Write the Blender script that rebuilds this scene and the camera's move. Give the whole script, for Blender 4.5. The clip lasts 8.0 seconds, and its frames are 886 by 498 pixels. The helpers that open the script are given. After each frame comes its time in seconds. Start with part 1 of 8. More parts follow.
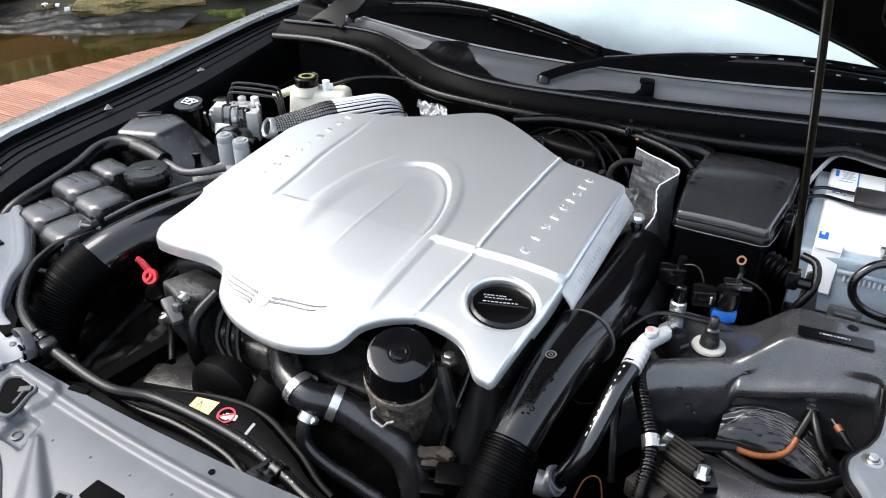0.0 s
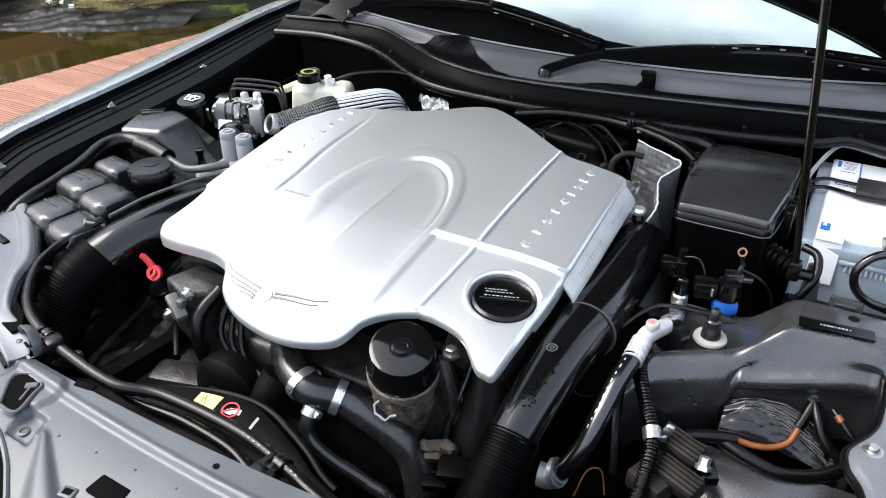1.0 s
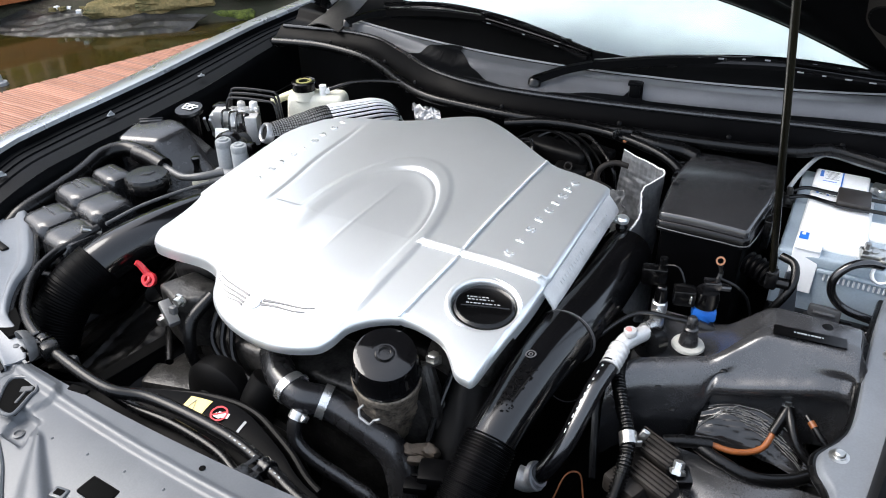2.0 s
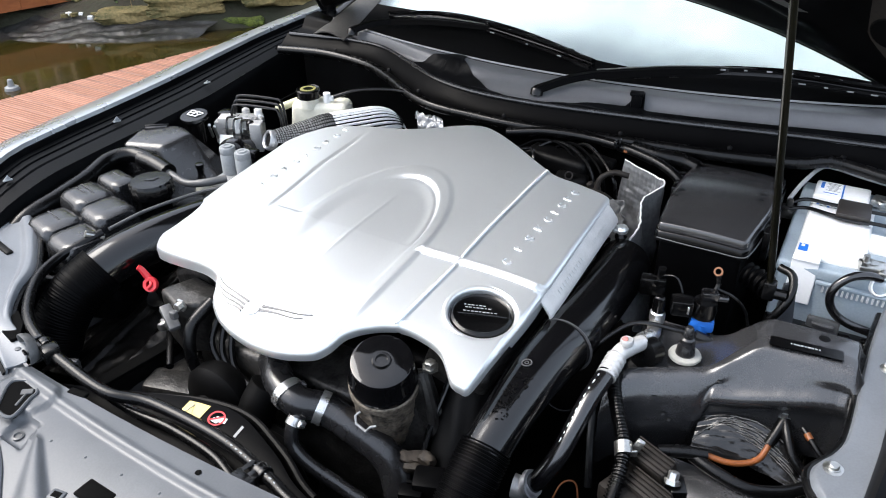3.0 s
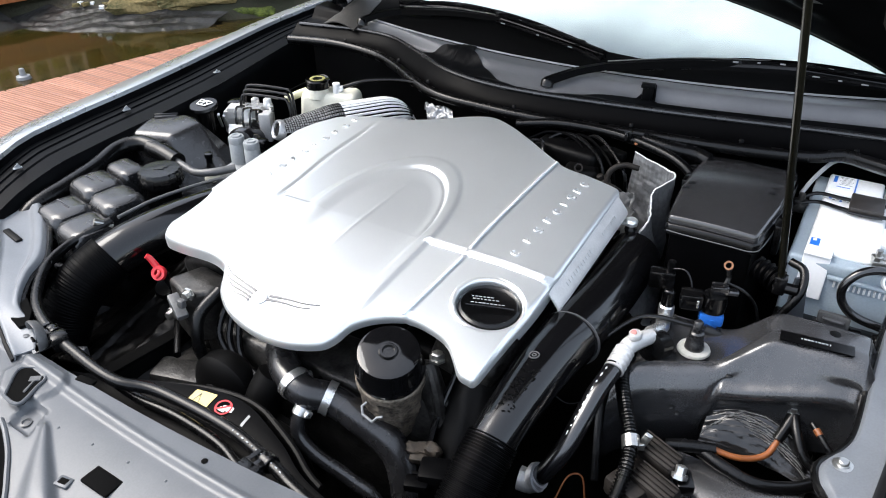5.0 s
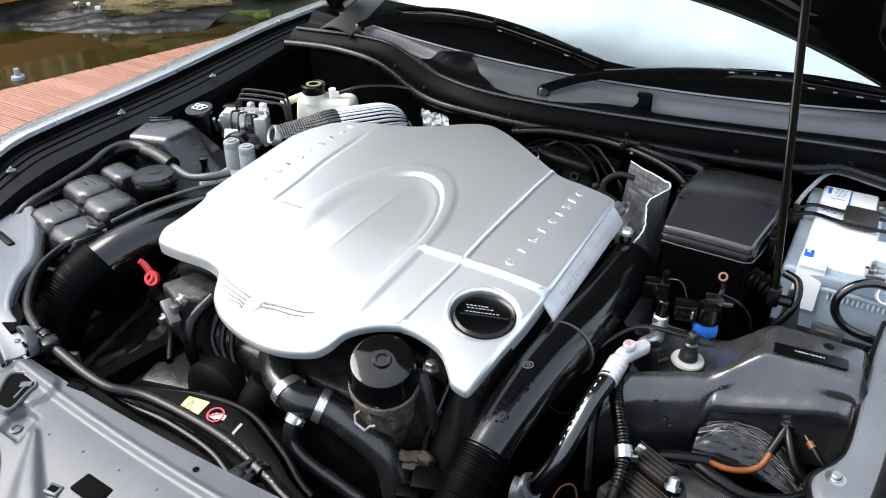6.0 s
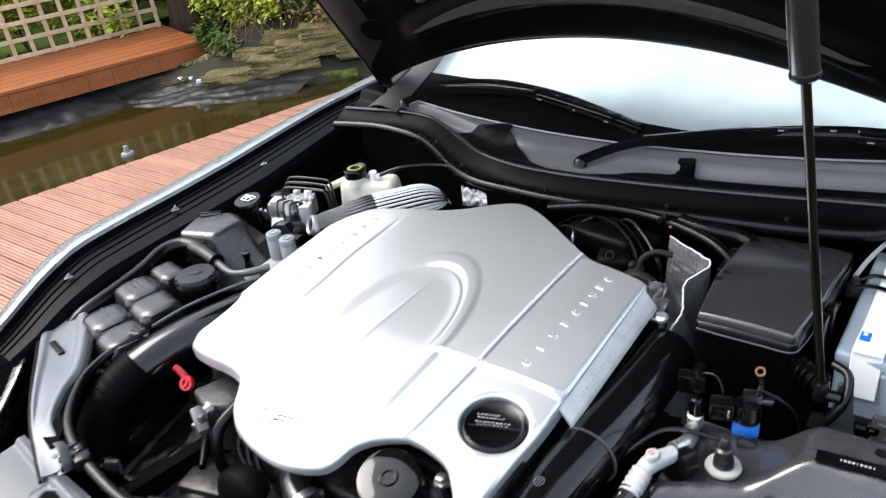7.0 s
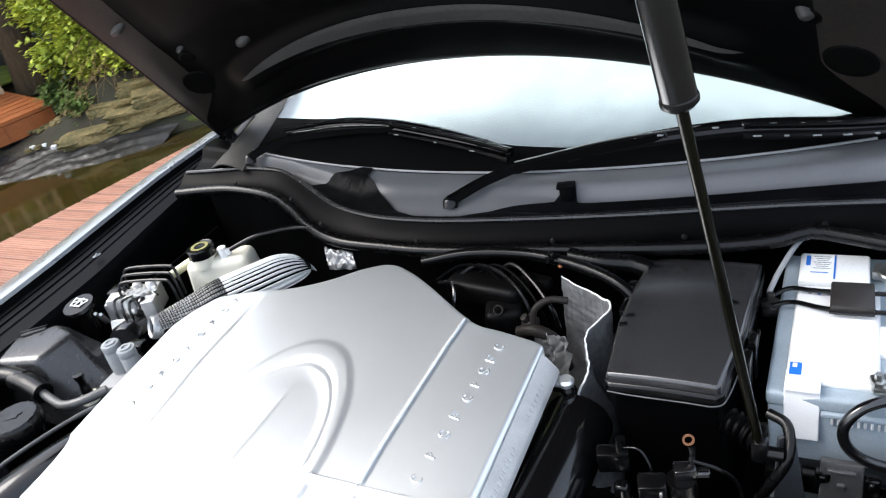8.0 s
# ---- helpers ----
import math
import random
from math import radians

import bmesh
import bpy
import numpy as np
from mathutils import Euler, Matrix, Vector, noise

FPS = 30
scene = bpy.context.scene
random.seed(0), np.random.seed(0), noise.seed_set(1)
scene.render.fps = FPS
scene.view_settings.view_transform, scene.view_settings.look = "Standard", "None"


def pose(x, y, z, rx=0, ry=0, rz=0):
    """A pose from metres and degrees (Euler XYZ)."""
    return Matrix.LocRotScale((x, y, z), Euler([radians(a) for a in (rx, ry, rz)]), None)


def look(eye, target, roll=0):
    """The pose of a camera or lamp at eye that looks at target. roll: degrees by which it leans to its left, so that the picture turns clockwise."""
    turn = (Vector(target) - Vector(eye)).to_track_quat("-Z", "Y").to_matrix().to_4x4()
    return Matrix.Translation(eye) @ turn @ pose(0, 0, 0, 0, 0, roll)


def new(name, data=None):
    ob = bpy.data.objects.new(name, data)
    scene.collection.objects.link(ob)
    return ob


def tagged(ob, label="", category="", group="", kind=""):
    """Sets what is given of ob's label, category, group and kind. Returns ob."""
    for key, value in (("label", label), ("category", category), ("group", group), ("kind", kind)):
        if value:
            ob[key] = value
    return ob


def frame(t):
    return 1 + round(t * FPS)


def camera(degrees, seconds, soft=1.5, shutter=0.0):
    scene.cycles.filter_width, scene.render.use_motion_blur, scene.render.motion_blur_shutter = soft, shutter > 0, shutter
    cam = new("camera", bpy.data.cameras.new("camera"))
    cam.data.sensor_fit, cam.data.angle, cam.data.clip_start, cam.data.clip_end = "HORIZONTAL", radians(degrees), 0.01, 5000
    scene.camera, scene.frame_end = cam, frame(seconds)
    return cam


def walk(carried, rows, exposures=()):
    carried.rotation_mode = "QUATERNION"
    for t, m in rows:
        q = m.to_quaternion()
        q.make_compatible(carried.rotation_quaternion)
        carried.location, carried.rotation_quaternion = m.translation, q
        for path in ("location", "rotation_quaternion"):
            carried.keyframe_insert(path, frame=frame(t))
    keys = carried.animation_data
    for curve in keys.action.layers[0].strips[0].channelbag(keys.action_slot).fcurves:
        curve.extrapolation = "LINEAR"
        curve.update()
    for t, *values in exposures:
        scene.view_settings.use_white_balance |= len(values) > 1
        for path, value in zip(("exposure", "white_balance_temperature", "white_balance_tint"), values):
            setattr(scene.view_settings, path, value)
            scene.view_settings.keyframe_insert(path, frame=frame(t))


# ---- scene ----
cam = camera(59.9, 8.0, soft=1.0, shutter=0.32)
METRES, EYE, TILT, LEAN, TURN = 0.51, 1.40, -32.0, 0.0, 28.0
ROWS = [
    (0.0, 0.0, 0.0, 0.0, 0.0, 0.0, -0.0),
    (0.5, 0.0029, -0.0022, 0.0006, 0.47, -0.55, 0.15),
    (1.0, 0.0136, -0.0094, 0.003, 0.47, -0.5, 0.48),
    (1.5, 0.0446, -0.0378, 0.0104, 0.98, -1.08, 0.17),
    (3.0, 0.1042, -0.0738, 0.0215, 1.61, 0.23, -0.17),
    (3.5, 0.1072, -0.0705, 0.0188, 2.74, 0.11, -0.31),
    (4.0, 0.1152, -0.0709, 0.018, 2.16, 0.12, -0.36),
    (4.5, 0.1137, -0.0671, 0.0165, 2.34, -0.14, -0.47),
    (6.0, 0.1046, -0.06, 0.0306, 1.86, -0.05, -1.24),
    (6.5, 0.1386, -0.0563, 0.0729, 3.17, -0.63, -0.33),
    (7.0, 0.3767, 0.0226, 0.22, 10.27, 2.4, 1.6),
    (7.5, 0.5139, 0.2696, 0.3572, 7.35, 2.66, 5.27),
    (8.0, 0.4942, 0.4155, 0.4086, 4.21, 2.3, 11.92),
]
BASE = pose(0.561, -0.822, EYE, TILT, LEAN, TURN)
PATH = [(t, BASE @ pose(METRES * x, METRES * y, METRES * z, 90 + pitch, roll, yaw)) for t, x, y, z, yaw, pitch, roll in ROWS]
PATH += [(1.7, look((0.596, -0.823, 1.422), (-0.225, 0.652, 0.349), -1.0)), (2.8, look((0.619, -0.821, 1.428), (-0.216, 0.651, 0.362), -0.8)),
         (4.7, look((0.621, -0.817, 1.425), (-0.243, 0.635, 0.355), -0.8)), (5.8, look((0.618, -0.814, 1.426), (-0.244, 0.648, 0.368), -0.6))]
walk(cam, sorted(PATH, key=lambda row: row[0]), exposures=[(0.0, 1.54), (8.0, 1.55)])

# ---- world and sun: a bright overcast day ----
SUN_UP, SUN_ROUND = radians(52), radians(-109)
world = bpy.data.worlds.new("overcast")
scene.world = world
world.use_nodes = True
wn, wl = world.node_tree.nodes, world.node_tree.links
sky = wn.new("ShaderNodeTexSky")
sky.sky_type, sky.sun_disc, sky.sun_elevation, sky.sun_rotation = "NISHITA", False, SUN_UP, SUN_ROUND
sky.air_density, sky.dust_density, sky.ozone_density = 1.0, 4.0, 1.0
grey = wn.new("ShaderNodeHueSaturation")
grey.inputs["Saturation"].default_value = 0.88
wl.new(sky.outputs["Color"], grey.inputs["Color"])
veil = wn.new("ShaderNodeMix")
veil.data_type = "RGBA"
veil.inputs[0].default_value, veil.inputs[7].default_value = 0.38, (5.2, 5.6, 6.1, 1)  # even cloud cover over the clear sky
wl.new(grey.outputs["Color"], veil.inputs[6])
wl.new(veil.outputs[2], wn["Background"].inputs["Color"])
wn["Background"].inputs["Strength"].default_value = 0.150
sun = new("sun", bpy.data.lights.new("sun", "SUN"))
sun.data.energy, sun.data.angle, sun.data.color = 1.33, radians(40), (1.0, 0.99, 0.97)
sun.matrix_world = look((0, 0, 0), (-math.sin(SUN_ROUND) * math.cos(SUN_UP), -math.cos(SUN_ROUND) * math.cos(SUN_UP), -math.sin(SUN_UP)))


# ---- materials ----
def mat(name, colour, rough=0.5, metal=0.0, vary=0.25, big=14.0, fine=260.0, bump=0.05, colour2=None, coat=0.0, spec=0.5, rvary=0.2, stretch=(1, 1, 1), depth=0.002):
    """A surface with broad stains and fine grain."""
    m = bpy.data.materials.new(name)
    m.use_nodes = True
    n, l = m.node_tree.nodes, m.node_tree.links
    b = n["Principled BSDF"]
    tc, mp = n.new("ShaderNodeTexCoord"), n.new("ShaderNodeMapping")
    mp.inputs["Scale"].default_value = stretch
    l.new(tc.outputs["Object"], mp.inputs["Vector"])
    broad, grain = n.new("ShaderNodeTexNoise"), n.new("ShaderNodeTexNoise")
    broad.inputs["Scale"].default_value, broad.inputs["Detail"].default_value = big, 5
    grain.inputs["Scale"].default_value, grain.inputs["Detail"].default_value = fine, 3
    l.new(mp.outputs["Vector"], broad.inputs["Vector"])
    l.new(mp.outputs["Vector"], grain.inputs["Vector"])
    info = n.new("ShaderNodeObjectInfo")
    add = n.new("ShaderNodeMath")
    add.operation = "MULTIPLY_ADD"
    add.inputs[1].default_value, add.inputs[2].default_value = 0.4, 0.0
    l.new(grain.outputs["Fac"], add.inputs[0])
    add2 = n.new("ShaderNodeMath")
    add2.operation = "MULTIPLY_ADD"
    add2.inputs[1].default_value = 0.6
    l.new(broad.outputs["Fac"], add2.inputs[0])
    l.new(add.outputs[0], add2.inputs[2])
    ramp = n.new("ShaderNodeValToRGB")
    c2 = colour2 or [max(0.0, c * (1 - vary)) for c in colour]
    ramp.color_ramp.elements[0].position, ramp.color_ramp.elements[0].color = 0.36, (*c2, 1)
    ramp.color_ramp.elements[1].position, ramp.color_ramp.elements[1].color = 0.62, (*colour, 1)
    l.new(add2.outputs[0], ramp.inputs["Fac"])
    tint = n.new("ShaderNodeMix")
    tint.data_type, tint.blend_type = "RGBA", "MULTIPLY"
    tint.inputs[0].default_value = 0.25 * vary
    l.new(ramp.outputs["Color"], tint.inputs[6])
    l.new(info.outputs["Random"], tint.inputs[7])
    l.new(tint.outputs[2], b.inputs["Base Color"])
    rr = n.new("ShaderNodeMapRange")
    rr.inputs["To Min"].default_value, rr.inputs["To Max"].default_value = max(0.02, rough * (1 - rvary)), min(1.0, rough * (1 + rvary))
    l.new(broad.outputs["Fac"], rr.inputs["Value"])
    l.new(rr.outputs["Result"], b.inputs["Roughness"])
    b.inputs["Metallic"].default_value = metal
    b.inputs["Coat Weight"].default_value = coat
    b.inputs["Coat Roughness"].default_value = 0.08
    b.inputs["Specular IOR Level"].default_value = spec
    if bump:
        bp = n.new("ShaderNodeBump")
        bp.inputs["Strength"].default_value, bp.inputs["Distance"].default_value = bump, depth
        l.new(add2.outputs[0], bp.inputs["Height"])
        l.new(bp.outputs["Normal"], b.inputs["Normal"])
    return m


def plank_wood(name, light, dark, rough=0.6, along="x", ridges=0.0):
    """Grain runs along one axis; ridges: grooves per metre across it."""
    m = mat(name, light, rough, vary=0.5, colour2=dark, big=9, fine=60, bump=0.3,
            stretch=(0.12, 1, 1) if along == "x" else (1, 0.12, 1) if along == "y" else (1, 1, 0.12))
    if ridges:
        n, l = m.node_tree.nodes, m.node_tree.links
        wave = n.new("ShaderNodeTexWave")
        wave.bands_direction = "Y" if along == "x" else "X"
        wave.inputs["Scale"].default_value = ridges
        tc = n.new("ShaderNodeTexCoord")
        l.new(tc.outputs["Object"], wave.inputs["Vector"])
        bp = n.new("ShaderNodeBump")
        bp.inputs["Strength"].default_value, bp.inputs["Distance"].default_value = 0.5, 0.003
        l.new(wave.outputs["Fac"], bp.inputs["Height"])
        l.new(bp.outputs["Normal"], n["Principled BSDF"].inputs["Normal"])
        # Groove shadow: the plank colour is multiplied darker along the wave's troughs.
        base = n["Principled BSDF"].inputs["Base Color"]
        groove_shadow, groove_mask = n.new("ShaderNodeMix"), n.new("ShaderNodeMapRange")
        groove_shadow.data_type, groove_shadow.blend_type = "RGBA", "MULTIPLY"
        groove_shadow.inputs[7].default_value = (0.45, 0.42, 0.40, 1)
        groove_mask.inputs["From Min"].default_value, groove_mask.inputs["From Max"].default_value = 0.45, 0.1
        l.new(wave.outputs["Fac"], groove_mask.inputs["Value"])
        l.new(groove_mask.outputs["Result"], groove_shadow.inputs[0])
        l.new(base.links[0].from_socket, groove_shadow.inputs[6])
        l.new(groove_shadow.outputs[2], base)
    return m


SILVER = mat("silver_cover_paint", (0.825, 0.862, 0.885), 0.36, 0.80, vary=0.06, big=6, fine=900, bump=0.03, rvary=0.08)
# Paler than the cover's silver: light on its ridges put in the colour.
SILVER_LINE = mat("pale_silver_paint", (0.84, 0.85, 0.86), 0.3, 0.3, vary=0.05, bump=0.02)
# Toned-down copy of the cover's silver; holds back light on the side flange.
DULLSILVER = mat("dull_silver_plastic", (0.60, 0.60, 0.60), 0.5, 0.35, vary=0.25, big=30, fine=500, bump=0.06)
WAFFLE = mat("grey_waffled_foil", (0.22, 0.225, 0.23), 0.36, 0.55, vary=0.5, big=40, fine=160, bump=0.2, depth=0.003)
MARK = mat("bright_raised_metal", (0.60, 0.61, 0.62), 0.32, 0.6, vary=0.2, big=90, bump=0.05)
# Darkened metal: the badge's dark reflections and shadow lines put in the colour.
BADGE = mat("dark_badge_metal", (0.20, 0.198, 0.198), 0.3, 0.6, vary=0.3, big=90, bump=0.05)
BODY = mat("silver_grey_car_paint", (0.40, 0.42, 0.445), 0.28, 0.55, vary=0.12, big=8, fine=500, bump=0.03, coat=0.5)
PANEL = mat("grey_painted_steel", (0.084, 0.091, 0.101), 0.40, 0.08, vary=0.2, big=20, fine=400, bump=0.05)
CHANNEL = mat("dark_graphite", (0.0045, 0.0048, 0.0056), 0.40, 0.0, vary=0.5, big=16, fine=300, bump=0.10, spec=0.06)
PLASTIC = mat("black_plastic", (0.003, 0.003, 0.0033), 0.20, vary=0.4, big=25, fine=500, bump=0.10, spec=0.35)
SATIN = mat("satin_grey_black_plastic", (0.009, 0.0093, 0.0101), 0.22, vary=0.3, big=18, fine=600, bump=0.10, spec=0.4)
GLOSS = mat("gloss_black_plastic", (0.006, 0.006, 0.007), 0.20, vary=0.4, big=30, fine=300, bump=0.03, spec=1.0)
COWLING = mat("grey_cowl_plastic", (0.135, 0.138, 0.147), 0.40, vary=0.25, big=10, fine=700, bump=0.15)
RUBBER = mat("black_rubber", (0.0035, 0.0035, 0.0038), 0.27, vary=0.45, big=30, fine=350, bump=0.12, spec=0.28)
WORN = mat("dusty_rubber", (0.016, 0.016, 0.0175), 0.27, vary=0.5, big=40, fine=300, bump=0.12, spec=0.7)
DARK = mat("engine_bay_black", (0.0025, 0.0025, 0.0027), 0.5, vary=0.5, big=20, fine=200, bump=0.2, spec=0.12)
CAST = mat("oily_cast_aluminium", (0.046, 0.044, 0.042), 0.40, 0.3, vary=0.9, big=45, fine=220, bump=0.5, depth=0.004)
STEEL = mat("zinc_plated_steel", (0.55, 0.55, 0.53), 0.30, 0.95, vary=0.3, big=60, fine=300, bump=0.08)
BRIGHT = mat("bright_aluminium", (0.78, 0.78, 0.77), 0.28, 0.9, vary=0.2, big=60, fine=300, bump=0.06)
FOIL = mat("aluminium_heat_foil", (0.92, 0.92, 0.91), 0.34, 0.05, vary=0.15, big=40, fine=160, bump=0.2, depth=0.003)
DULLFOIL = mat("dusty_heat_shield_foil", (0.36, 0.37, 0.385), 0.42, 0.6, vary=0.3, big=60, fine=120, bump=0.3, depth=0.003)
WHITE = mat("white_plastic", (0.88, 0.89, 0.89), 0.4, vary=0.12, big=20, fine=300, bump=0.04)
CREAM = mat("cream_fluid_bottle_plastic", (0.82, 0.80, 0.68), 0.38, vary=0.15, big=20, fine=300, bump=0.04)
BATT = mat("grey_blue_battery_plastic", (0.34, 0.41, 0.47), 0.42, vary=0.2, big=15, fine=400, bump=0.08)
LABEL = mat("white_printed_label", (0.88, 0.89, 0.90), 0.35, vary=0.05, bump=0.0)
BLUE = mat("blue_plastic", (0.02, 0.16, 0.62), 0.35, vary=0.15, bump=0.03)
RED = mat("red_plastic", (0.62, 0.03, 0.04), 0.32, vary=0.15, bump=0.03)
YELLOW = mat("yellow_label", (0.78, 0.62, 0.22), 0.45, vary=0.1, bump=0.0)
COPPER = mat("brown_orange_cable", (0.26, 0.08, 0.02), 0.45, vary=0.4, big=60, bump=0.1)
BROWN = mat("dusty_brown_black_plastic", (0.022, 0.019, 0.017), 0.55, vary=0.5, big=50, fine=300, bump=0.25, spec=0.2)
GREYPLASTIC = mat("mid_grey_plastic", (0.30, 0.31, 0.32), 0.42, vary=0.15, bump=0.05)
VALVEGREY = mat("light_grey_valve_plastic", (0.31, 0.33, 0.345), 0.4, vary=0.2, bump=0.05)
INKGREY = mat("grey_print", (0.28, 0.29, 0.30), 0.5, vary=0.05, bump=0.0)
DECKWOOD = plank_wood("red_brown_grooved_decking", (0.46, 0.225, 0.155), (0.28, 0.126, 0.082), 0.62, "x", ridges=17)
DECKWOOD2 = plank_wood("orange_stained_wood", (0.42, 0.13, 0.036), (0.27, 0.075, 0.022), 0.5, "y")
LATTICE = plank_wood("pale_weathered_wood", (0.74, 0.58, 0.40), (0.52, 0.39, 0.25), 0.7, "z")
ROCK = mat("mossy_sandstone", (0.27, 0.20, 0.085), 0.85, vary=0.6, colour2=(0.050, 0.055, 0.012), big=5, fine=50, bump=0.7, depth=0.03)
BARK = mat("tree_bark", (0.12, 0.08, 0.045), 0.9, vary=0.6, big=8, fine=40, bump=0.9, depth=0.03, stretch=(1, 1, 0.25))
LEAF = mat("yellow_green_leaves", (0.72, 0.77, 0.09), 0.5, vary=0.5, colour2=(0.19, 0.29, 0.03), big=5, fine=40, bump=0.05)
DARKLEAF = mat("dark_green_leaves", (0.12, 0.19, 0.035), 0.5, vary=0.5, colour2=(0.02, 0.04, 0.01), big=5, fine=40, bump=0.05)
STRAW = mat("dry_hanging_stems", (0.34, 0.215, 0.09), 0.8, vary=0.5, big=12, fine=60, bump=0.1)
SOIL = mat("damp_garden_soil", (0.026, 0.020, 0.011), 0.9, vary=0.5, big=2.5, fine=30, bump=0.6, depth=0.03, colour2=(0.022, 0.026, 0.010))
LINER = mat("wet_grey_pond_liner", (0.040, 0.040, 0.039), 0.34, vary=0.8, big=6, fine=60, bump=0.3, depth=0.012, spec=0.28)
WATER = mat("murky_green_pond_water", (0.018, 0.019, 0.005), 0.09, vary=0.6, colour2=(0.040, 0.024, 0.005), big=1.4, fine=9, bump=0.16, depth=0.01, rvary=0.3)


def glass_material():
    m = bpy.data.materials.new("windscreen_glass")
    m.use_nodes = True
    b = m.node_tree.nodes["Principled BSDF"]
    b.inputs["Base Color"].default_value = (0.85, 0.93, 0.92, 1)
    b.inputs["Transmission Weight"].default_value = 1.0
    b.inputs["Roughness"].default_value = 0.03
    b.inputs["IOR"].default_value = 1.52
    return m


GLASS = glass_material()
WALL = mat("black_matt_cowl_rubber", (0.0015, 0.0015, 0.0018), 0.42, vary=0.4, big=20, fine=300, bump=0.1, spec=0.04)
# Lit tone for the bonnet's brace and bumps; also the pillar foot's grey.
DIMGREY = mat("dim_grey_paint", (0.058, 0.056, 0.053), 0.5, vary=0.4, big=7, fine=160, bump=0.06, spec=0.3)
# Paler, browner tone for the underside where light strikes its rim.
RIMLIT = mat("lit_brown_rim_tone", (0.030, 0.025, 0.021), 0.5, vary=0.5, big=9, fine=160, bump=0.06, spec=0.3)
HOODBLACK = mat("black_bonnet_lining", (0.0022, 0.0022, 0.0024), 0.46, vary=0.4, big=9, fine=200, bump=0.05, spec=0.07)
LACQUER = mat("mirror_black_lid", (0.004, 0.004, 0.0045), 0.06, vary=0.3, big=20, fine=200, bump=0.0, rvary=0.4)
ALLOY = mat("whitish_cast_alloy", (0.58, 0.58, 0.575), 0.34, 0.35, vary=0.2, big=60, fine=300, bump=0.08)
DUCTPRINT = mat("grey_moulded_print", (0.07, 0.07, 0.075), 0.4, vary=0.1, bump=0.0)
HOUSING = mat("satin_moulded_housing_plastic", (0.036, 0.0365, 0.039), 0.24, vary=0.45, big=20, fine=500, bump=0.04, spec=1.0)
TANKBLACK = mat("satin_black_tank_plastic", (0.026, 0.0265, 0.0285), 0.26, vary=0.4, big=26, fine=420, bump=0.14, spec=0.7)
PLATE = mat("light_grey_plate_paint", (0.145, 0.158, 0.176), 0.4, 0.1, vary=0.2, big=18, fine=400, bump=0.05)
LIDGLOSS = mat("smeared_gloss_black_lid", (0.029, 0.029, 0.031), 0.22, vary=0.3, big=14, fine=300, bump=0.0, rvary=0.4, spec=1.0)
DUCTBLACK = mat("polished_black_duct_plastic", (0.0035, 0.0035, 0.004), 0.13, vary=0.3, big=22, fine=400, bump=0.02, spec=0.55)
# Also fills holes, slots and gaps, standing in for their dark insides.
MATT = mat("matt_black", (0.003, 0.003, 0.003), 0.9, vary=0.3, bump=0.0, spec=0.05)
DIRTCAST = mat("dirt_crusted_cast_housing", (0.26, 0.22, 0.175), 0.55, 0.2, vary=0.9, big=70, fine=240, bump=0.7, depth=0.004, colour2=(0.022, 0.018, 0.014))
PALEFILM = mat("torn_translucent_film", (0.15, 0.15, 0.148), 0.25, vary=0.4, big=40, fine=200, bump=0.2)
GREYHOSE = mat("grey_dusty_hose", (0.09, 0.092, 0.095), 0.42, vary=0.4, big=40, fine=300, bump=0.15)
# Pale sheet behind the glass, added to give the screen its sky glare.
BACKING = mat("pale_sky_backing", (0.40, 0.43, 0.445), 0.5, vary=0.3, big=2.2, fine=12, bump=0.1, depth=0.01)


# ---- mesh helpers ----
ORIGIN = {}


def thing(name, at, label, category, group="", kind=""):
    ob = new(name)
    ob.empty_display_size = 0.05
    ob.location = at
    ORIGIN[ob] = Vector(at)
    return tagged(ob, label, category, group, kind)


def finish(name, bm, material, angle=38):
    """A mesh from a bmesh, smooth but for its sharp edges."""
    bmesh.ops.recalc_face_normals(bm, faces=bm.faces)
    for f in bm.faces:
        f.smooth = True
    for e in bm.edges:
        e.smooth = len(e.link_faces) == 2 and e.calc_face_angle(0) < radians(angle)
    me = bpy.data.meshes.new(name)
    bm.to_mesh(me)
    bm.free()
    me.materials.append(material)
    return me


def part(name, bm, material, parent, label="", angle=38):
    at = ORIGIN[parent]
    bmesh.ops.translate(bm, verts=bm.verts, vec=-at)
    ob = new(name, finish(name, bm, material, angle))
    ob.parent = parent
    ORIGIN[ob] = at
    return tagged(ob, label)


def solo(name, bm, material, label, category="", group="", kind="", angle=38):
    """A top-level thing of one mesh, its origin at its base."""
    lo = [min(v.co[k] for v in bm.verts) for k in range(3)]
    hi = [max(v.co[k] for v in bm.verts) for k in range(3)]
    at = Vector(((lo[0] + hi[0]) / 2, (lo[1] + hi[1]) / 2, lo[2]))
    bmesh.ops.translate(bm, verts=bm.verts, vec=-at)
    ob = new(name, finish(name, bm, material, angle))
    ob.location = at
    ORIGIN[ob] = at
    return tagged(ob, label, category, group, kind)


def merge(*bms):
    out = bms[0]
    for b in bms[1:]:
        me = bpy.data.meshes.new("tmp")
        b.to_mesh(me)
        b.free()
        out.from_mesh(me)
        bpy.data.meshes.remove(me)
    return out


def turned(bm, m):
    bmesh.ops.transform(bm, matrix=m, verts=bm.verts)
    return bm


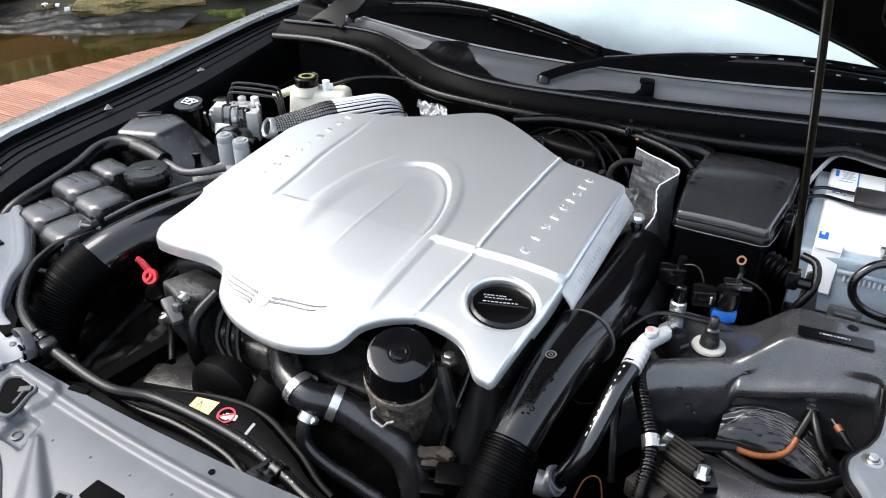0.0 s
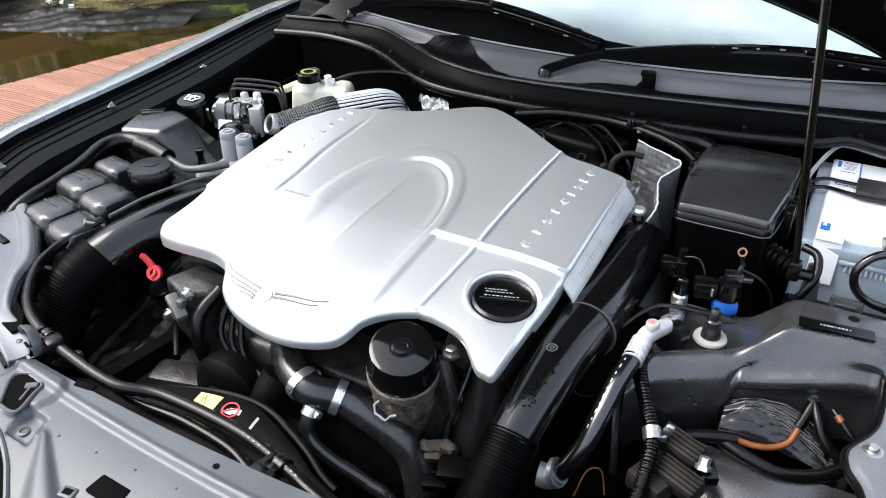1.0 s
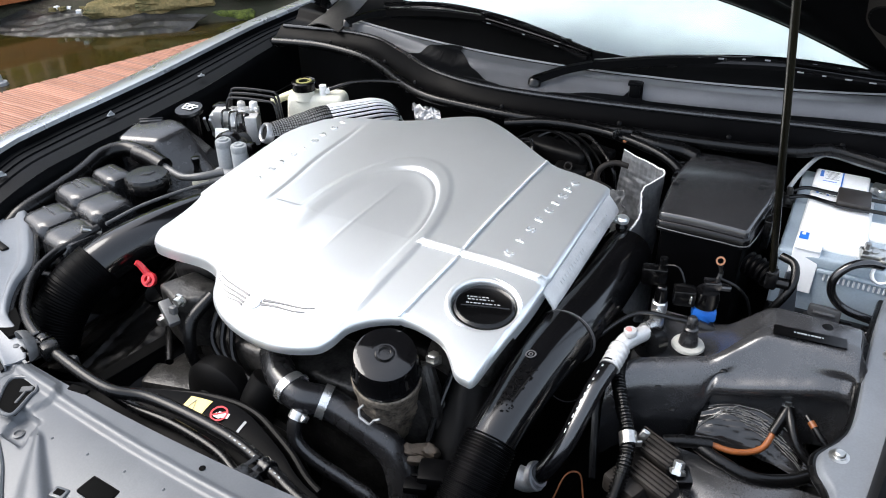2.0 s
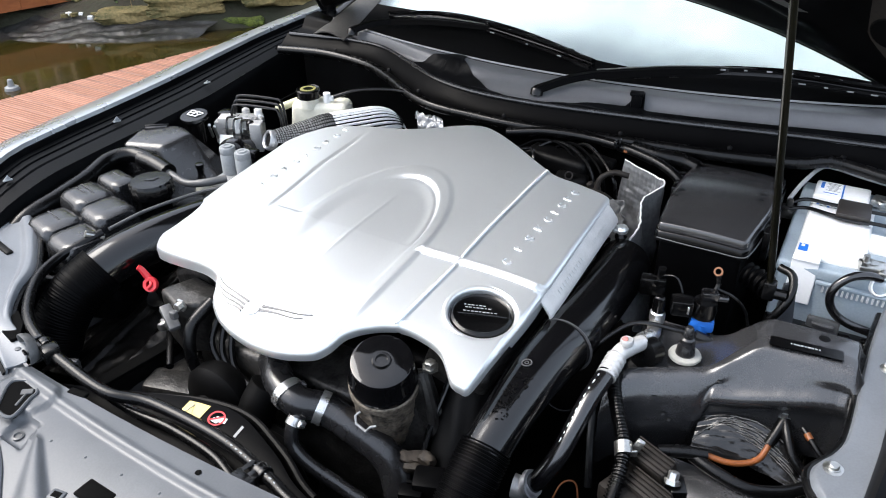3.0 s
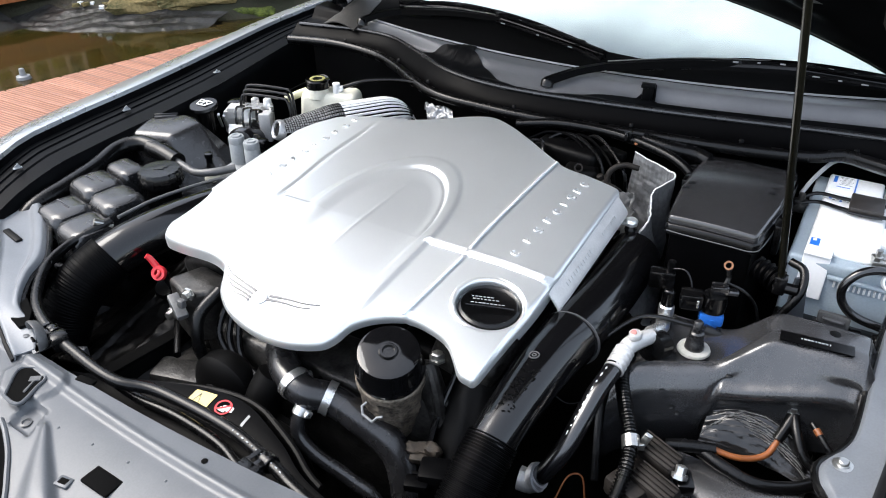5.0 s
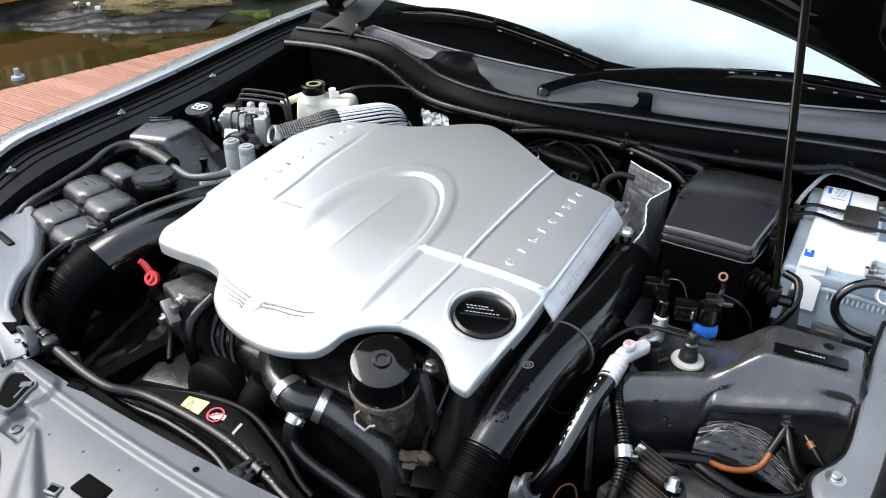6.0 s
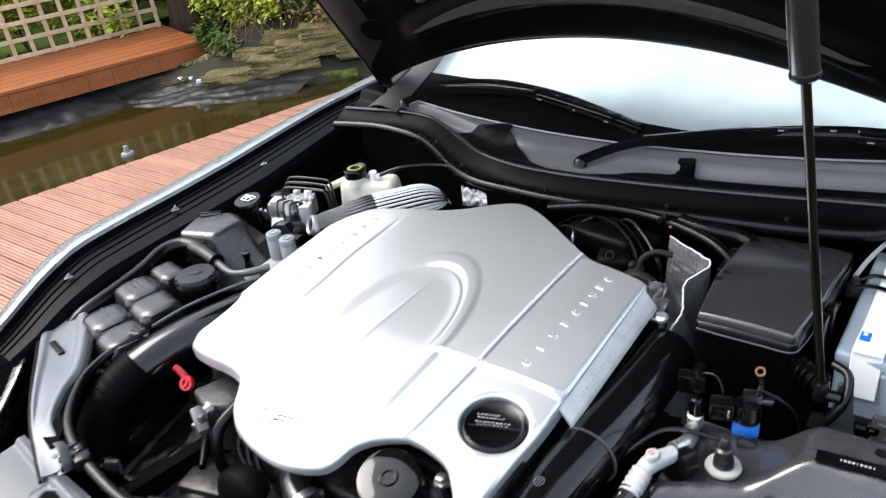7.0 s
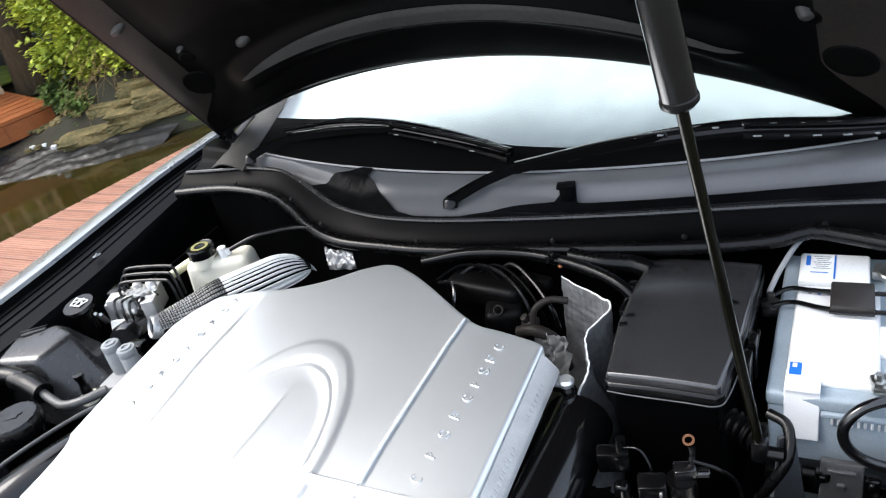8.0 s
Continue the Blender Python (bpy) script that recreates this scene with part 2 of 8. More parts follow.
def bevelled(bm, off, seg=2, angle=30):
    if off > 0:
        edges = [e for e in bm.edges if len(e.link_faces) == 2 and e.calc_face_angle(0) > radians(angle)]
        bmesh.ops.bevel(bm, geom=edges, offset=off, segments=seg, profile=0.5, affect="EDGES", clamp_overlap=True)
    return bm


def box(c, s, bev=0.002, seg=2, rz=0.0, rx=0.0, ry=0.0, taper=(1, 1)):
    """A bevelled block; taper scales its top."""
    bm = bmesh.new()
    bmesh.ops.create_cube(bm, size=1)
    for v in bm.verts:
        k = taper if v.co.z > 0 else (1, 1)
        v.co = Vector((v.co.x * s[0] * k[0], v.co.y * s[1] * k[1], v.co.z * s[2]))
    bevelled(bm, bev, seg)
    return turned(bm, pose(*c, rx, ry, rz))


def prism(pts, z0, z1, bev=0.002, seg=2):
    bm = bmesh.new()
    a = [bm.verts.new((x, y, z0)) for x, y in pts]
    b = [bm.verts.new((x, y, z1)) for x, y in pts]
    bm.faces.new(a), bm.faces.new(b)
    for i in range(len(pts)):
        j = (i + 1) % len(pts)
        bm.faces.new((a[i], a[j], b[j], b[i]))
    bmesh.ops.recalc_face_normals(bm, faces=bm.faces)
    return bevelled(bm, bev, seg)


def spline(pts, per=8):
    """A smooth line through the points."""
    p = [Vector(q) for q in pts]
    p = [p[0] * 2 - p[1]] + p + [p[-1] * 2 - p[-2]]
    out = []
    for i in range(1, len(p) - 2):
        a, b, c, d = p[i - 1:i + 3]
        for k in range(per):
            t = k / per
            out.append(0.5 * (2 * b + (c - a) * t + (2 * a - 5 * b + 4 * c - d) * t * t + (3 * b - a - 3 * c + d) * t ** 3))
    return out + [p[-2]]


def tube(pts, r, sides=12, per=8, smooth=True, rings=0.0, depth=0.0, flat=1.0):
    """A round bar along a line. r: one radius or one at each end point; rings: corrugations per metre; flat: squash across."""
    line = spline(pts, per) if smooth and len(pts) > 2 else [Vector(q) for q in pts]
    if rings:
        fine, total = [], 0.0
        for a, b in zip(line, line[1:]):
            steps = max(1, int((b - a).length * rings * 4))
            fine += [a.lerp(b, k / steps) for k in range(steps)]
        line = fine + [line[-1]]
    radii = r if isinstance(r, (list, tuple)) else [r, r]
    bm = bmesh.new()
    side, prev, loops, run = None, None, [], 0.0
    for i, q in enumerate(line):
        d = (line[min(i + 1, len(line) - 1)] - line[max(i - 1, 0)]).normalized()
        side = d.orthogonal().normalized() if side is None else (side - d * side.dot(d)).normalized()
        up = d.cross(side)
        if prev is not None:
            run += (q - prev).length
        prev = q
        f = i / max(1, len(line) - 1) * (len(radii) - 1)
        k = min(int(f), len(radii) - 2)
        rad = radii[k] + (radii[k + 1] - radii[k]) * (f - k)
        if rings:
            rad += depth * (1 if math.sin(run * rings * 2 * math.pi) > 0 else -1)
        loops.append([bm.verts.new(q + (side * math.cos(a) + up * math.sin(a) * flat) * rad) for a in (2 * math.pi * j / sides for j in range(sides))])
    for a, b in zip(loops, loops[1:]):
        for j in range(sides):
            bm.faces.new((a[j], a[(j + 1) % sides], b[(j + 1) % sides], b[j]))
    bm.faces.new(loops[0]), bm.faces.new(loops[-1])
    return bm


def lathe(profile, at=(0, 0, 0), sides=28, rx=0.0, ry=0.0, rz=0.0, lobes=0, lobe=0.0):
    """A turned shape from (radius, height) pairs, a ring if both ends are open; lobes: grip ribs round it."""
    bm = bmesh.new()
    loops = []
    for r, z in profile:
        loops.append([bm.verts.new(((r + (lobe * r * math.cos(lobes * a) if lobes else 0)) * math.cos(a), (r + (lobe * r * math.cos(lobes * a) if lobes else 0)) * math.sin(a), z))
                      for a in (2 * math.pi * j / sides for j in range(sides))])
    for a, b in zip(loops, loops[1:]):
        for j in range(sides):
            bm.faces.new((a[j], a[(j + 1) % sides], b[(j + 1) % sides], b[j]))
    if profile[0][0] > 0.0015 and profile[-1][0] > 0.0015:
        for j in range(sides):
            bm.faces.new((loops[-1][j], loops[-1][(j + 1) % sides], loops[0][(j + 1) % sides], loops[0][j]))
    else:
        bm.faces.new(loops[0]), bm.faces.new(loops[-1])
    return turned(bm, pose(*at, rx, ry, rz))


def sheet(f, nu, nv, thick=0.003):
    """A curved panel of real thickness over f(u, v) with u and v from 0 to 1."""
    bm = bmesh.new()
    top = [[bm.verts.new(f(i / nu, j / nv)) for j in range(nv + 1)] for i in range(nu + 1)]
    for i in range(nu):
        for j in range(nv):
            bm.faces.new((top[i][j], top[i + 1][j], top[i + 1][j + 1], top[i][j + 1]))
    if thick:
        bm.normal_update()
        lean = sum(f.normal.z for f in bm.faces) / len(bm.faces)
        if lean < -0.2:
            thick = -thick
        down = [[bm.verts.new(v.co - v.normal * thick) for v in row] for row in top]
        for i in range(nu):
            for j in range(nv):
                bm.faces.new((down[i][j], down[i][j + 1], down[i + 1][j + 1], down[i + 1][j]))
        rim = [(i, 0) for i in range(nu)] + [(nu, j) for j in range(nv)] + [(i, nv) for i in range(nu, 0, -1)] + [(0, j) for j in range(nv, 0, -1)]
        for (a, b), (c, d) in zip(rim, rim[1:] + rim[:1]):
            bm.faces.new((top[a][b], down[a][b], down[c][d], top[c][d]))
    return bm


def curve_y(pts):
    """y (and z) of a plan line at any x, smoothed."""
    line = spline(pts, 10)
    xs, ys, zs = [q.x for q in line], [q.y for q in line], [q.z for q in line]
    return lambda x: (float(np.interp(x, xs, ys)), float(np.interp(x, xs, zs)))


def step(a, b, x):
    t = min(1.0, max(0.0, (x - a) / (b - a)))
    return t * t * (3 - 2 * t)


def bolt(at, r, h, parent, material=STEEL, name="bolt", rx=0.0, ry=0.0):
    b = merge(lathe([(0.001, 0), (r * 1.5, 0), (r * 1.5, h * 0.35), (r, h * 0.36), (r, h * 0.95), (r * 0.8, h), (0.001, h)], at, 6, rx, ry))
    return part(name, b, material, parent)


# ---- garden: ground sheet with the pond's basin ----
XC = 0.05  # the car's middle


def pond_edge(x):
    """y of the pond's stony bank."""
    return float(np.interp(x, [-6.0, -4.73, -4.03, -3.80, -3.45, -2.8], [2.45, 2.60, 2.94, 3.15, 3.52, 3.60]))


def pond_depth(x, y):
    near = -3.62 + 0.27 * (y - 0.79)          # bank along the decking
    far = -5.45 + 0.31 * (y - 1.76)           # bank along the raised deck
    d = min(near - 0.05 - x, x - far, y + 3.0)
    return min(step(-0.05, 0.35, d), step(-0.35, 0.35, pond_edge(x) - y))


def ground_height(x, y):
    bank = 0.36 * step(0.15, 0.95, y - pond_edge(x)) * step(-4.95, -4.45, x) if x < -2.4 else 0.0
    rough = 0.03 * noise.noise((x * 1.3, y * 1.3, 0)) if x < -3 else 0.0
    return -0.06 - 0.55 * pond_depth(x, y) + bank + rough


def ground_sheet():
    xs = [-400, -90, -30, -16, -11] + [-9 + 0.2 * i for i in range(45)] + [1, 4, 12, 40, 400]
    ys = [-400, -60, -15, -6, -4] + [-3 + 0.2 * i for i in range(51)] + [8.5, 11, 16, 30, 90, 400]
    bm = bmesh.new()
    g = [[bm.verts.new((x, y, ground_height(x, y))) for y in ys] for x in xs]
    for i in range(len(xs) - 1):
        for j in range(len(ys) - 1):
            bm.faces.new((g[i][j], g[i + 1][j], g[i + 1][j + 1], g[i][j + 1]))
    return bm


def top_structure(name, bm, material, label):
    return solo(name, bm, material, label, kind="structure")


top_structure("ground", ground_sheet(), SOIL, "dark damp garden soil sloping to a pond")
top_structure("water", sheet(lambda u, v: (-5.9 + 3.0 * u, -2.6 + 6.2 * v, -0.19), 4, 4, 0.0), WATER, "still murky green-brown pond water")


def liner_strip(u, v):
    """Crumpled liner lying over the far bank and the corner below the stones."""
    y = 0.2 + 2.3 * u
    x = -5.50 + 0.31 * (y - 1.76) + 0.45 * v
    z = -0.04 - 0.19 * v + 0.03 * noise.noise((x * 4, y * 4, 1)) + 0.02 * noise.noise((x * 13, y * 13, 4))
    return x, y, z


def liner_corner(u, v):
    x = -5.30 + 1.60 * u
    y = pond_edge(x) - 0.20 + 0.70 * v * (1 - 0.55 * u)
    w = 0.25 * noise.noise((x * 2.1, y * 2.1, 9))
    fold = 0.014 * abs(noise.noise((x * 1.6 + y * 1.2 + w, y * 7 - x * 4 + 3 * w, 1))) + 0.010 * abs(noise.noise((x * 3 - y * 3, y * 10 - x * 6 + 4 * w, 4))) + 0.006 * noise.noise((x * 15, y * 15, 2)) + 0.003 * noise.noise((x * 34, y * 34, 5)) - 0.008
    return x, y, -0.215 + 0.19 * v * (1 - 0.5 * u) + fold * (0.4 + 0.6 * step(0, 0.3, v))


liner = thing("pond_liner", (-4.8, 2.8, -0.25), "wet grey crumpled pond liner lying over the bank", "pond liner")
part("bank_strip", sheet(liner_strip, 60, 16, 0.004), LINER, liner)
part("corner_sheet", sheet(liner_corner, 150, 80, 0.004), LINER, liner, "shiny folded liner below the stones", angle=60)

# near decking: grooved boards laid across, cut off along the pond
deck = thing("deck", (-2.2, 1.5, 0), "red-brown grooved timber decking beside the pond", "decking", kind="structure")


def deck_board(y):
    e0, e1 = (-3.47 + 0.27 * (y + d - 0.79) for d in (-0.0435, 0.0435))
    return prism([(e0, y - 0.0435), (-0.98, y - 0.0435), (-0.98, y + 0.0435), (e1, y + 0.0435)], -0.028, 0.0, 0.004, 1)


def raised_frame():
    """Where the raised deck across the pond stands: along it, and back from its lip."""
    a = Vector((-5.318, 1.763, 0))
    d = Vector((0.482, 1.537, 0)).normalized()
    return a, d, Vector((-d.y, d.x, 0))


RA, RD, RN = raised_frame()
raised = thing("raised_deck", RA, "orange-brown stained raised timber deck across the pond", "decking", kind="structure")


def on_raised(bm):
    m = Matrix.Translation(RA) @ Matrix((RD, RN, (0, 0, 1))).transposed().to_4x4()
    return turned(bm, m)


for k in range(9):
    part("plank", on_raised(box((-0.7, 0.07 + 0.142 * k, 0.105), (4.6, 0.136, 0.03), 0.004, 1)), DECKWOOD2, raised)
for k in range(24):
    part("fascia_board", on_raised(box((-2.9 + 0.19 * k, 0.02, 0.022), (0.1885, 0.022, 0.132), 0.001, 1)), DECKWOOD2, raised)
for x in (-2.9, -0.7, 1.5):
    part("post", on_raised(box((x, 0.6, -0.25), (0.09, 0.09, 0.6), 0.004, 1)), DECKWOOD2, raised)

trellis = thing("trellis", RA + RN * 1.02, "pale wooden square-lattice trellis standing on the raised deck", "trellis")
for k in range(21):
    part("upright_slat", on_raised(box((1.545 - 0.155 * k, 1.02, 0.62), (0.036, 0.014, 1.0), 0.002, 1)), LATTICE, trellis)
for k in range(8):
    part("cross_slat", on_raised(box((0.0, 1.007, 0.150 + 0.135 * k), (3.13, 0.012, 0.036), 0.002, 1)), LATTICE, trellis)


# stones of the bank
def boulder(at, size, seed, rz):
    bm = bmesh.new()
    bmesh.ops.create_icosphere(bm, subdivisions=4, radius=0.5)
    for v in bm.verts:
        q = v.co.normalized()
        m = max(abs(q.x), abs(q.y), abs(q.z)) ** 0.9
        r = 0.5 / m * (1 + 0.15 * noise.noise(q * 1.7 + Vector((seed, 0, 0))) + 0.06 * noise.noise(q * 5 + Vector((0, seed, 0))))
        v.co = q * r * (1 + 0.02 * noise.noise(q * 14))
    for v in bm.verts:
        v.co = Vector((v.co.x * size[0], v.co.y * size[1], v.co.z * size[2]))
    return turned(bm, pose(*at, 0, 0, rz))


STONES = [(-4.28, 3.20, -0.10, 0.58, 0.34, 0.11, 40), (-4.02, 3.40, -0.02, 0.56, 0.34, 0.10, 42), (-4.25, 3.42, 0.02, 0.46, 0.30, 0.10, 34), (-3.86, 3.55, 0.06, 0.54, 0.32, 0.10, 44),
          (-4.08, 3.62, 0.11, 0.50, 0.32, 0.10, 36), (-3.72, 3.72, 0.15, 0.56, 0.34, 0.11, 46), (-3.50, 3.86, 0.02, 0.50, 0.36, 0.12, 40), (-4.55, 3.16, -0.08, 0.22, 0.18, 0.10, 15), (-4.50, 3.35, 0.0, 0.26, 0.22, 0.10, 60)]
for k, (x, y, z, sx, sy, sz, rz) in enumerate(STONES):
    solo("stone", boulder((x, y, z), (sx * 1.05, sy * 1.1, sz * 1.35), 3.1 * k, rz), ROCK, "flat moss-stained sandstone rock on the pond bank", "stone", "stones of the bank", angle=25)
for k in range(12):
    x = -4.75 + 0.045 * k + random.uniform(-0.04, 0.04)
    y = pond_edge(x) + 0.22 + random.uniform(-0.08, 0.10)
    solo("pebble", boulder((x, y, -0.075), (random.uniform(0.025, 0.055), random.uniform(0.025, 0.045), 0.025), k * 1.7, k * 37), WHITE if k % 3 == 0 else ROCK, "small pale pebble on the wet liner", "pebble", "pebbles on the liner")


def bank_rubble():
    """Small broken stones lying on the bank between the raised deck and the rocks."""
    rng = random.Random(23)
    out = []
    for k in range(150):
        x = rng.uniform(-5.05, -4.45)
        y = pond_edge(x) + rng.uniform(0.42, 0.95)
        bm = bmesh.new()
        bmesh.ops.create_icosphere(bm, subdivisions=2, radius=0.5)
        s = rng.uniform(0.02, 0.075)
        for v in bm.verts:
            v.co = v.co * (1 + 0.5 * noise.noise(v.co * 2.2 + Vector((k, 0, 0))))
        out.append(turned(turned(bm, Matrix.Diagonal((s, s * rng.uniform(0.6, 1.0), s * 0.6, 1))), pose(x, y, max(-0.03, ground_height(x, y)) + 0.006, 0, 0, rng.uniform(0, 180))))
    return merge(*out)


solo("rubble", bank_rubble(), ROCK, "small broken stones and dirt on the pond bank", "rubble", kind="stuff", angle=25)


# leaves and plants
def leaf_cloud(centre, radius, count, size, seed, droop=0.35, clumps=14):
    """Many small bent leaves set in uneven clumps round the ends of twigs."""
    rng = np.random.default_rng(seed)
    heads = [Vector(centre) + Vector([float(v) for v in rng.normal(0, 0.52, 3)]) * 1.0 for _ in range(clumps)]
    heads = [Vector((centre[0] + (h.x - centre[0]) * radius[0], centre[1] + (h.y - centre[1]) * radius[1], centre[2] + (h.z - centre[2]) * radius[2])) for h in heads]
    verts, faces = [], []
    for k in range(count):
        h = heads[int(rng.integers(clumps))]
        spread = 0.30 * min(radius)
        p = h + Vector([float(v) for v in rng.normal(0, spread, 3)])
        yaw, tip = rng.uniform(0, 2 * math.pi), rng.normal(-droop, 0.45)
        d = Vector((math.cos(yaw) * math.cos(tip), math.sin(yaw) * math.cos(tip), math.sin(tip)))
        s = d.cross(Vector((0, 0, 1))).normalized() * size * rng.uniform(0.30, 0.48)
        n = s.cross(d).normalized() * size * 0.12
        length = d * size * rng.uniform(0.7, 1.35)
        i = len(verts)
        verts += [tuple(p), tuple(p + length * 0.45 + s - n), tuple(p + length), tuple(p + length * 0.45 - s - n), tuple(p + length * 0.5 + n * 0.3)]
        faces += [(i, i + 1, i + 4), (i + 1, i + 2, i + 4), (i + 2, i + 3, i + 4), (i + 3, i, i + 4)]
    me = bpy.data.meshes.new("leaves")
    me.from_pydata(verts, [], faces)
    bm = bmesh.new()
    bm.from_mesh(me)
    bpy.data.meshes.remove(me)
    return bm


def plant(name, at, crown, radius, count, size, seed, leafmat, label, category, trunk=0.03, stems=5, clumps=14):
    t = thing(name, at, label, category)
    rng = random.Random(seed)
    if trunk > 0.06:
        p = [Vector(at), Vector(at).lerp(Vector(crown), 0.35) + Vector((0.05, -0.04, 0)), Vector(at).lerp(Vector(crown), 0.7) + Vector((-0.06, 0.03, 0)), Vector(crown)]
        part("trunk", tube(p, [trunk * 1.25, trunk, trunk * 0.85, trunk * 0.5], 14), BARK, t)
    for _ in range(stems):
        e = Vector(crown) + Vector((rng.uniform(-1, 1) * radius[0], rng.uniform(-1, 1) * radius[1], rng.uniform(-0.6, 0.8) * radius[2])) * 0.7
        s = Vector(at).lerp(Vector(crown), 0.5 if trunk > 0.06 else 0.0)
        part("limb", tube([s, s.lerp(e, 0.5) + Vector((rng.uniform(-0.1, 0.1), rng.uniform(-0.1, 0.1), 0.08)), e], [max(0.008, trunk * 0.4), 0.004], 7), BARK, t)
    part("crown", leaf_cloud(crown, radius, count, size, seed, clumps=clumps), leafmat, t, angle=180)
    return t


solo("moss_mound", boulder((-3.66, 3.58, -0.20), (0.36, 0.22, 0.16), 77, 30), mat("bright_wet_moss", (0.16, 0.20, 0.03), 0.9, vary=0.6, colour2=(0.03, 0.045, 0.008), big=14, fine=90, bump=0.9, depth=0.02), "green mossy mound at the water's edge", "moss")
solo("leaf_litter", leaf_cloud((-4.0, 3.95, 0.36), (0.55, 0.36, 0.16), 2200, 0.045, 41, clumps=60), STRAW, "brown dry leaves and twigs lying on the bank", "leaf litter", kind="stuff", angle=180)
plant("fern", (-4.66, 3.45, 0.05), (-4.68, 3.38, 0.16), (0.26, 0.20, 0.16), 1800, 0.05, 51, DARKLEAF, "dark green low plant among the stones", "plant", 0.02, 5, 12)
plant("fern", (-3.85, 3.95, 0.25), (-3.85, 3.86, 0.36), (0.30, 0.20, 0.16), 800, 0.06, 52, DARKLEAF, "dark green low plant above the stones", "plant", 0.02, 5, 12)
plant("tree", (-5.98, 3.95, 0.0), (-6.0, 4.2, 2.2), (1.2, 1.0, 0.8), 6500, 0.11, 3, LEAF, "old tree with a thick brown trunk and yellow-green leaves", "tree", 0.13, 8, 26)
plant("shrub", (-4.75, 4.15, 0.15), (-4.50, 3.72, 0.42), (0.32, 0.24, 0.32), 9500, 0.048, 5, LEAF, "yellow-green leafy shrub hanging over the pond stones", "shrub", 0.02, 9, 24)
plant("shrub", (-4.1, 4.45, 0.3), (-4.05, 3.98, 0.56), (0.38, 0.24, 0.24), 7000, 0.048, 8, LEAF, "yellow-green leafy shrub above the stone bank", "shrub", 0.02, 8, 20)
plant("shrub", (-5.0, 3.95, 0.15), (-4.72, 3.62, 0.74), (0.28, 0.24, 0.36), 9000, 0.048, 15, LEAF, "tall yellow-green shrub at the end of the raised deck", "shrub", 0.02, 7, 18)
plant("shrub", (-2.9, 4.7, 0.3), (-2.9, 4.6, 0.9), (0.6, 0.5, 0.5), 2600, 0.07, 9, DARKLEAF, "dark green shrub behind the stone bank", "shrub", 0.02, 6, 16)
plant("shrub", (-7.9, 3.9, 0.1), (-7.9, 3.9, 0.55), (0.9, 0.8, 0.5), 3000, 0.08, 11, LEAF, "low bright green shrub behind the trellis", "shrub", 0.02, 6, 18)
plant("shrub", (-4.2, 4.0, 0.25), (-4.12, 3.74, 0.42), (0.34, 0.20, 0.22), 3800, 0.045, 63, LEAF, "yellow-green shoots hanging over the stones", "shrub", 0.02, 6, 12)
plant("shrub", (-6.49, 3.39, 0.0), (-6.49, 3.39, 0.34), (0.36, 0.34, 0.26), 1500, 0.075, 61, LEAF, "low yellow-green shrub just behind the trellis", "shrub", 0.02, 5, 12)
plant("shrub", (-6.75, 2.75, 0.0), (-6.75, 2.75, 0.55), (0.34, 0.36, 0.42), 1700, 0.075, 62, LEAF, "yellow-green shrub growing behind the trellis", "shrub", 0.02, 5, 12)
# Crowns rise mostly out of view; the height is added to darken reflections.
for k, (x, y) in enumerate([(-9.5, 2.0), (-9.2, 4.2), (-8.4, 6.0), (-6.8, 6.6), (-5.2, 6.4), (-3.6, 6.6), (-2.0, 6.8), (-10.5, 0.0)]):
    plant("hedge_bush", (x, y, 0.0), (x, y, 2.3), (1.35, 1.2, 2.5), 9000, 0.15, 20 + k, DARKLEAF, "tall dense dark green hedge bush", "bush", 0.03, 6, 60)


def lawn():
    return sheet(lambda u, v: (-8.9 + 2.2 * u, 2.2 + 2.6 * v, 0.02 + 0.04 * noise.noise((u * 5, v * 5, 2))), 20, 20, 0.02)


GRASS = mat("bright_lawn", (0.34, 0.46, 0.07), 0.8, vary=0.5, big=4, fine=90, bump=0.8, depth=0.02)
solo("lawn", lawn(), GRASS, "bright mown grass behind the trellis", "lawn", kind="stuff")


def hanging_stems():
    rng = random.Random(4)
    out = bmesh.new()
    for _ in range(130):
        x = rng.uniform(-4.45, -3.5)
        y, z = 3.95 + 0.75 * (x + 4.0) + rng.uniform(-0.25, 0.15), rng.uniform(0.25, 0.6)
        q = [(x, y, z), (x + rng.uniform(-0.14, 0.14), y - rng.uniform(0.05, 0.3), z - rng.uniform(0.02, 0.2)), (x + rng.uniform(-0.3, 0.25), y - rng.uniform(0.2, 0.45), z - rng.uniform(0.3, 0.6))]
        out = merge(out, tube(q, [0.0022, 0.0012], 4, 4))
    return out


solo("dry_stems", hanging_stems(), STRAW, "dry straw-coloured stems hanging over the stones", "plant", kind="stuff")
flt = thing("pond_float", (-3.92, 1.81, -0.2), "small grey-white plastic float on the pond water", "float")
part("body", lathe([(0.001, 0), (0.035, 0), (0.045, 0.02), (0.04, 0.045), (0.02, 0.05), (0.015, 0.09), (0.001, 0.095)], (-3.92, 1.81, -0.215), 16), GREYPLASTIC, flt)
part("band", lathe([(0.046, 0.015), (0.048, 0.02), (0.046, 0.028), (0.040, 0.028), (0.040, 0.015)], (-3.92, 1.81, -0.215), 16), GREYHOSE, flt, "dark band")


# ---- the car's shell ----
car = thing("car", (XC, 0.6, 0.0), "silver-grey car with its bonnet open beside the decking", "car")
INNER = [(-0.45, -0.585), (-0.25, -0.60), (-0.17, -0.62), (-0.04, -0.636), (0.06, -0.644), (0.37, -0.656), (0.71, -0.700), (1.9, -0.705)]
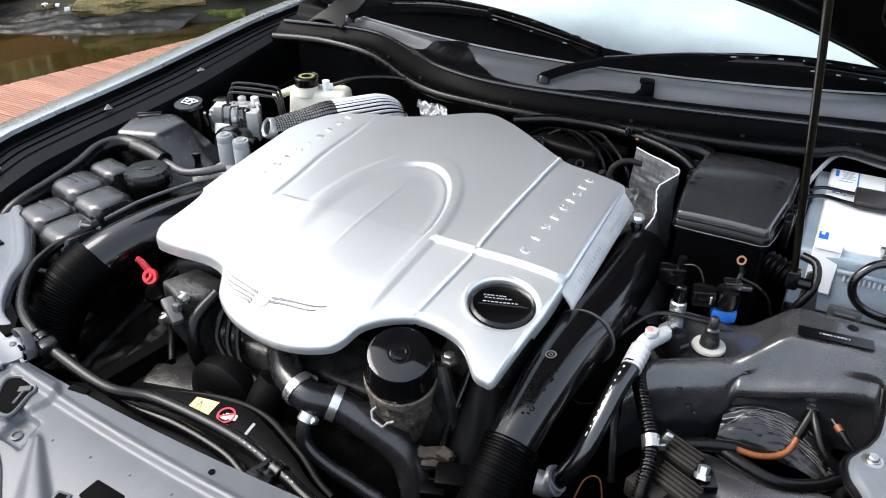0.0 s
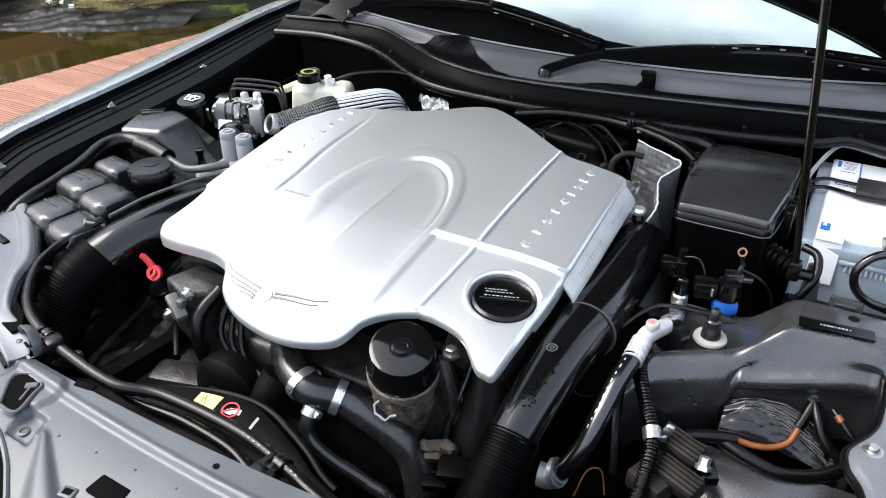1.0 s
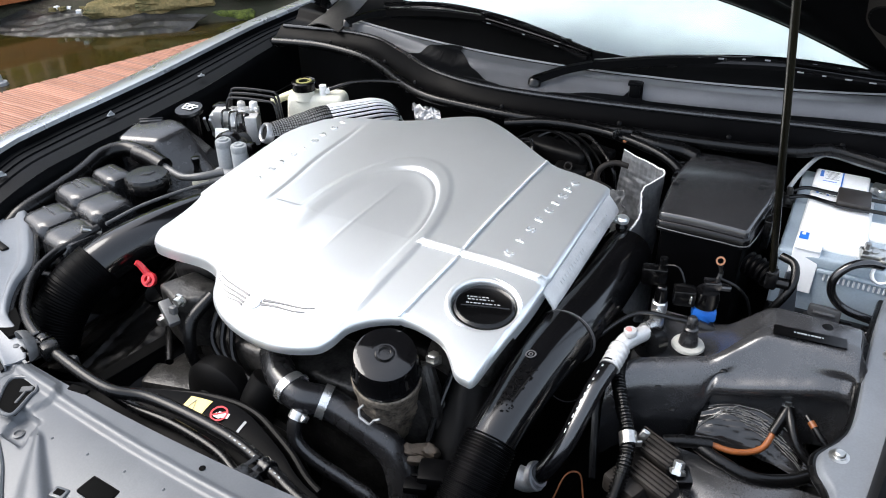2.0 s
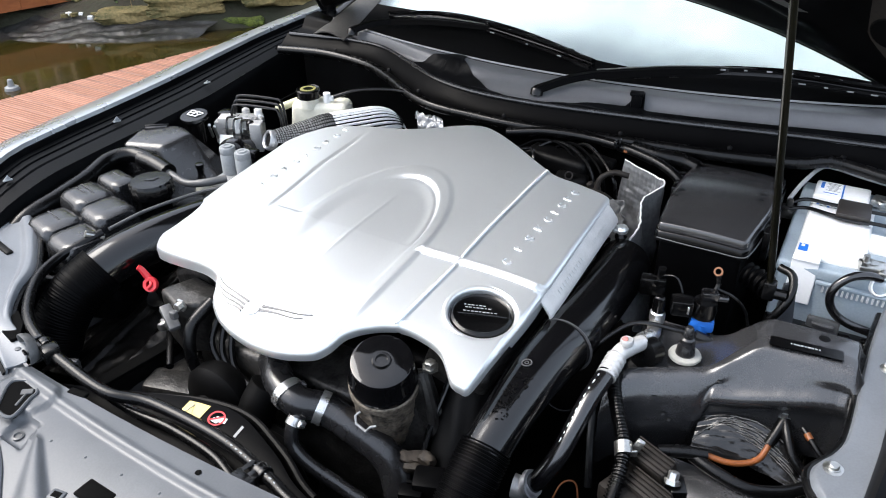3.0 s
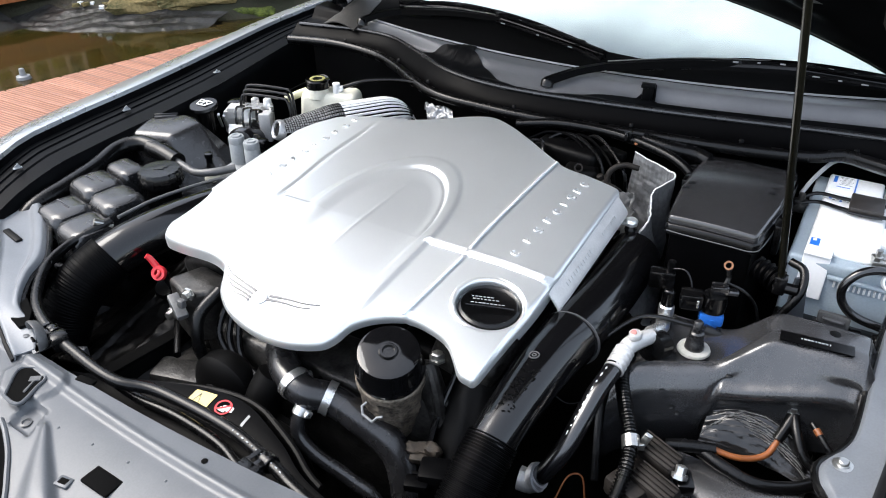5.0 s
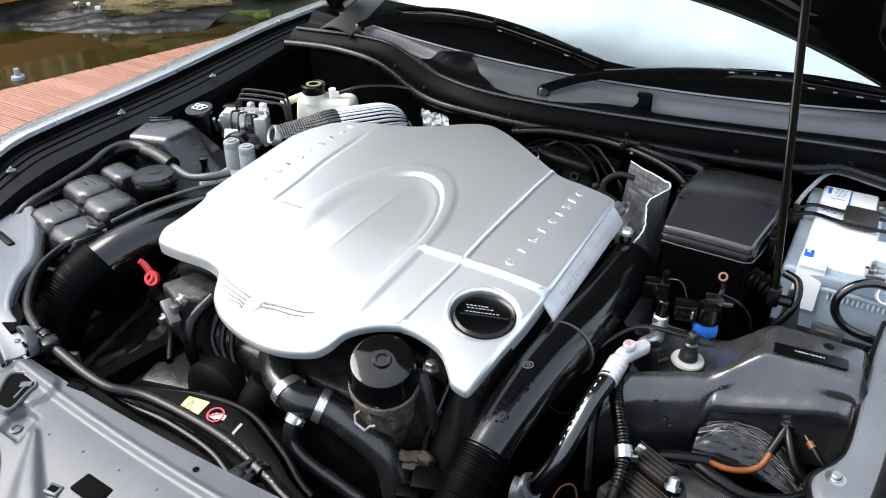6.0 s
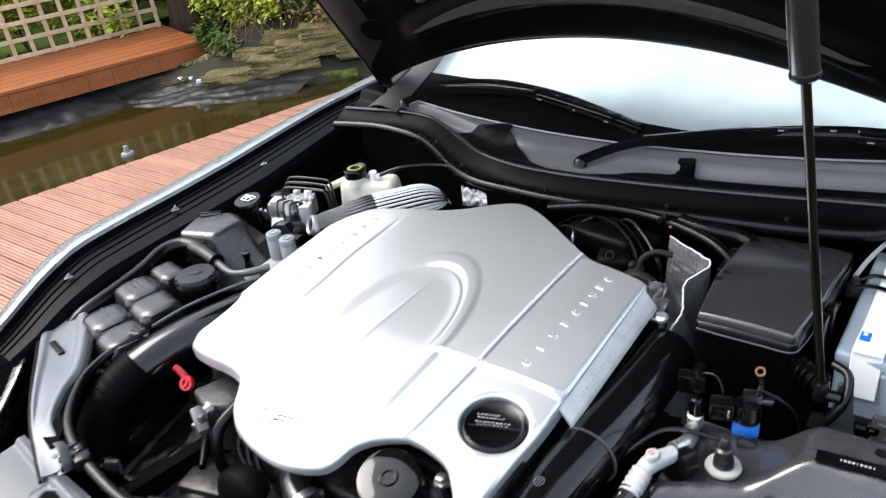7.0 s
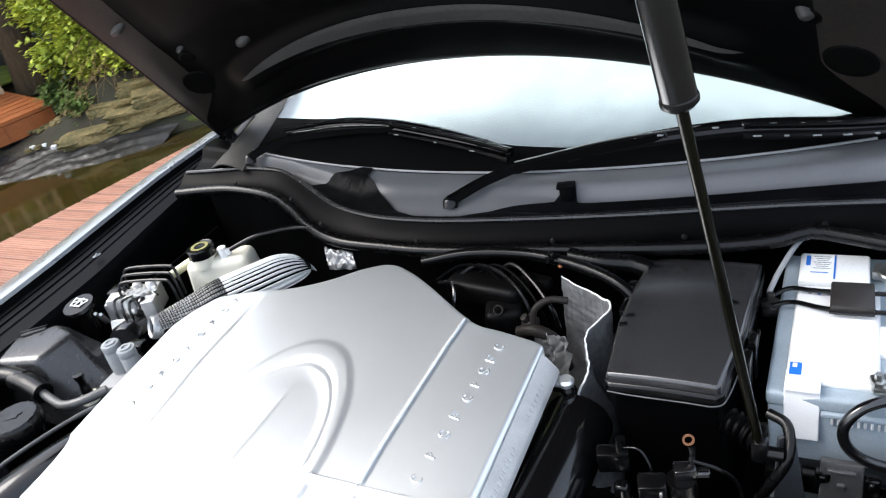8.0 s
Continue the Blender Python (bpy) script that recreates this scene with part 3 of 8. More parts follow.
OUTER = [(-0.45, -0.64), (-0.32, -0.71), (-0.22, -0.77), (-0.05, -0.866), (0.1, -0.888), (0.4, -0.900), (1.0, -0.905), (1.9, -0.90)]


def along(table, y):
    return float(np.interp(y, [a for a, _ in table], [b for _, b in table]))


def rise(y):
    return 0.02 * step(0.1, 0.9, y) - 0.06 * step(-0.05, -0.45, y)


# width fraction from the inner edge, height
SKIN = [(1.0, 0.40), (1.03, 0.55), (1.02, 0.70), (0.985, 0.775), (0.93, 0.805), (0.80, 0.826), (0.58, 0.836), (0.53, 0.834), (0.52, 0.826)]
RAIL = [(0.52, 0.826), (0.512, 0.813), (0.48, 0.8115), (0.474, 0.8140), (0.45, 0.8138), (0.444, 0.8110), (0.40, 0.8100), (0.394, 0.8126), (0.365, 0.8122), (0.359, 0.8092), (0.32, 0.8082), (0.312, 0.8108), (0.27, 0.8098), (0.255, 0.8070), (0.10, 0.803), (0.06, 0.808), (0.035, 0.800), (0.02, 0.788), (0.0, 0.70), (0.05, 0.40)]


def flank(profile, y0, y1, n, side):
    m = len(profile) - 1

    def f(u, v):
        y = y0 + (y1 - y0) * u
        k = v * m
        i = min(int(k), m - 1)
        w = profile[i][0] + (profile[i + 1][0] - profile[i][0]) * (k - i)
        z = profile[i][1] + (profile[i + 1][1] - profile[i][1]) * (k - i)
        a, b = along(INNER, y), along(OUTER, y)
        x = a + (b - a) * w
        return (x if side < 0 else 2 * XC - x), y, z + rise(y)
    return sheet(f, n, m, 0.0015)


for side in (-1, 1):
    fender = part("fender", flank(SKIN, -0.42, 1.3, 40, side), BODY, car, "silver-grey painted front wing", angle=50)
    part("rail", flank(RAIL, -0.30, 1.3, 60, side), CHANNEL, fender, "dark gutter and inner wing", angle=30)
    for y, x, k in (((0.158, -0.727, 0.95), (0.410, -0.714, 0.6), (-0.122, -0.690, 0.85)) if side < 0 else ((0.62, -0.75, 0.8),)):
        tab = merge(turned(prism([(-0.010 * k, 0.0), (0.008 * k, 0.0), (0.002 * k, 0.011 * k)], -0.0012, 0.0012, 0.0005, 1), pose(x, y, 0.816 + rise(y), 90, 0, 65)), box((x, y, 0.816 + rise(y)), (0.006, 0.016, 0.003), 0.001, 1, rz=-25))
        part("clip", turned(tab, Matrix.Translation((0 if side < 0 else 2 * (XC - x), 0, 0))), VALVEGREY, fender, "small pale triangular tab")


def cabin_parts():
    """Windscreen, pillars, roof, doors and the dark inside behind them."""
    def screen(u, v):
        x = XC + (u - 0.5) * (1.36 - 0.18 * v)
        y = 0.64 + 0.30 * (x - 0.06) ** 2 + 0.86 * v
        return x, y, 0.885 + 0.29 * v + 0.14 * v * v - 0.04 * (2 * (u - 0.5)) ** 2 * v
    glass = part("windscreen", sheet(screen, 24, 12, 0.005), GLASS, car, "windscreen reflecting the sky, with an added pale sheet behind")
    glass.visible_shadow = False

    # Black band laid just over the glass, its width varying along the foot.
    def foot_band(u, v):
        x = XC + (u - 0.5) * 1.36
        w = float(np.interp(x, [-0.7, -0.30, -0.1, 0.10, 0.25, 0.50, 0.66, 0.75], [0.10, 0.135, 0.125, 0.075, 0.060, 0.070, 0.075, 0.085]))
        x, y, z = screen(u, w / 0.86 * v)
        return x, y - 0.001, z + 0.002
    part("black_border", sheet(foot_band, 40, 4, 0.001), MATT, glass, "matt black band over the foot of the glass")

    # Added sheet that stands in for sky reflected in the windscreen.
    def backing(u, v):
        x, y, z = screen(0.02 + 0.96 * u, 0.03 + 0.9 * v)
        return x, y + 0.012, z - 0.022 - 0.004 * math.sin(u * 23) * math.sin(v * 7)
    part("sunshade", sheet(backing, 60, 12, 0.002), BACKING, car, "pale sheet added behind the windscreen for its sky glare")
    for s in (-1, 1):
        def pillar(u, v):
            x, y, z = screen(0.5 + s * 0.5, u)
            a = v * math.pi
            return x + s * (0.035 - 0.035 * math.cos(a)), y + 0.02 * v, z + 0.022 * math.sin(a) - 0.045 * v
        part("pillar", sheet(pillar, 10, 6, 0.003), SATIN, car, "black windscreen pillar")

        if s > 0:
            continue

        def foot(u, v):
            """The grey moulding from the cowl up the foot of the pillar."""
            x, y, z = screen(0.5 + s * (0.5 - 0.045 * (1 - u) * v), 0.36 * u)
            a = v * math.pi
            w = 0.085 - 0.035 * u
            return x + s * (w * (1 - v) - 0.052), y - 0.070 * (1 - u) ** 2 - 0.004, z + 0.016 * math.sin(a) + 0.004 - 0.030 * (1 - v) ** 2 - 0.012 * (1 - u) ** 2
        part("pillar_foot", sheet(foot, 20, 12, 0.003), DIMGREY, car, "grey moulding at the foot of the pillar")

    def roof(u, v):
        x = XC + (u - 0.5) * 1.18
        return x, 1.62 + 1.1 * v, 1.285 + 0.03 * math.sin(math.pi * v) - 0.06 * (2 * (u - 0.5)) ** 2
    part("roof", sheet(roof, 12, 10, 0.01), BODY, car)
    for s in (-1, 1):
        part("door", sheet(lambda u, v: (XC + s * (0.945 + 0.02 * math.sin(math.pi * v) - 0.08 * v * v), 1.305 + 1.3 * u, 0.30 + 0.58 * v), 8, 8, 0.02), BODY, car)
    for s in (-1, 1):
        part("side_window", sheet(lambda u, v: (XC + s * (0.86 - 0.27 * v), 1.20 + 0.55 * v + (1.45 - 0.75 * v) * u, 0.885 + 0.36 * v), 10, 6, 0.004), SATIN, car, "dark side window")
    part("rear_window", sheet(lambda u, v: (XC + (u - 0.5) * (1.30 - 0.14 * v), 3.25 - 0.55 * v, 0.93 + 0.35 * v), 10, 6, 0.004), SATIN, car, "dark rear window")
    part("boot_lid", sheet(lambda u, v: (XC + (u - 0.5) * 1.50, 3.2 + 0.62 * v, 0.93 - 0.05 * v * v - 0.05 * (2 * u - 1) ** 2), 10, 6, 0.01), BODY, car, "silver-grey boot lid")
    for s in (-1, 1):
        part("rear_wing", sheet(lambda u, v: (XC + s * (0.945 + 0.02 * math.sin(math.pi * v) - 0.10 * v * v - 0.06 * u * u), 2.61 + 1.2 * u, 0.30 + 0.60 * v), 10, 8, 0.01), BODY, car, "silver-grey rear wing")
    part("rear_panel", sheet(lambda u, v: (XC + (u - 0.5) * 1.76, 3.82 - 0.10 * (2 * u - 1) ** 2, 0.30 + 0.58 * v), 12, 6, 0.01), BODY, car)
    part("front_bumper", sheet(lambda u, v: (XC + (u - 0.5) * 1.44, -0.715 + 0.27 * (2 * u - 1) ** 4 + 0.10 * (2 * u - 1) ** 2 - 0.06 * math.sin(math.pi * v), 0.30 + 0.385 * v), 24, 8, 0.006), BODY, car, "silver-grey front bumper")
    part("dashboard", sheet(lambda u, v: (XC + (u - 0.5) * 1.3, 0.95 + 0.55 * v, 0.84 + 0.05 * math.sin(math.pi * v)), 12, 6, 0.02), DARK, car, "black dashboard behind the glass")
    part("cabin_floor", box((XC, 2.0, 0.32), (1.7, 2.0, 0.04), 0.01), DARK, car)
    part("cabin_rear", box((XC, 2.75, 0.62), (1.5, 0.06, 0.55), 0.02), DARK, car)
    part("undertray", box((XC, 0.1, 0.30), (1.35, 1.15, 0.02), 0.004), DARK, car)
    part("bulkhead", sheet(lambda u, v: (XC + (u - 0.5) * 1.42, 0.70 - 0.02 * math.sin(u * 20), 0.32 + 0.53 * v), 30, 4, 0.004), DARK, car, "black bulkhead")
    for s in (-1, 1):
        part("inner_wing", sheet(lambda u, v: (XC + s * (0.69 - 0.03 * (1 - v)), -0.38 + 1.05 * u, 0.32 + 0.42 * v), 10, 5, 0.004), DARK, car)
        w = thing("wheel", (XC + s * 0.74, 0.12, 0.0), "black tyred wheel under the front wing", "wheel", "front wheels")
        part("tyre", lathe([(0.20, -0.105), (0.29, -0.11), (0.315, -0.08), (0.32, 0.0), (0.315, 0.08), (0.29, 0.11), (0.20, 0.105)], (XC + s * 0.74, 0.12, 0.32), 36, 0, 90), RUBBER, w)
        part("rim", lathe([(0.001, 0.03), (0.06, 0.05), (0.20, 0.07), (0.215, 0.10), (0.205, -0.10), (0.001, -0.10)], (XC + s * 0.74, 0.12, 0.32), 30, 0, 90 * s), STEEL, w, "alloy rim")


cabin_parts()

# ---- bonnet, hinged at the rear and standing open ----
HC, HT, HN = Vector((0.02, 0.75, 1.054)), Vector((0, -0.616, 0.788)), Vector((0, 0.788, 0.616))
HLEN = 1.12


def bonnet_at(x, v, lift=0.0):
    k = (x / 0.64) ** 2 * (1.13 if x > 0 else 1.0)
    half = 1 - v / HLEN
    return HC + Vector((x, 0, 0)) + HT * (v - 0.138 * k * half) - HN * (0.05 * k * (0.5 + 0.5 * half) - lift)


def bonnet_skin(u, v):
    w = 0.70 - 0.08 * v
    return bonnet_at((u - 0.5) * 2 * w, HLEN * v, 0.035)


def bonnet_under(u, v):
    s = (u - 0.5) * 2
    w = 0.695 - 0.08 * v
    x, d = s * w, HLEN * v
    edge = min((1 - abs(s)) * w, d, HLEN - d)
    rim = step(0.0, 0.02, edge) * (1 - step(0.045, 0.150, edge))
    arc = d - 0.145 + 0.20 * x * x
    ridge = math.exp(-(arc / 0.030) ** 4) * step(0.52, 0.44, abs(x))
    brace = math.exp(-((abs(x) - 0.30 + 0.12 * d) / 0.03) ** 2) * step(0.2, 0.3, d)
    pad = step(0.16, 0.22, d - 0.1 * abs(x)) * step(0.62, 0.5, abs(x))
    return bonnet_at(x, d, 0.022 - 0.016 * rim - 0.020 * ridge - 0.008 * brace - 0.006 * pad)


bonnet = thing("bonnet", HC, "open silver car bonnet with a black pressed underside", "bonnet")
part("skin", sheet(bonnet_skin, 24, 24, 0.0015), BODY, bonnet, "silver-grey painted outside")
part("liner", sheet(bonnet_under, 150, 150, 0.0012), HOODBLACK, bonnet, "black pressed inner panel with holes", angle=60)


def bonnet_hem():
    out = bmesh.new()
    for s in (-1, 1):
        out = merge(out, tube([bonnet_at(s * (0.70 - 0.08 * k / 10), HLEN * k / 10, 0.026) for k in range(11)], 0.009, 8, 3))
    out = merge(out, tube([bonnet_at((k / 12 - 0.5) * 1.4, 0.0, 0.026) for k in range(13)], 0.009, 8, 3))
    return merge(out, tube([bonnet_at((k / 12 - 0.5) * 1.24, HLEN, 0.026) for k in range(13)], 0.009, 8, 3))


part("hem", bonnet_hem(), CHANNEL, bonnet, "folded dark edge")
def under_at(x, d):
    return bonnet_under(x / (0.695 - 0.08 * d / HLEN) / 2 + 0.5, d / HLEN)


# Sheen on the pressed brace, painted as a paler band.
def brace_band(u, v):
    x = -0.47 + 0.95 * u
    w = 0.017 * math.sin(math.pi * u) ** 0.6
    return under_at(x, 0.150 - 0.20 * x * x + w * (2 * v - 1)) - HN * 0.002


part("brace_band", sheet(brace_band, 60, 6, 0.001), DIMGREY, bonnet, "dim grey band, sheen along the pressed brace put in colour", angle=60)


# Light on the rim, painted as a paler brown band over the panel.
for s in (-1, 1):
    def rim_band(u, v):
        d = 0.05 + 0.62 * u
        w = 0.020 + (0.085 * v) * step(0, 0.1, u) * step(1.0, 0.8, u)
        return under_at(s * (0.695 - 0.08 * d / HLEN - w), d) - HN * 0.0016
    part("rim_band", sheet(rim_band, 60, 6, 0.0008), RIMLIT, bonnet, "brown-grey rim of the inner panel, lit tone put in colour", angle=60)
for s in (-1, 1):
    for hx, hv, r in ((0.58 if s < 0 else 0.62, 0.14, 0.034), (0.55 if s < 0 else 0.57, 0.20, 0.013)):
        out = (under_at(s * hx + 0.02, hv) - under_at(s * hx - 0.02, hv)).cross(under_at(s * hx, hv + 0.02) - under_at(s * hx, hv - 0.02)).normalized()
        out = out if out.dot(HN) > 0 else -out
        q = under_at(s * hx, hv) - out * 0.003
        m = Matrix.Translation(q) @ out.to_track_quat("Z", "Y").to_matrix().to_4x4()
        part("hole", turned(lathe([(0.001, -0.001), (r, -0.001), (r, 0.001), (0.001, 0.001)], (0, 0, 0), 26), m), MATT, bonnet, "dark round opening")
        part("hole_lip", turned(lathe([(r, -0.0012), (r + 0.002, -0.001), (r + 0.004, 0.001), (r, 0.001)], (0, 0, 0), 26), m), HOODBLACK, bonnet, "pressed lip of the opening")
# Pressed bumps; the light on them is put in their paler colour.
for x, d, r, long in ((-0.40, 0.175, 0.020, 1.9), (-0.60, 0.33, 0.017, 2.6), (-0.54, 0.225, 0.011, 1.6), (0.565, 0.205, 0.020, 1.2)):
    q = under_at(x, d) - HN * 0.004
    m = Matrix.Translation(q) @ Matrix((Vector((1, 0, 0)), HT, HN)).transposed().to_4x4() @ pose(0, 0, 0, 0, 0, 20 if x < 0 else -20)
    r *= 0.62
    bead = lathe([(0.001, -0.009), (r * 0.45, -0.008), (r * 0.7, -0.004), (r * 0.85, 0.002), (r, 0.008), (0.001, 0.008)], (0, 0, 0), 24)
    part("pressed_bead", turned(turned(bead, Matrix.Diagonal((long, 1, 1, 1))), m), DIMGREY, bonnet, "pressed bump in a paler, lit tone")
for s in (-1, 1):
    a = Vector((XC + s * 0.715, 0.80, 0.80))
    part("hinge", tube([a, a + Vector((0, 0.03, 0.08)), bonnet_at(s * 0.62, 0.05, 0.02)], 0.012, 8, flat=0.5), CHANNEL, bonnet, "dark steel hinge arm")


# ---- cowl below the windscreen ----
TOP = curve_y([(-0.70, 0.690, 0.868), (-0.60, 0.694, 0.872), (-0.51, 0.699, 0.875), (-0.403, 0.680, 0.878), (-0.29, 0.612, 0.88), (-0.186, 0.545, 0.88), (-0.079, 0.509, 0.88), (0.035, 0.502, 0.88),
               (0.172, 0.514, 0.88), (0.346, 0.538, 0.88), (0.503, 0.566, 0.88), (0.60, 0.582, 0.88), (0.76, 0.600, 0.88)])
LOW = curve_y([(-0.70, 0.640, 0.842), (-0.60, 0.655, 0.845), (-0.524, 0.659, 0.845), (-0.415, 0.637, 0.845), (-0.318, 0.583, 0.845), (-0.236, 0.524, 0.845), (-0.146, 0.482, 0.845), (-0.046, 0.472, 0.845),
               (0.063, 0.469, 0.845), (0.268, 0.491, 0.845), (0.455, 0.516, 0.845), (0.557, 0.538, 0.847), (0.60, 0.558, 0.852), (0.64, 0.555, 0.850), (0.76, 0.525, 0.845)])


def screen_foot(x):
    return 0.64 + 0.30 * (x - 0.06) ** 2


def cowl_face(u, v):
    """From the rounded lower seal up the dark wall to the upper lip."""
    x = -0.70 + 1.46 * u
    (ty, tz), (ly, lz) = TOP(x), LOW(x)
    lip = 0.006 * math.sin(math.pi * min(1, v * 4)) if v < 0.25 else 0.0
    return x, ly + (ty - ly) * v ** 1.4 + 0.003 - lip, lz + (tz - lz) * v - 0.012 * math.sin(math.pi * v) * (0.4 + 0.6 * v)


def cowl_panel(u, v):
    x = -0.70 + 1.46 * u
    ty, tz = TOP(x)
    fy = screen_foot(x) + 0.012
    z = tz - 0.004 + (0.893 - tz) * v + 0.010 * math.sin(math.pi * v)
    for wx, wr in ((-0.17, 0.04), (0.245, 0.02)):
        z += 0.003 * math.exp(-((x - wx) / wr) ** 2) * step(0.35, 0.7, v) * step(1.0, 0.85, v)
    z -= 0.022 * step(0.05, 0.2, v) * step(0.62, 0.45, v) * (0.35 + 0.65 * step(0.10, 0.22, abs(x - 0.05)))
    return x, ty + (fy - ty) * v, z


cowl = thing("cowl_panel", (0.03, 0.6, 0.84), "grey-black plastic cowl between bonnet and windscreen", "cowl panel")
part("tray", sheet(cowl_panel, 110, 24, 0.004), COWLING, cowl, "textured dark grey tray", angle=60)
part("face", sheet(cowl_face, 110, 10, 0.006), WALL, cowl, "black front wall of the cowl", angle=60)
# Upper edge of the thin dark sheet laid over the tray, by x.
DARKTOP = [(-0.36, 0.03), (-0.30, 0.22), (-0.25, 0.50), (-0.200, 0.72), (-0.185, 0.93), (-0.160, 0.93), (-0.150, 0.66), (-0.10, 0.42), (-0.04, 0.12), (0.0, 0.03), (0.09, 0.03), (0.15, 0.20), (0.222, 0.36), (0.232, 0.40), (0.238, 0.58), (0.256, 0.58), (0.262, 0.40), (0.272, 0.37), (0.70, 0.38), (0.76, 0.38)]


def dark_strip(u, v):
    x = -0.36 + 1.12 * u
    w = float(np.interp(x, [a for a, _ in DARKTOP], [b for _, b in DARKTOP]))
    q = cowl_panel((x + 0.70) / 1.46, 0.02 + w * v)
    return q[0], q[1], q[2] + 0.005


# Added black sheet, so the tray's end does not show pale.
part("end_cover", sheet(lambda u, v: Vector(cowl_panel(0.10 * u, 0.02 + 0.97 * v)) + Vector((0, 0, 0.004)), 12, 16, 0.002), WALL, cowl, "black sheet added over the end of the tray", angle=60)
part("rubber_mat", sheet(dark_strip, 160, 8, 0.002), CHANNEL, cowl, "thin dark sheet lying over the tray", angle=70)
part("glass_strip", tube([(x, screen_foot(x) + 0.006, cowl_panel((x + 0.70) / 1.46, 0.97)[2] + 0.004) for x in [-0.62 + 1.30 * k / 30 for k in range(31)]], 0.0022, 6, 2), GREYPLASTIC, cowl, "thin pale strip along the glass")
part("upper_lip", tube([(x, TOP(x)[0], TOP(x)[1]) for x in [-0.69 + 1.43 * k / 40 for k in range(41)]], 0.0042, 8, 2), TANKBLACK, cowl, "thin raised lip")
part("lower_seal", tube([(x, LOW(x)[0] - 0.004, LOW(x)[1]) for x in [-0.685 + 1.43 * k / 40 for k in range(41)]], 0.011, 10, 2), RUBBER, cowl, "rounded black rubber seal")
for x in (-0.53, -0.33, -0.20, 0.02, 0.249, 0.44, 0.62):
    (ty, tz), (ly, lz) = TOP(x), LOW(x)
    part("rivet", lathe([(0.001, 0), (0.0045, 0), (0.004, 0.002), (0.001, 0.003)], (x, ly * 0.7 + ty * 0.3 - 0.006, lz * 0.66 + tz * 0.34), 12, 55), CHANNEL, cowl, "small push rivet")


part("post", merge(box((0.246, 0.586, 0.888), (0.020, 0.012, 0.026), 0.003, 2, rz=10), box((0.246, 0.585, 0.903), (0.026, 0.018, 0.007), 0.002, 2, rz=10)), CHANNEL, cowl, "small dark moulded post")


def wiper(name, piv, elbow, arm_end, blade, label, slots):
    w = thing(name, piv, label, "wiper", "windscreen wipers")
    part("pivot", lathe([(0.001, 0), (0.013, 0), (0.013, 0.012), (0.009, 0.017), (0.001, 0.018)], piv, 14, -20), PLASTIC, w)
    a = [Vector(piv) + Vector((0, 0, 0.012)), Vector(piv).lerp(Vector(elbow), 0.5) + Vector((0, 0, 0.010)), Vector(elbow)]
    part("arm", merge(tube(a, [0.011, 0.010], 4, flat=0.7), tube([elbow, Vector(elbow).lerp(Vector(arm_end), 0.5) + Vector((0, 0, 0.006)), arm_end], [0.012, 0.007], 4, flat=0.7)), WALL, w, "black folded steel arm")
    part("arm_edge", tube([Vector(elbow) + Vector((0, 0.004, 0.009)), Vector(elbow).lerp(Vector(arm_end), 0.5) + Vector((0, 0.003, 0.014)), Vector(arm_end) + Vector((0, 0, 0.006))], 0.0014, 6), STEEL, w, "thin bright edge of the arm")
    b = [Vector(q) for q in blade]
    part("spine", tube([q + Vector((0, -0.004, 0.011)) for q in b], 0.0045, 6), PLASTIC, w)
    part("spoiler", tube([q + Vector((0, 0.002, 0.005)) for q in b], [0.007, 0.014, 0.014, 0.007], 8, flat=0.8), PLASTIC, w, "black blade spoiler")
    part("rubber", tube(b, 0.005, 6, flat=1.3), RUBBER, w, "black wiper rubber")
    rail = [q + Vector((0.0, -0.020, 0.000)) for q in b[2:]]
    part("holder_rail", merge(tube(rail, 0.0048, 6), tube([q + Vector((0, 0.010, 0.012)) for q in rail], 0.004, 6)), PLASTIC, w, "black rails of the blade holder")
    rail = spline(rail, 8)
    # Pale dashes stand for light caught at the holder's slots.
    for k in range(1, len(rail) - 1, 2 if slots else 5):
        part("slot_edge", box(rail[k] + Vector((0, -0.0046, 0.002)), (0.012 if k % 3 else 0.007, 0.0014, 0.0026), 0.0005, 1, rz=math.degrees(math.atan2(rail[k + 1].y - rail[k].y, rail[k + 1].x - rail[k].x))), GREYPLASTIC, w, "pale dash for light at a slot in the blade holder")
    line = spline(b, 8)
    for k in range(4, len(line) - 2, 6):
        part("bracket", box(line[k] + Vector((0, -0.002, 0.009)), (0.022, 0.010, 0.014), 0.002, 1), SATIN, w)
    # Another row of pale dashes, light at the slots put in colour.
    for k in range(2 if slots else len(line) // 2, len(line) - 2, 2 if slots else 3):
        d = (line[k + 1] - line[k]).normalized()
        rz = math.degrees(math.atan2(d.y, d.x))
        part("slot_edge", box(line[k] + Vector((0, -0.0085, 0.013)), (0.010 if k % 4 else 0.006, 0.0014, 0.0030), 0.0005, 1, rz=rz), GREYPLASTIC, w, "pale dash for light at a slot in the blade holder")
    return w


wiper("wiper", (-0.505, 0.705, 0.885), (-0.420, 0.758, 0.918), (-0.12, 0.742, 0.940), [(-0.43, 0.765, 0.925), (-0.30, 0.772, 0.935), (-0.15, 0.750, 0.935), (0.0, 0.712, 0.925), (0.125, 0.672, 0.915)],
      "black windscreen wiper resting low on the glass", False)
wiper("wiper", (0.055, 0.545, 0.880), (0.146, 0.628, 0.912), (0.46, 0.712, 0.940), [(0.21, 0.650, 0.912), (0.34, 0.685, 0.925), (0.50, 0.715, 0.932), (0.66, 0.724, 0.928), (0.80, 0.742, 0.930)],
      "long black windscreen wiper lying across the glass", True)


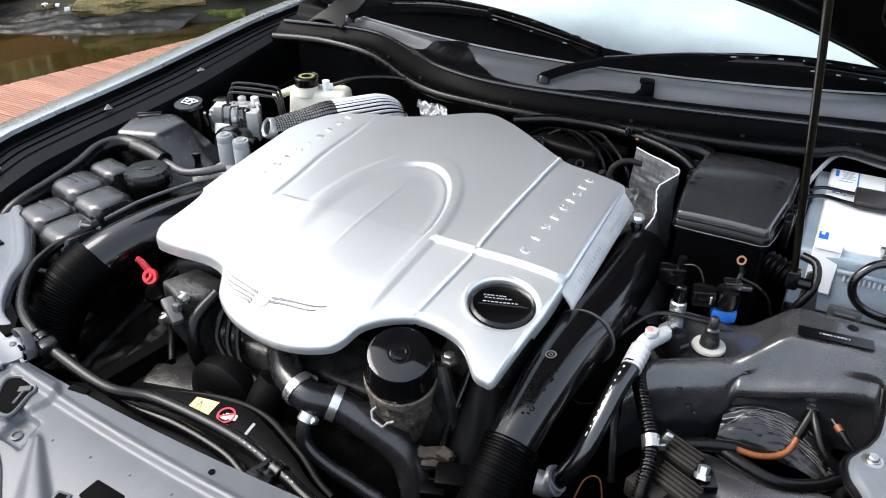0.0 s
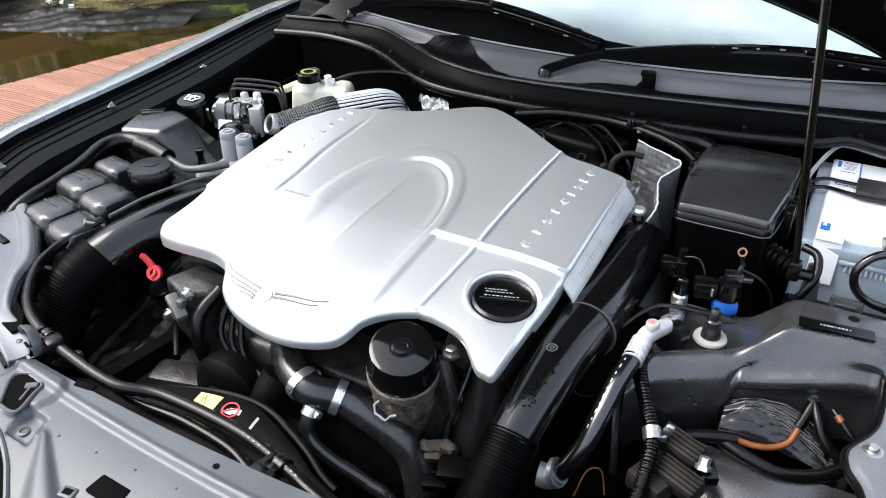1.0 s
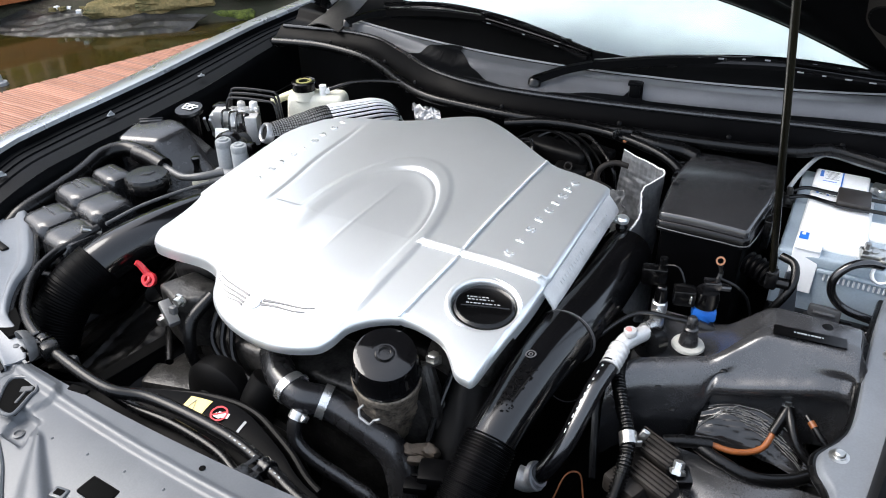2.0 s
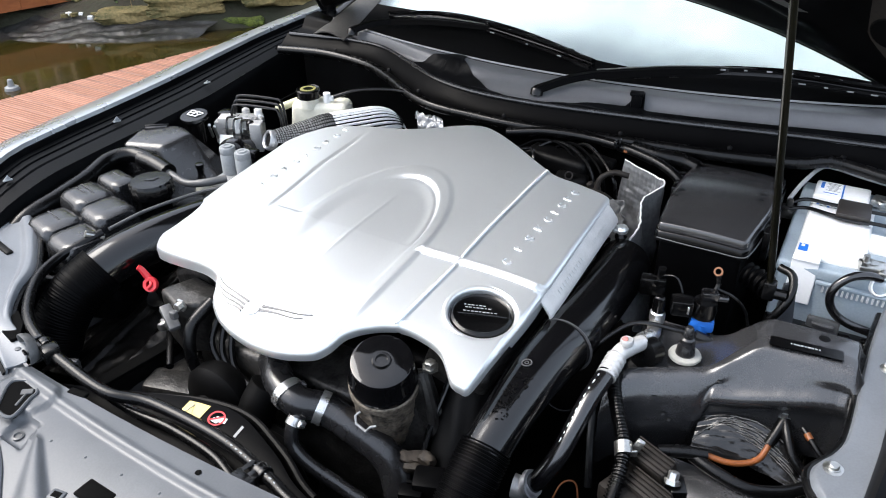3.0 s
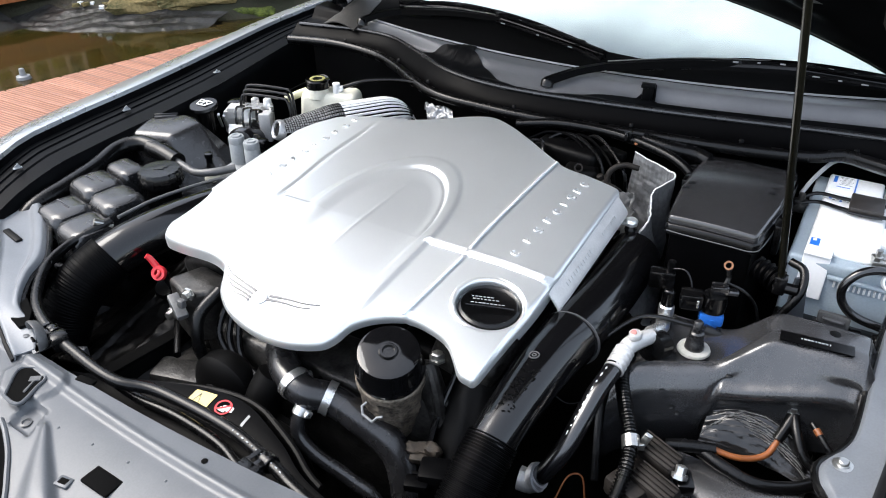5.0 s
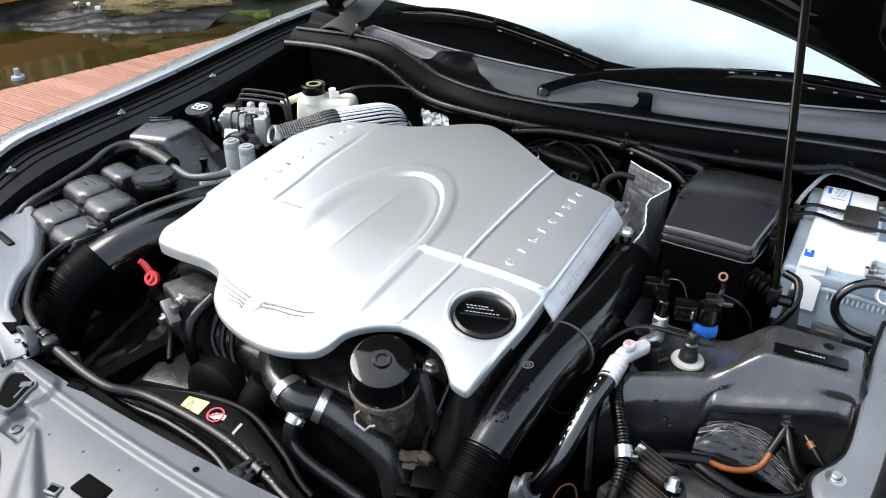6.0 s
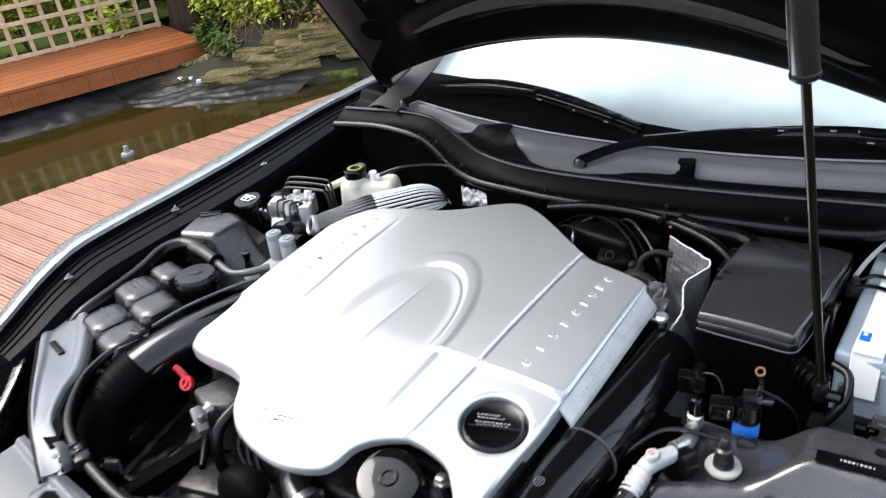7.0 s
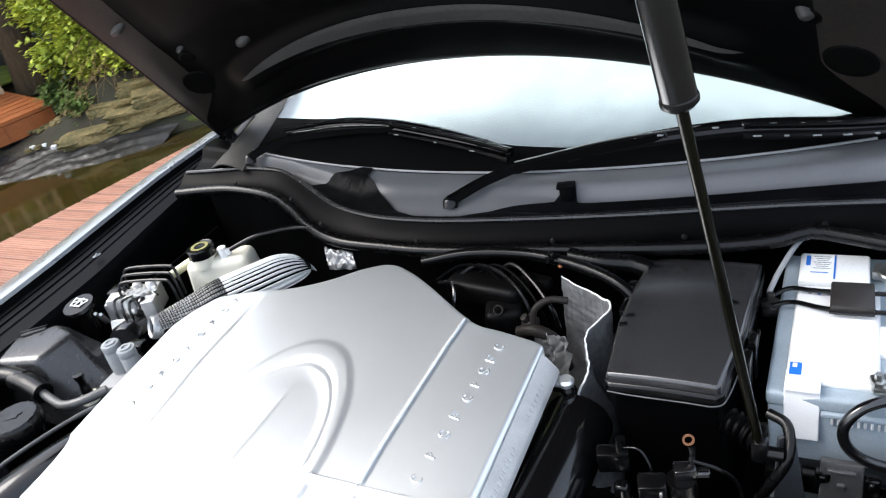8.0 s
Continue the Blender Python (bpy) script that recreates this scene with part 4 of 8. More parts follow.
# ---- front crossmember panel and headlamp tops ----
def panel_height(x, d):
    """Height of the crossmember at x, d metres in front of its rear edge: flat strip, step, then a hollow with a bead and a latch boss."""
    fold = d - 0.021 - 0.045 * (x + 0.2)
    z = 0.745 - 0.005 * step(0.0, 0.007, fold) - 0.036 * step(0.03, 0.30, d)
    lip = step(-0.008, -0.005, fold) * step(0.002, -0.001, fold)
    run = d - 0.067
    bead = math.exp(-((x + 0.164 - 1.2 * run) / (0.004 + 0.33 * max(0.0, run))) ** 4) * step(0.066, 0.074, d) * min(1.0, 0.35 + 9 * max(0.0, run))
    boss = step(0.050, 0.043, max(abs(x + 0.243 + 0.25 * (d - 0.04)), abs(d - 0.030) * 1.15, (abs(x + 0.243) + abs(d - 0.03)) * 0.72))
    dish = step(0.021, 0.016, max(abs(x + 0.192 - 0.3 * (d - 0.07)), abs(d - 0.075)))
    return z + 0.0015 * lip + 0.011 * bead * step(0.30, 0.10, d) + 0.006 * boss * step(0.0, 0.01, d) - 0.007 * dish


def bow(x):
    return 0.03 * ((x - XC) / 0.5) ** 2


def front_panel(u, v):
    x, d = -0.42 + 0.95 * u, 0.30 * v
    return x, -0.408 - d + bow(x), panel_height(x, d)


def on_panel(x, y):
    return panel_height(x, -0.408 + bow(x) - y)


crossmember = thing("front_crossmember", (0.0, -0.5, 0.70), "satin grey painted steel panel across the car's nose", "body panel")
part("panel", sheet(front_panel, 200, 110, 0.0015), PANEL, crossmember, angle=50)
part("return_flange", sheet(lambda u, v: (-0.42 + 0.95 * u, -0.408 + 0.03 * ((-0.42 + 0.95 * u - XC) / 0.5) ** 2 + 0.004 * v, 0.744 - 0.10 * v), 30, 3, 0.0015), PANEL, crossmember)


def slot(x, y, sx, sy, rz, round_=0.004):
    z = max(on_panel(x + dx, y + dy) for dx in (-sx / 3, sx / 3) for dy in (-sy / 3, sy / 3))
    return part("slot", box((x, y, z - 0.001), (sx, sy, 0.005), round_ if round_ < 0.0025 else 0.0024, 2, rz=rz), MATT, crossmember, "dark punched opening")


slot(-0.176, -0.400, 0.030, 0.011, 6)
slot(-0.026, -0.499, 0.046, 0.026, -3)
LATCH = [(-0.240, -0.468), (-0.262, -0.440), (-0.263, -0.428), (-0.248, -0.421), (-0.236, -0.421), (-0.224, -0.430), (-0.222, -0.440), (-0.214, -0.464), (-0.222, -0.470)]
LATCH = [(-0.238 + (x + 0.238) * 1.2, -0.444 + (y + 0.444) * 1.2) for x, y in LATCH]
zl = on_panel(-0.243, -0.440)
part("latch_opening", prism(LATCH, zl - 0.004, zl + 0.0008, 0.0005, 1), MATT, crossmember, "dark irregular latch opening")
part("latch_rim", tube([(x, y, zl + 0.001) for x, y in LATCH + LATCH[:1]], 0.0026, 8, 3), PANEL, crossmember, "rolled rim of the latch opening")
part("latch_insert", merge(box((-0.234, -0.432, zl + 0.001), (0.016, 0.010, 0.003), 0.001, 1, rz=35), box((-0.228, -0.446, zl + 0.001), (0.004, 0.022, 0.003), 0.001, 1, rz=20)), GREYHOSE, crossmember, "dull latch metal in the opening")
z = on_panel(-0.073, -0.517)
part("square_clip", box((-0.066, -0.520, z), (0.020, 0.015, 0.005), 0.002, 2, rz=8), PANEL, crossmember, "grey raised square clip")
part("clip_hole", box((-0.066, -0.520, z + 0.0022), (0.012, 0.008, 0.0016), 0.0005, 1, rz=8), MATT, crossmember, "dark square hole")
GAP = spline([(-0.222, -0.497, 0), (-0.200, -0.507, 0), (-0.169, -0.525, 0), (-0.147, -0.542, 0), (-0.118, -0.566, 0), (-0.09, -0.595, 0)], 5)
part("lamp_gap", sheet(lambda u, v: ((lambda q: (q.x - 0.05 * v, q.y - 0.03 * v, on_panel(q.x, q.y) + 0.0012))(GAP[round(u * (len(GAP) - 1))])), len(GAP) - 1, 3, 0.003), MATT, crossmember, "dark gap beside the headlamp")
part("gap_rim", tube([(q.x + 0.003, q.y + 0.002, on_panel(q.x, q.y) + 0.0006) for q in GAP], 0.0036, 8, 1), PANEL, crossmember, "rolled edge of the gap")
part("screw", lathe([(0.001, 0), (0.007, 0), (0.0075, 0.002), (0.005, 0.003), (0.004, 0.001), (0.001, 0.001)], (-0.191, -0.481, on_panel(-0.191, -0.481)), 18), GREYHOSE, crossmember)
part("hole", lathe([(0.001, 0), (0.0035, 0), (0.004, 0.001), (0.001, 0.0015)], (0.062, -0.424, on_panel(0.062, -0.424)), 12), MATT, crossmember)
for k in range(5):
    x, y = -0.14 + 0.06 * k, -0.470 + 0.002 * k
    part("dimple", lathe([(0.001, 0.0012), (0.0016, 0.0006), (0.002, 0.0), (0.001, 0.0)], (x, y, on_panel(x, y)), 10), PANEL, crossmember)


def edge_plate(inner, outer, z0, z1, dip):
    """A pressed plate between two plan lines."""
    a, b = spline([(x, y, 0) for x, y in inner], 10), spline([(x, y, 0) for x, y in outer], 10)

    def at(line, u):
        k = u * (len(line) - 1)
        i = min(int(k), len(line) - 2)
        return line[i].lerp(line[i + 1], k - i)

    def f(u, v):
        q = at(a, u).lerp(at(b, u), v)
        z = z0 + (z1 - z0) * step(0.45, 1.0, u)
        z += -0.012 * step(0.10, 0.0, v) - 0.010 * step(0.90, 1.0, v) - dip * step(0.2, 0.3, v) * step(0.85, 0.75, v) * step(0.05, 0.15, u) * step(0.75, 0.6, u)
        return q.x, q.y, z + 0.0015 * math.sin(9 * u + 4 * v)
    return f


def lamp_plate(f, label, slot_at, slot_rz, screws):
    c = f(0.5, 0.5)
    plate = thing("headlamp_plate", (c[0], c[1], c[2] - 0.03), label, "body panel", "headlamp plates")
    part("plate", sheet(f, 70, 24, 0.0025), PLATE, plate, angle=50)
    part("seal", tube([f(k / 40, 0.0) for k in range(41)], 0.005, 8, 2), RUBBER, plate, "black rubber edge strip")
    part("edge", tube([f(k / 40, 1.0) for k in range(41)], 0.004, 8, 2), CHANNEL, plate, "dark rolled edge")
    if slot_at:
        q = f(*slot_at)
        part("slot", box((q[0], q[1], q[2] + 0.001), (0.054, 0.012, 0.006), 0.004, 2, rz=slot_rz), DARK, plate, "dark punched slot")
    for u, v in screws:
        q = f(u, v)
        part("screw", lathe([(0.001, 0), (0.011, 0), (0.0113, 0.0016), (0.0075, 0.0024), (0.007, 0.0032), (0.0058, 0.0036), (0.0058, 0.007), (0.0048, 0.008), (0.001, 0.008)], (q[0], q[1], q[2] - 0.001), 24), STEEL, plate, "washer-headed screw")
    return plate


LAMP_LEFT = lamp_plate(edge_plate([(-0.680, -0.095), (-0.600, -0.145), (-0.520, -0.195), (-0.446, -0.255), (-0.420, -0.303), (-0.378, -0.348), (-0.318, -0.366), (-0.285, -0.392)],
                      [(-0.735, -0.150), (-0.680, -0.196), (-0.615, -0.240), (-0.550, -0.281), (-0.462, -0.339), (-0.400, -0.376), (-0.345, -0.402), (-0.300, -0.420)], 0.778, 0.750, 0.005),
           "light grey pressed steel plate over the headlamp with a slot", (0.345, 0.60), -12, [(0.12, 0.4)])
lamp_plate(edge_plate([(0.722, 0.260), (0.715, 0.190), (0.709, 0.101), (0.704, -0.020), (0.692, -0.062), (0.674, -0.092), (0.676, -0.120), (0.692, -0.150), (0.700, -0.210), (0.660, -0.300)],
                      [(0.765, 0.260), (0.762, 0.190), (0.760, 0.101), (0.758, -0.020), (0.756, -0.062), (0.755, -0.092), (0.757, -0.120), (0.760, -0.150), (0.765, -0.210), (0.760, -0.300)], 0.770, 0.765, 0.0),
           "light grey pressed steel plate with a screw beside the moulded housing", None, 0, [(0.56, 0.28), (0.20, 0.55)])


def headlamp(side):
    def f(u, v):
        a = -0.3 + 2.0 * u
        x = -0.72 + 0.05 * math.cos(a) + 0.30 * u
        y = -0.22 - 0.26 * u
        return (x - 0.04 * v if side < 0 else 2 * XC - x + 0.04 * v), y - 0.05 * v, 0.765 - 0.03 * u - 0.11 * v * v
    lamp = thing("headlamp", (-0.62 if side < 0 else 2 * XC + 0.62, -0.36, 0.62), "clear car headlamp in the front wing", "headlamp", "headlamps")
    part("lens", sheet(f, 20, 10, 0.004), BRIGHT, lamp, "bright reflecting lamp glass")
    part("housing", sheet(lambda u, v: tuple(Vector(f(u, v)) + Vector((0.03 * -side * -1 if side < 0 else -0.03, 0.05, -0.02))), 12, 6, 0.004), PLASTIC, lamp)


lampgap = [(-0.364, -0.379), (-0.390, -0.346), (-0.394, -0.326), (-0.352, -0.346), (-0.322, -0.374), (-0.330, -0.386)]
part("gap", prism([(-0.358 + (x + 0.358) * 0.85, -0.360 + (y + 0.360) * 0.85) for x, y in lampgap], 0.740, 0.7605, 0.001, 1), MATT, LAMP_LEFT, "dark opening beside the hose clip")
headlamp(-1)
headlamp(1)


# ---- engine cover ----
FRONT = [(-0.337, -0.090), (-0.322, -0.118), (-0.30, -0.136), (-0.24, -0.150), (-0.18, -0.156), (-0.145, -0.166), (-0.128, -0.184), (-0.108, -0.212), (-0.070, -0.237), (-0.015, -0.250), (0.035, -0.249), (0.080, -0.234), (0.096, -0.216),
         (0.104, -0.188), (0.122, -0.168), (0.150, -0.152), (0.176, -0.146), (0.212, -0.152), (0.235, -0.162), (0.252, -0.178), (0.268, -0.195), (0.282, -0.199), (0.294, -0.194), (0.299, -0.150), (0.304, -0.095), (0.308, -0.052), (0.310, 0.0)]
BACK = [(-0.337, 0.225), (-0.318, 0.262), (-0.300, 0.285), (-0.276, 0.303), (-0.22, 0.312), (-0.144, 0.322), (-0.08, 0.350), (-0.03, 0.385), (0.011, 0.400), (0.05, 0.388), (0.10, 0.358), (0.196, 0.293), (0.25, 0.280), (0.300, 0.272), (0.310, 0.262)]


def ridge_x(y):
    """Where the long line of the cover runs."""
    return 0.176 + 0.012 * step(0.02, 0.34, y) + 0.05 * max(0.0, y - 0.24) - 0.10 * max(0.0, -0.01 - y)


def cover_height(x, y):
    z = 0.832 + (0.075 * y if y > 0 else 0.13 * y - 0.5 * min(0, y + 0.12) ** 2)
    if x > 0:
        z -= 0.85 * max(0, x - 0.215) ** 2
    else:
        z -= 0.09 * max(0, -x - 0.17) + 0.4 * max(0, -x - 0.17) ** 2 + 0.006 * step(-0.20, -0.33, x) * step(0.10, -0.12, y)
    # raised horseshoe band round the scoop, open to the front
    if y > 0:
        d = (math.hypot(x / 0.109, y / 0.206) - 1) * 0.115
    else:
        d = abs(x) - 0.109 + 0.05 * max(0.0, -y)
    back = step(-0.17, 0.15, y)
    soft = step(0.03, -0.05, x) * step(0.20, 0.09, y)
    floor = step(-0.008, -0.035 - 0.025 * soft, d)
    band = step(0.009 + 0.004 * soft, -0.001 - 0.004 * soft, d) * (1 - back * step(-0.0125, -0.0165 - 0.024 * soft, d))
    z += 0.0034 * band * step(-0.24, -0.10, y) - back * floor * 0.0050 * (1 - 0.6 * soft)
    groove = math.exp(-((d + 0.0165) / 0.0026) ** 2) * step(0.02, 0.07, x + 0.25 * y) * step(-0.02, 0.04, y)
    z -= 0.0022 * groove
    if d < -0.02:
        z += 0.0022 * max(0.0, 1 - abs(x + 0.011 - 0.05 * y) / 0.062) * step(-0.16, -0.02, y) * step(0.19, 0.12, y)
        z += 0.0009 * math.exp(-((x + 0.011 - 0.05 * y) / 0.0028) ** 2) * step(-0.09, -0.03, y) * step(0.13, 0.08, y)
    # long steps beside the middle panel; cross ribs
    s = x - ridge_x(y)
    z -= 0.0012 * step(0.000, 0.004, s) - 0.0012 * math.exp(-((s + 0.0005) / 0.0022) ** 2)
    t = -x - 0.174 - 0.02 * step(0.05, 0.15, y) * step(0.27, 0.15, y) * 0.3
    z -= 0.0030 * math.exp(-((t - 0.004) / 0.0050) ** 2) * step(-0.02, 0.03, y) * step(0.30, 0.22, y)
    rib = step(0.0062, 0.0042, abs(y)) * (step(0.105, 0.109, x) if x > 0 else step(0.112, 0.116, -x) * step(0.168, 0.160, -x) * 0.5)
    z += 0.0020 * rib
    # round well of the filler cap
    z -= 0.012 * step(0.0490, 0.0450, math.hypot(x - 0.252, y + 0.080))
    return z


def cover_shell():
    front, back = curve_y([(a, b, 0) for a, b in FRONT]), curve_y([(a, b, 0) for a, b in BACK])
    xs = sorted({round(-0.337 + 0.647 * k / 300, 5) for k in range(301)} | {round(0.280 + 0.001 * k, 5) for k in range(30)} )
    bm = bmesh.new()
    rows = []
    R = 0.009
    for x in xs:
        a, b = front(x)[0], back(x)[0]
        lean = math.hypot(1, (front(min(0.310, x + 0.001))[0] - front(max(-0.337, x - 0.001))[0]) / 0.002)
        ys = [a + (b - a) * (k / 280) for k in range(281)]
        row = []
        for y in ys:
            d = min((y - a) / lean, b - y, (x + 0.337) * 1.0, (0.310 - x) * 1.0 if y < 0.27 else 1)
            drop = 0.0
            if d < R:
                drop = R * (1 - math.sqrt(max(0.0, 1 - (1 - d / R) ** 2)))
            row.append(bm.verts.new((x, y, cover_height(x, y) - drop)))
        rows.append(row)
    for i in range(len(xs) - 1):
        for j in range(280):
            bm.faces.new((rows[i][j], rows[i + 1][j], rows[i + 1][j + 1], rows[i][j + 1]))
    # skirt round the rim
    rim = [r[0] for r in rows] + rows[-1][1:-1] + [r[-1] for r in reversed(rows)] + rows[0][-2:0:-1]
    low = []
    for v in rim:
        left = step(-0.08, -0.14, v.co.x) * step(0.0, -0.08, v.co.y)
        h = (0.010 if v.co.y < -0.1 else 0.018) + 0.004 * left
        low.append(bm.verts.new((v.co.x * 0.995, v.co.y + (0.004 if v.co.y < 0 else -0.003) - 0.004 * left, v.co.z - h)))
    for i in range(len(rim)):
        j = (i + 1) % len(rim)
        bm.faces.new((rim[i], low[i], low[j], rim[j]))
    return bm


cover = thing("engine_cover", (0.0, 0.05, 0.76), "silver-painted plastic engine cover with a raised horseshoe ridge", "engine cover")
SHELL = part("shell", cover_shell(), SILVER, cover, "satin silver moulded shell", angle=55)


zw = cover_height(0.252 + 0.056, -0.080) * 0.25 + cover_height(0.252 - 0.056, -0.080) * 0.25 + cover_height(0.252, -0.136) * 0.25 + cover_height(0.252, -0.024) * 0.25
part("cap_well", lathe([(0.0430, -0.014), (0.0438, -0.004), (0.0450, -0.0002), (0.0464, 0.0007), (0.0505, 0.0007), (0.0522, -0.0008), (0.0515, -0.007)], (0.252, -0.080, zw), 56, 7.6, 8.2), SILVER, cover, "raised silver rim round the filler cap", angle=60)


def ridge_strip(pts, lift=0.0008):
    return tube([(x, y, cover_height(x, y) + lift) for x, y in pts], 0.0026, 12, 2, flat=0.6)


part("ridge_line", ridge_strip([(ridge_x(y) - 0.0008, y) for y in [0.010 + 0.0132 * k for k in range(22)]]), SILVER_LINE, SHELL, "bright raised line")
part("ridge_line", ridge_strip([(ridge_x(y) - 0.0008, y) for y in [-0.150 + 0.0135 * k for k in range(11)]], 0.0002), SILVER_LINE, SHELL, "bright raised line")
part("cross_rib", sheet(lambda u, v: (0.110 + 0.186 * u, -0.0046 + 0.0092 * v, cover_height(0.110 + 0.186 * u, 0.0) + 0.0007), 30, 4, 0.0006), SILVER_LINE, SHELL, "bright flat cross rib")


def flange(u, v):
    y = -0.014 + 0.270 * u
    x = 0.306 + 0.021 * v + 0.002 * u
    return x, y, cover_height(0.306, y) - 0.005 - 0.025 * v ** 1.15 - 0.004 * step(0.92, 1.0, v)


FLANGE = part("side_flange", sheet(flange, 30, 16, 0.003), DULLSILVER, cover, "lower silver side flange")
part("lug", merge(lathe([(0.001, 0), (0.010, 0), (0.011, 0.006), (0.008, 0.010), (0.001, 0.010)], (0.338, 0.250, 0.796), 16), box((0.328, 0.250, 0.799), (0.022, 0.018, 0.006), 0.002)), SILVER, cover)
part("lug_grommet", lathe([(0.001, 0), (0.008, 0), (0.010, 0.008), (0.007, 0.014), (0.001, 0.015)], (0.338, 0.250, 0.780), 14), RUBBER, cover, "black rubber grommet")
for k in range(11):
    y = 0.03 + 0.0085 * k
    p = flange((y + 0.014) / 0.270, 0.62)
    part("print_bar", box((p[0], p[1], p[2] + 0.001), (0.006, 0.0035 if k % 3 else 0.0022, 0.001), 0.0, ry=50), MARK, FLANGE)
for k in range(7):
    y = 0.165 + 0.0085 * k
    p = flange((y + 0.014) / 0.270, 0.62)
    part("print_bar", box((p[0], p[1], p[2] + 0.001), (0.005, 0.0030, 0.001), 0.0, ry=50), MARK, FLANGE)


def raised_mark(x, y, k):
    """A small raised ornament of thin rounded strokes, one of four plain shapes."""
    a, h = 0.0042, 0.0062
    def arc(t0, t1, rx=a, ry=h, cx=0.0, cy=0.0):
        return tube([(cx + rx * math.cos(radians(t0 + (t1 - t0) * j / 10)), cy + ry * math.sin(radians(t0 + (t1 - t0) * j / 10)), 0) for j in range(11)], 0.0016, 6, 2, flat=0.9)
    bar = tube([(-a, -h, 0), (-a, h, 0)], 0.0016, 6, smooth=False)
    b = (lambda: arc(40, 320), lambda: merge(bar, arc(-90, 90, a, h * 0.55, -a, h * 0.4)), lambda: merge(arc(-150, 90, a, h * 0.5, 0, -h * 0.5), arc(30, 270, a, h * 0.5, 0, h * 0.5)),
         lambda: merge(bar, tube([(-a, h, 0), (a, h, 0)], 0.0016, 6, smooth=False), tube([(-a, 0, 0), (a * 0.6, 0, 0)], 0.0016, 6, smooth=False)))[k % 4]()
    if k % 4 in (0, 2):
        bar.free()
    lean = math.degrees(math.atan((cover_height(x + 0.004, y) - cover_height(x - 0.004, y)) / 0.008))
    return turned(b, pose(x, y, cover_height(x, y) + 0.0006, 4, -lean, 0) @ pose(0, 0, 0, 0, 0, 82))


for k, y in enumerate((0.030, 0.066, 0.096, 0.126, 0.155, 0.180, 0.202, 0.224, 0.247)):
    part("raised_mark", raised_mark(0.2375 + 0.083 * (y - 0.03), y, k), MARK, SHELL)
for k in range(9):
    part("raised_mark", raised_mark(-0.246 + 0.0024 * k, 0.062 + 0.0283 * k, k + 1), MARK, SHELL)


def feather(s, y0, length, bend):
    pts = []
    for k in range(11):
        t = k / 10
        x, y = -0.040 + s * (0.012 + length * t), y0 + bend * t * t + 0.0025 * math.sin(5 * t)
        pts.append((x, y, cover_height(x, y) + 0.0012))
    return tube(pts, [0.0022, 0.0013, 0.0008], 6, 2, flat=0.6)


for s in (-1, 1):
    for y0, length, bend in ((-0.196, 0.078, 0.028), (-0.203, 0.068, 0.022), (-0.209, 0.052, 0.016), (-0.214, 0.036, 0.010))[:4 if s < 0 else 2]:
        part("badge_feather", feather(s, y0, length, bend if s < 0 else 0.6 * bend), BADGE, SHELL)
part("badge_disc", lathe([(0.001, 0.0), (0.012, 0.0), (0.0115, 0.0014), (0.008, 0.002), (0.001, 0.0022)], (-0.040, -0.204, cover_height(-0.040, -0.204) + 0.0012), 24, 15), SILVER_LINE, cover, "plain raised badge disc")

cap = thing("oil_filler_cap", (0.252, -0.080, 0.80), "round black plastic oil filler cap set in the cover", "cap")
part("body", lathe([(0.001, 0.0), (0.041, 0.0), (0.0425, 0.006), (0.0415, 0.0115), (0.038, 0.014), (0.034, 0.0115), (0.001, 0.0115)], (0.252, -0.080, 0.8050), 40, 5, 5), PLASTIC, cap)
GRIP = part("grip", prism([(0.034 * math.cos(a), 0.034 * math.sin(a)) for a in [math.pi + 0.28 + (math.pi - 0.56) * k / 20 for k in range(21)]], 0.0, 0.0055, 0.0018, 3), PLASTIC, cap, "raised half-moon grip")
GRIP.data.transform(pose(0.0, 0.0, 0.0150, 5, 5, 24))
CAPFACE = Matrix.Translation((0.252, -0.080, 0.8050)) @ pose(0, 0, 0, 5, 5, 24)
part("grip_edge", turned(tube([(-0.032, -0.0085, 0.0174), (0.0, -0.0080, 0.0176), (0.032, -0.0085, 0.0174)], 0.0010, 6), CAPFACE), SATIN, cap, "thin edge line of the grip")
for row, (y, n) in enumerate(((0.0155, 6), (0.0105, 7), (0.0030, 9), (-0.0020, 8))):
    for j in range(n):
        b = box((-0.0235 + 0.0052 * j + 0.002 * (row % 2), y, 0.0122), (0.0040 if (j + row) % 3 else 0.0026, 0.0017, 0.0006), 0.0)
        part("print_bar", turned(b, CAPFACE), INKGREY, cap)

# ---- engine below the cover ----
engine = thing("engine", (0.0, 0.1, 0.32), "dark oily engine block below the silver cover", "engine")
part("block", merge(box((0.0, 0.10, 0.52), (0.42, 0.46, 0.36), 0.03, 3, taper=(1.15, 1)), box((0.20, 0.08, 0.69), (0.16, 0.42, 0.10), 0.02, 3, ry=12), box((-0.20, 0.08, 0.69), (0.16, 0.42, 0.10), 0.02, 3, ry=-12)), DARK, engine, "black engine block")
for s in (-1, 1):
    part("cylinder_head_cover", box((s * 0.235, 0.07, 0.735), (0.10, 0.40, 0.06), 0.015, 3, ry=s * 20), CAST, engine, "dirty aluminium head cover")
part("timing_cover", prism([(-0.22, -0.165), (-0.12, -0.195), (0.10, -0.195), (0.24, -0.16), (0.24, -0.10), (-0.22, -0.10)], 0.40, 0.70, 0.012, 3), CAST, engine, "oily cast timing cover")
part("bracket_plate", prism([(-0.255, -0.185), (-0.205, -0.205), (-0.165, -0.185), (-0.16, -0.14), (-0.23, -0.13)], 0.66, 0.755, 0.008, 3), CAST, engine, "grey cast bracket")
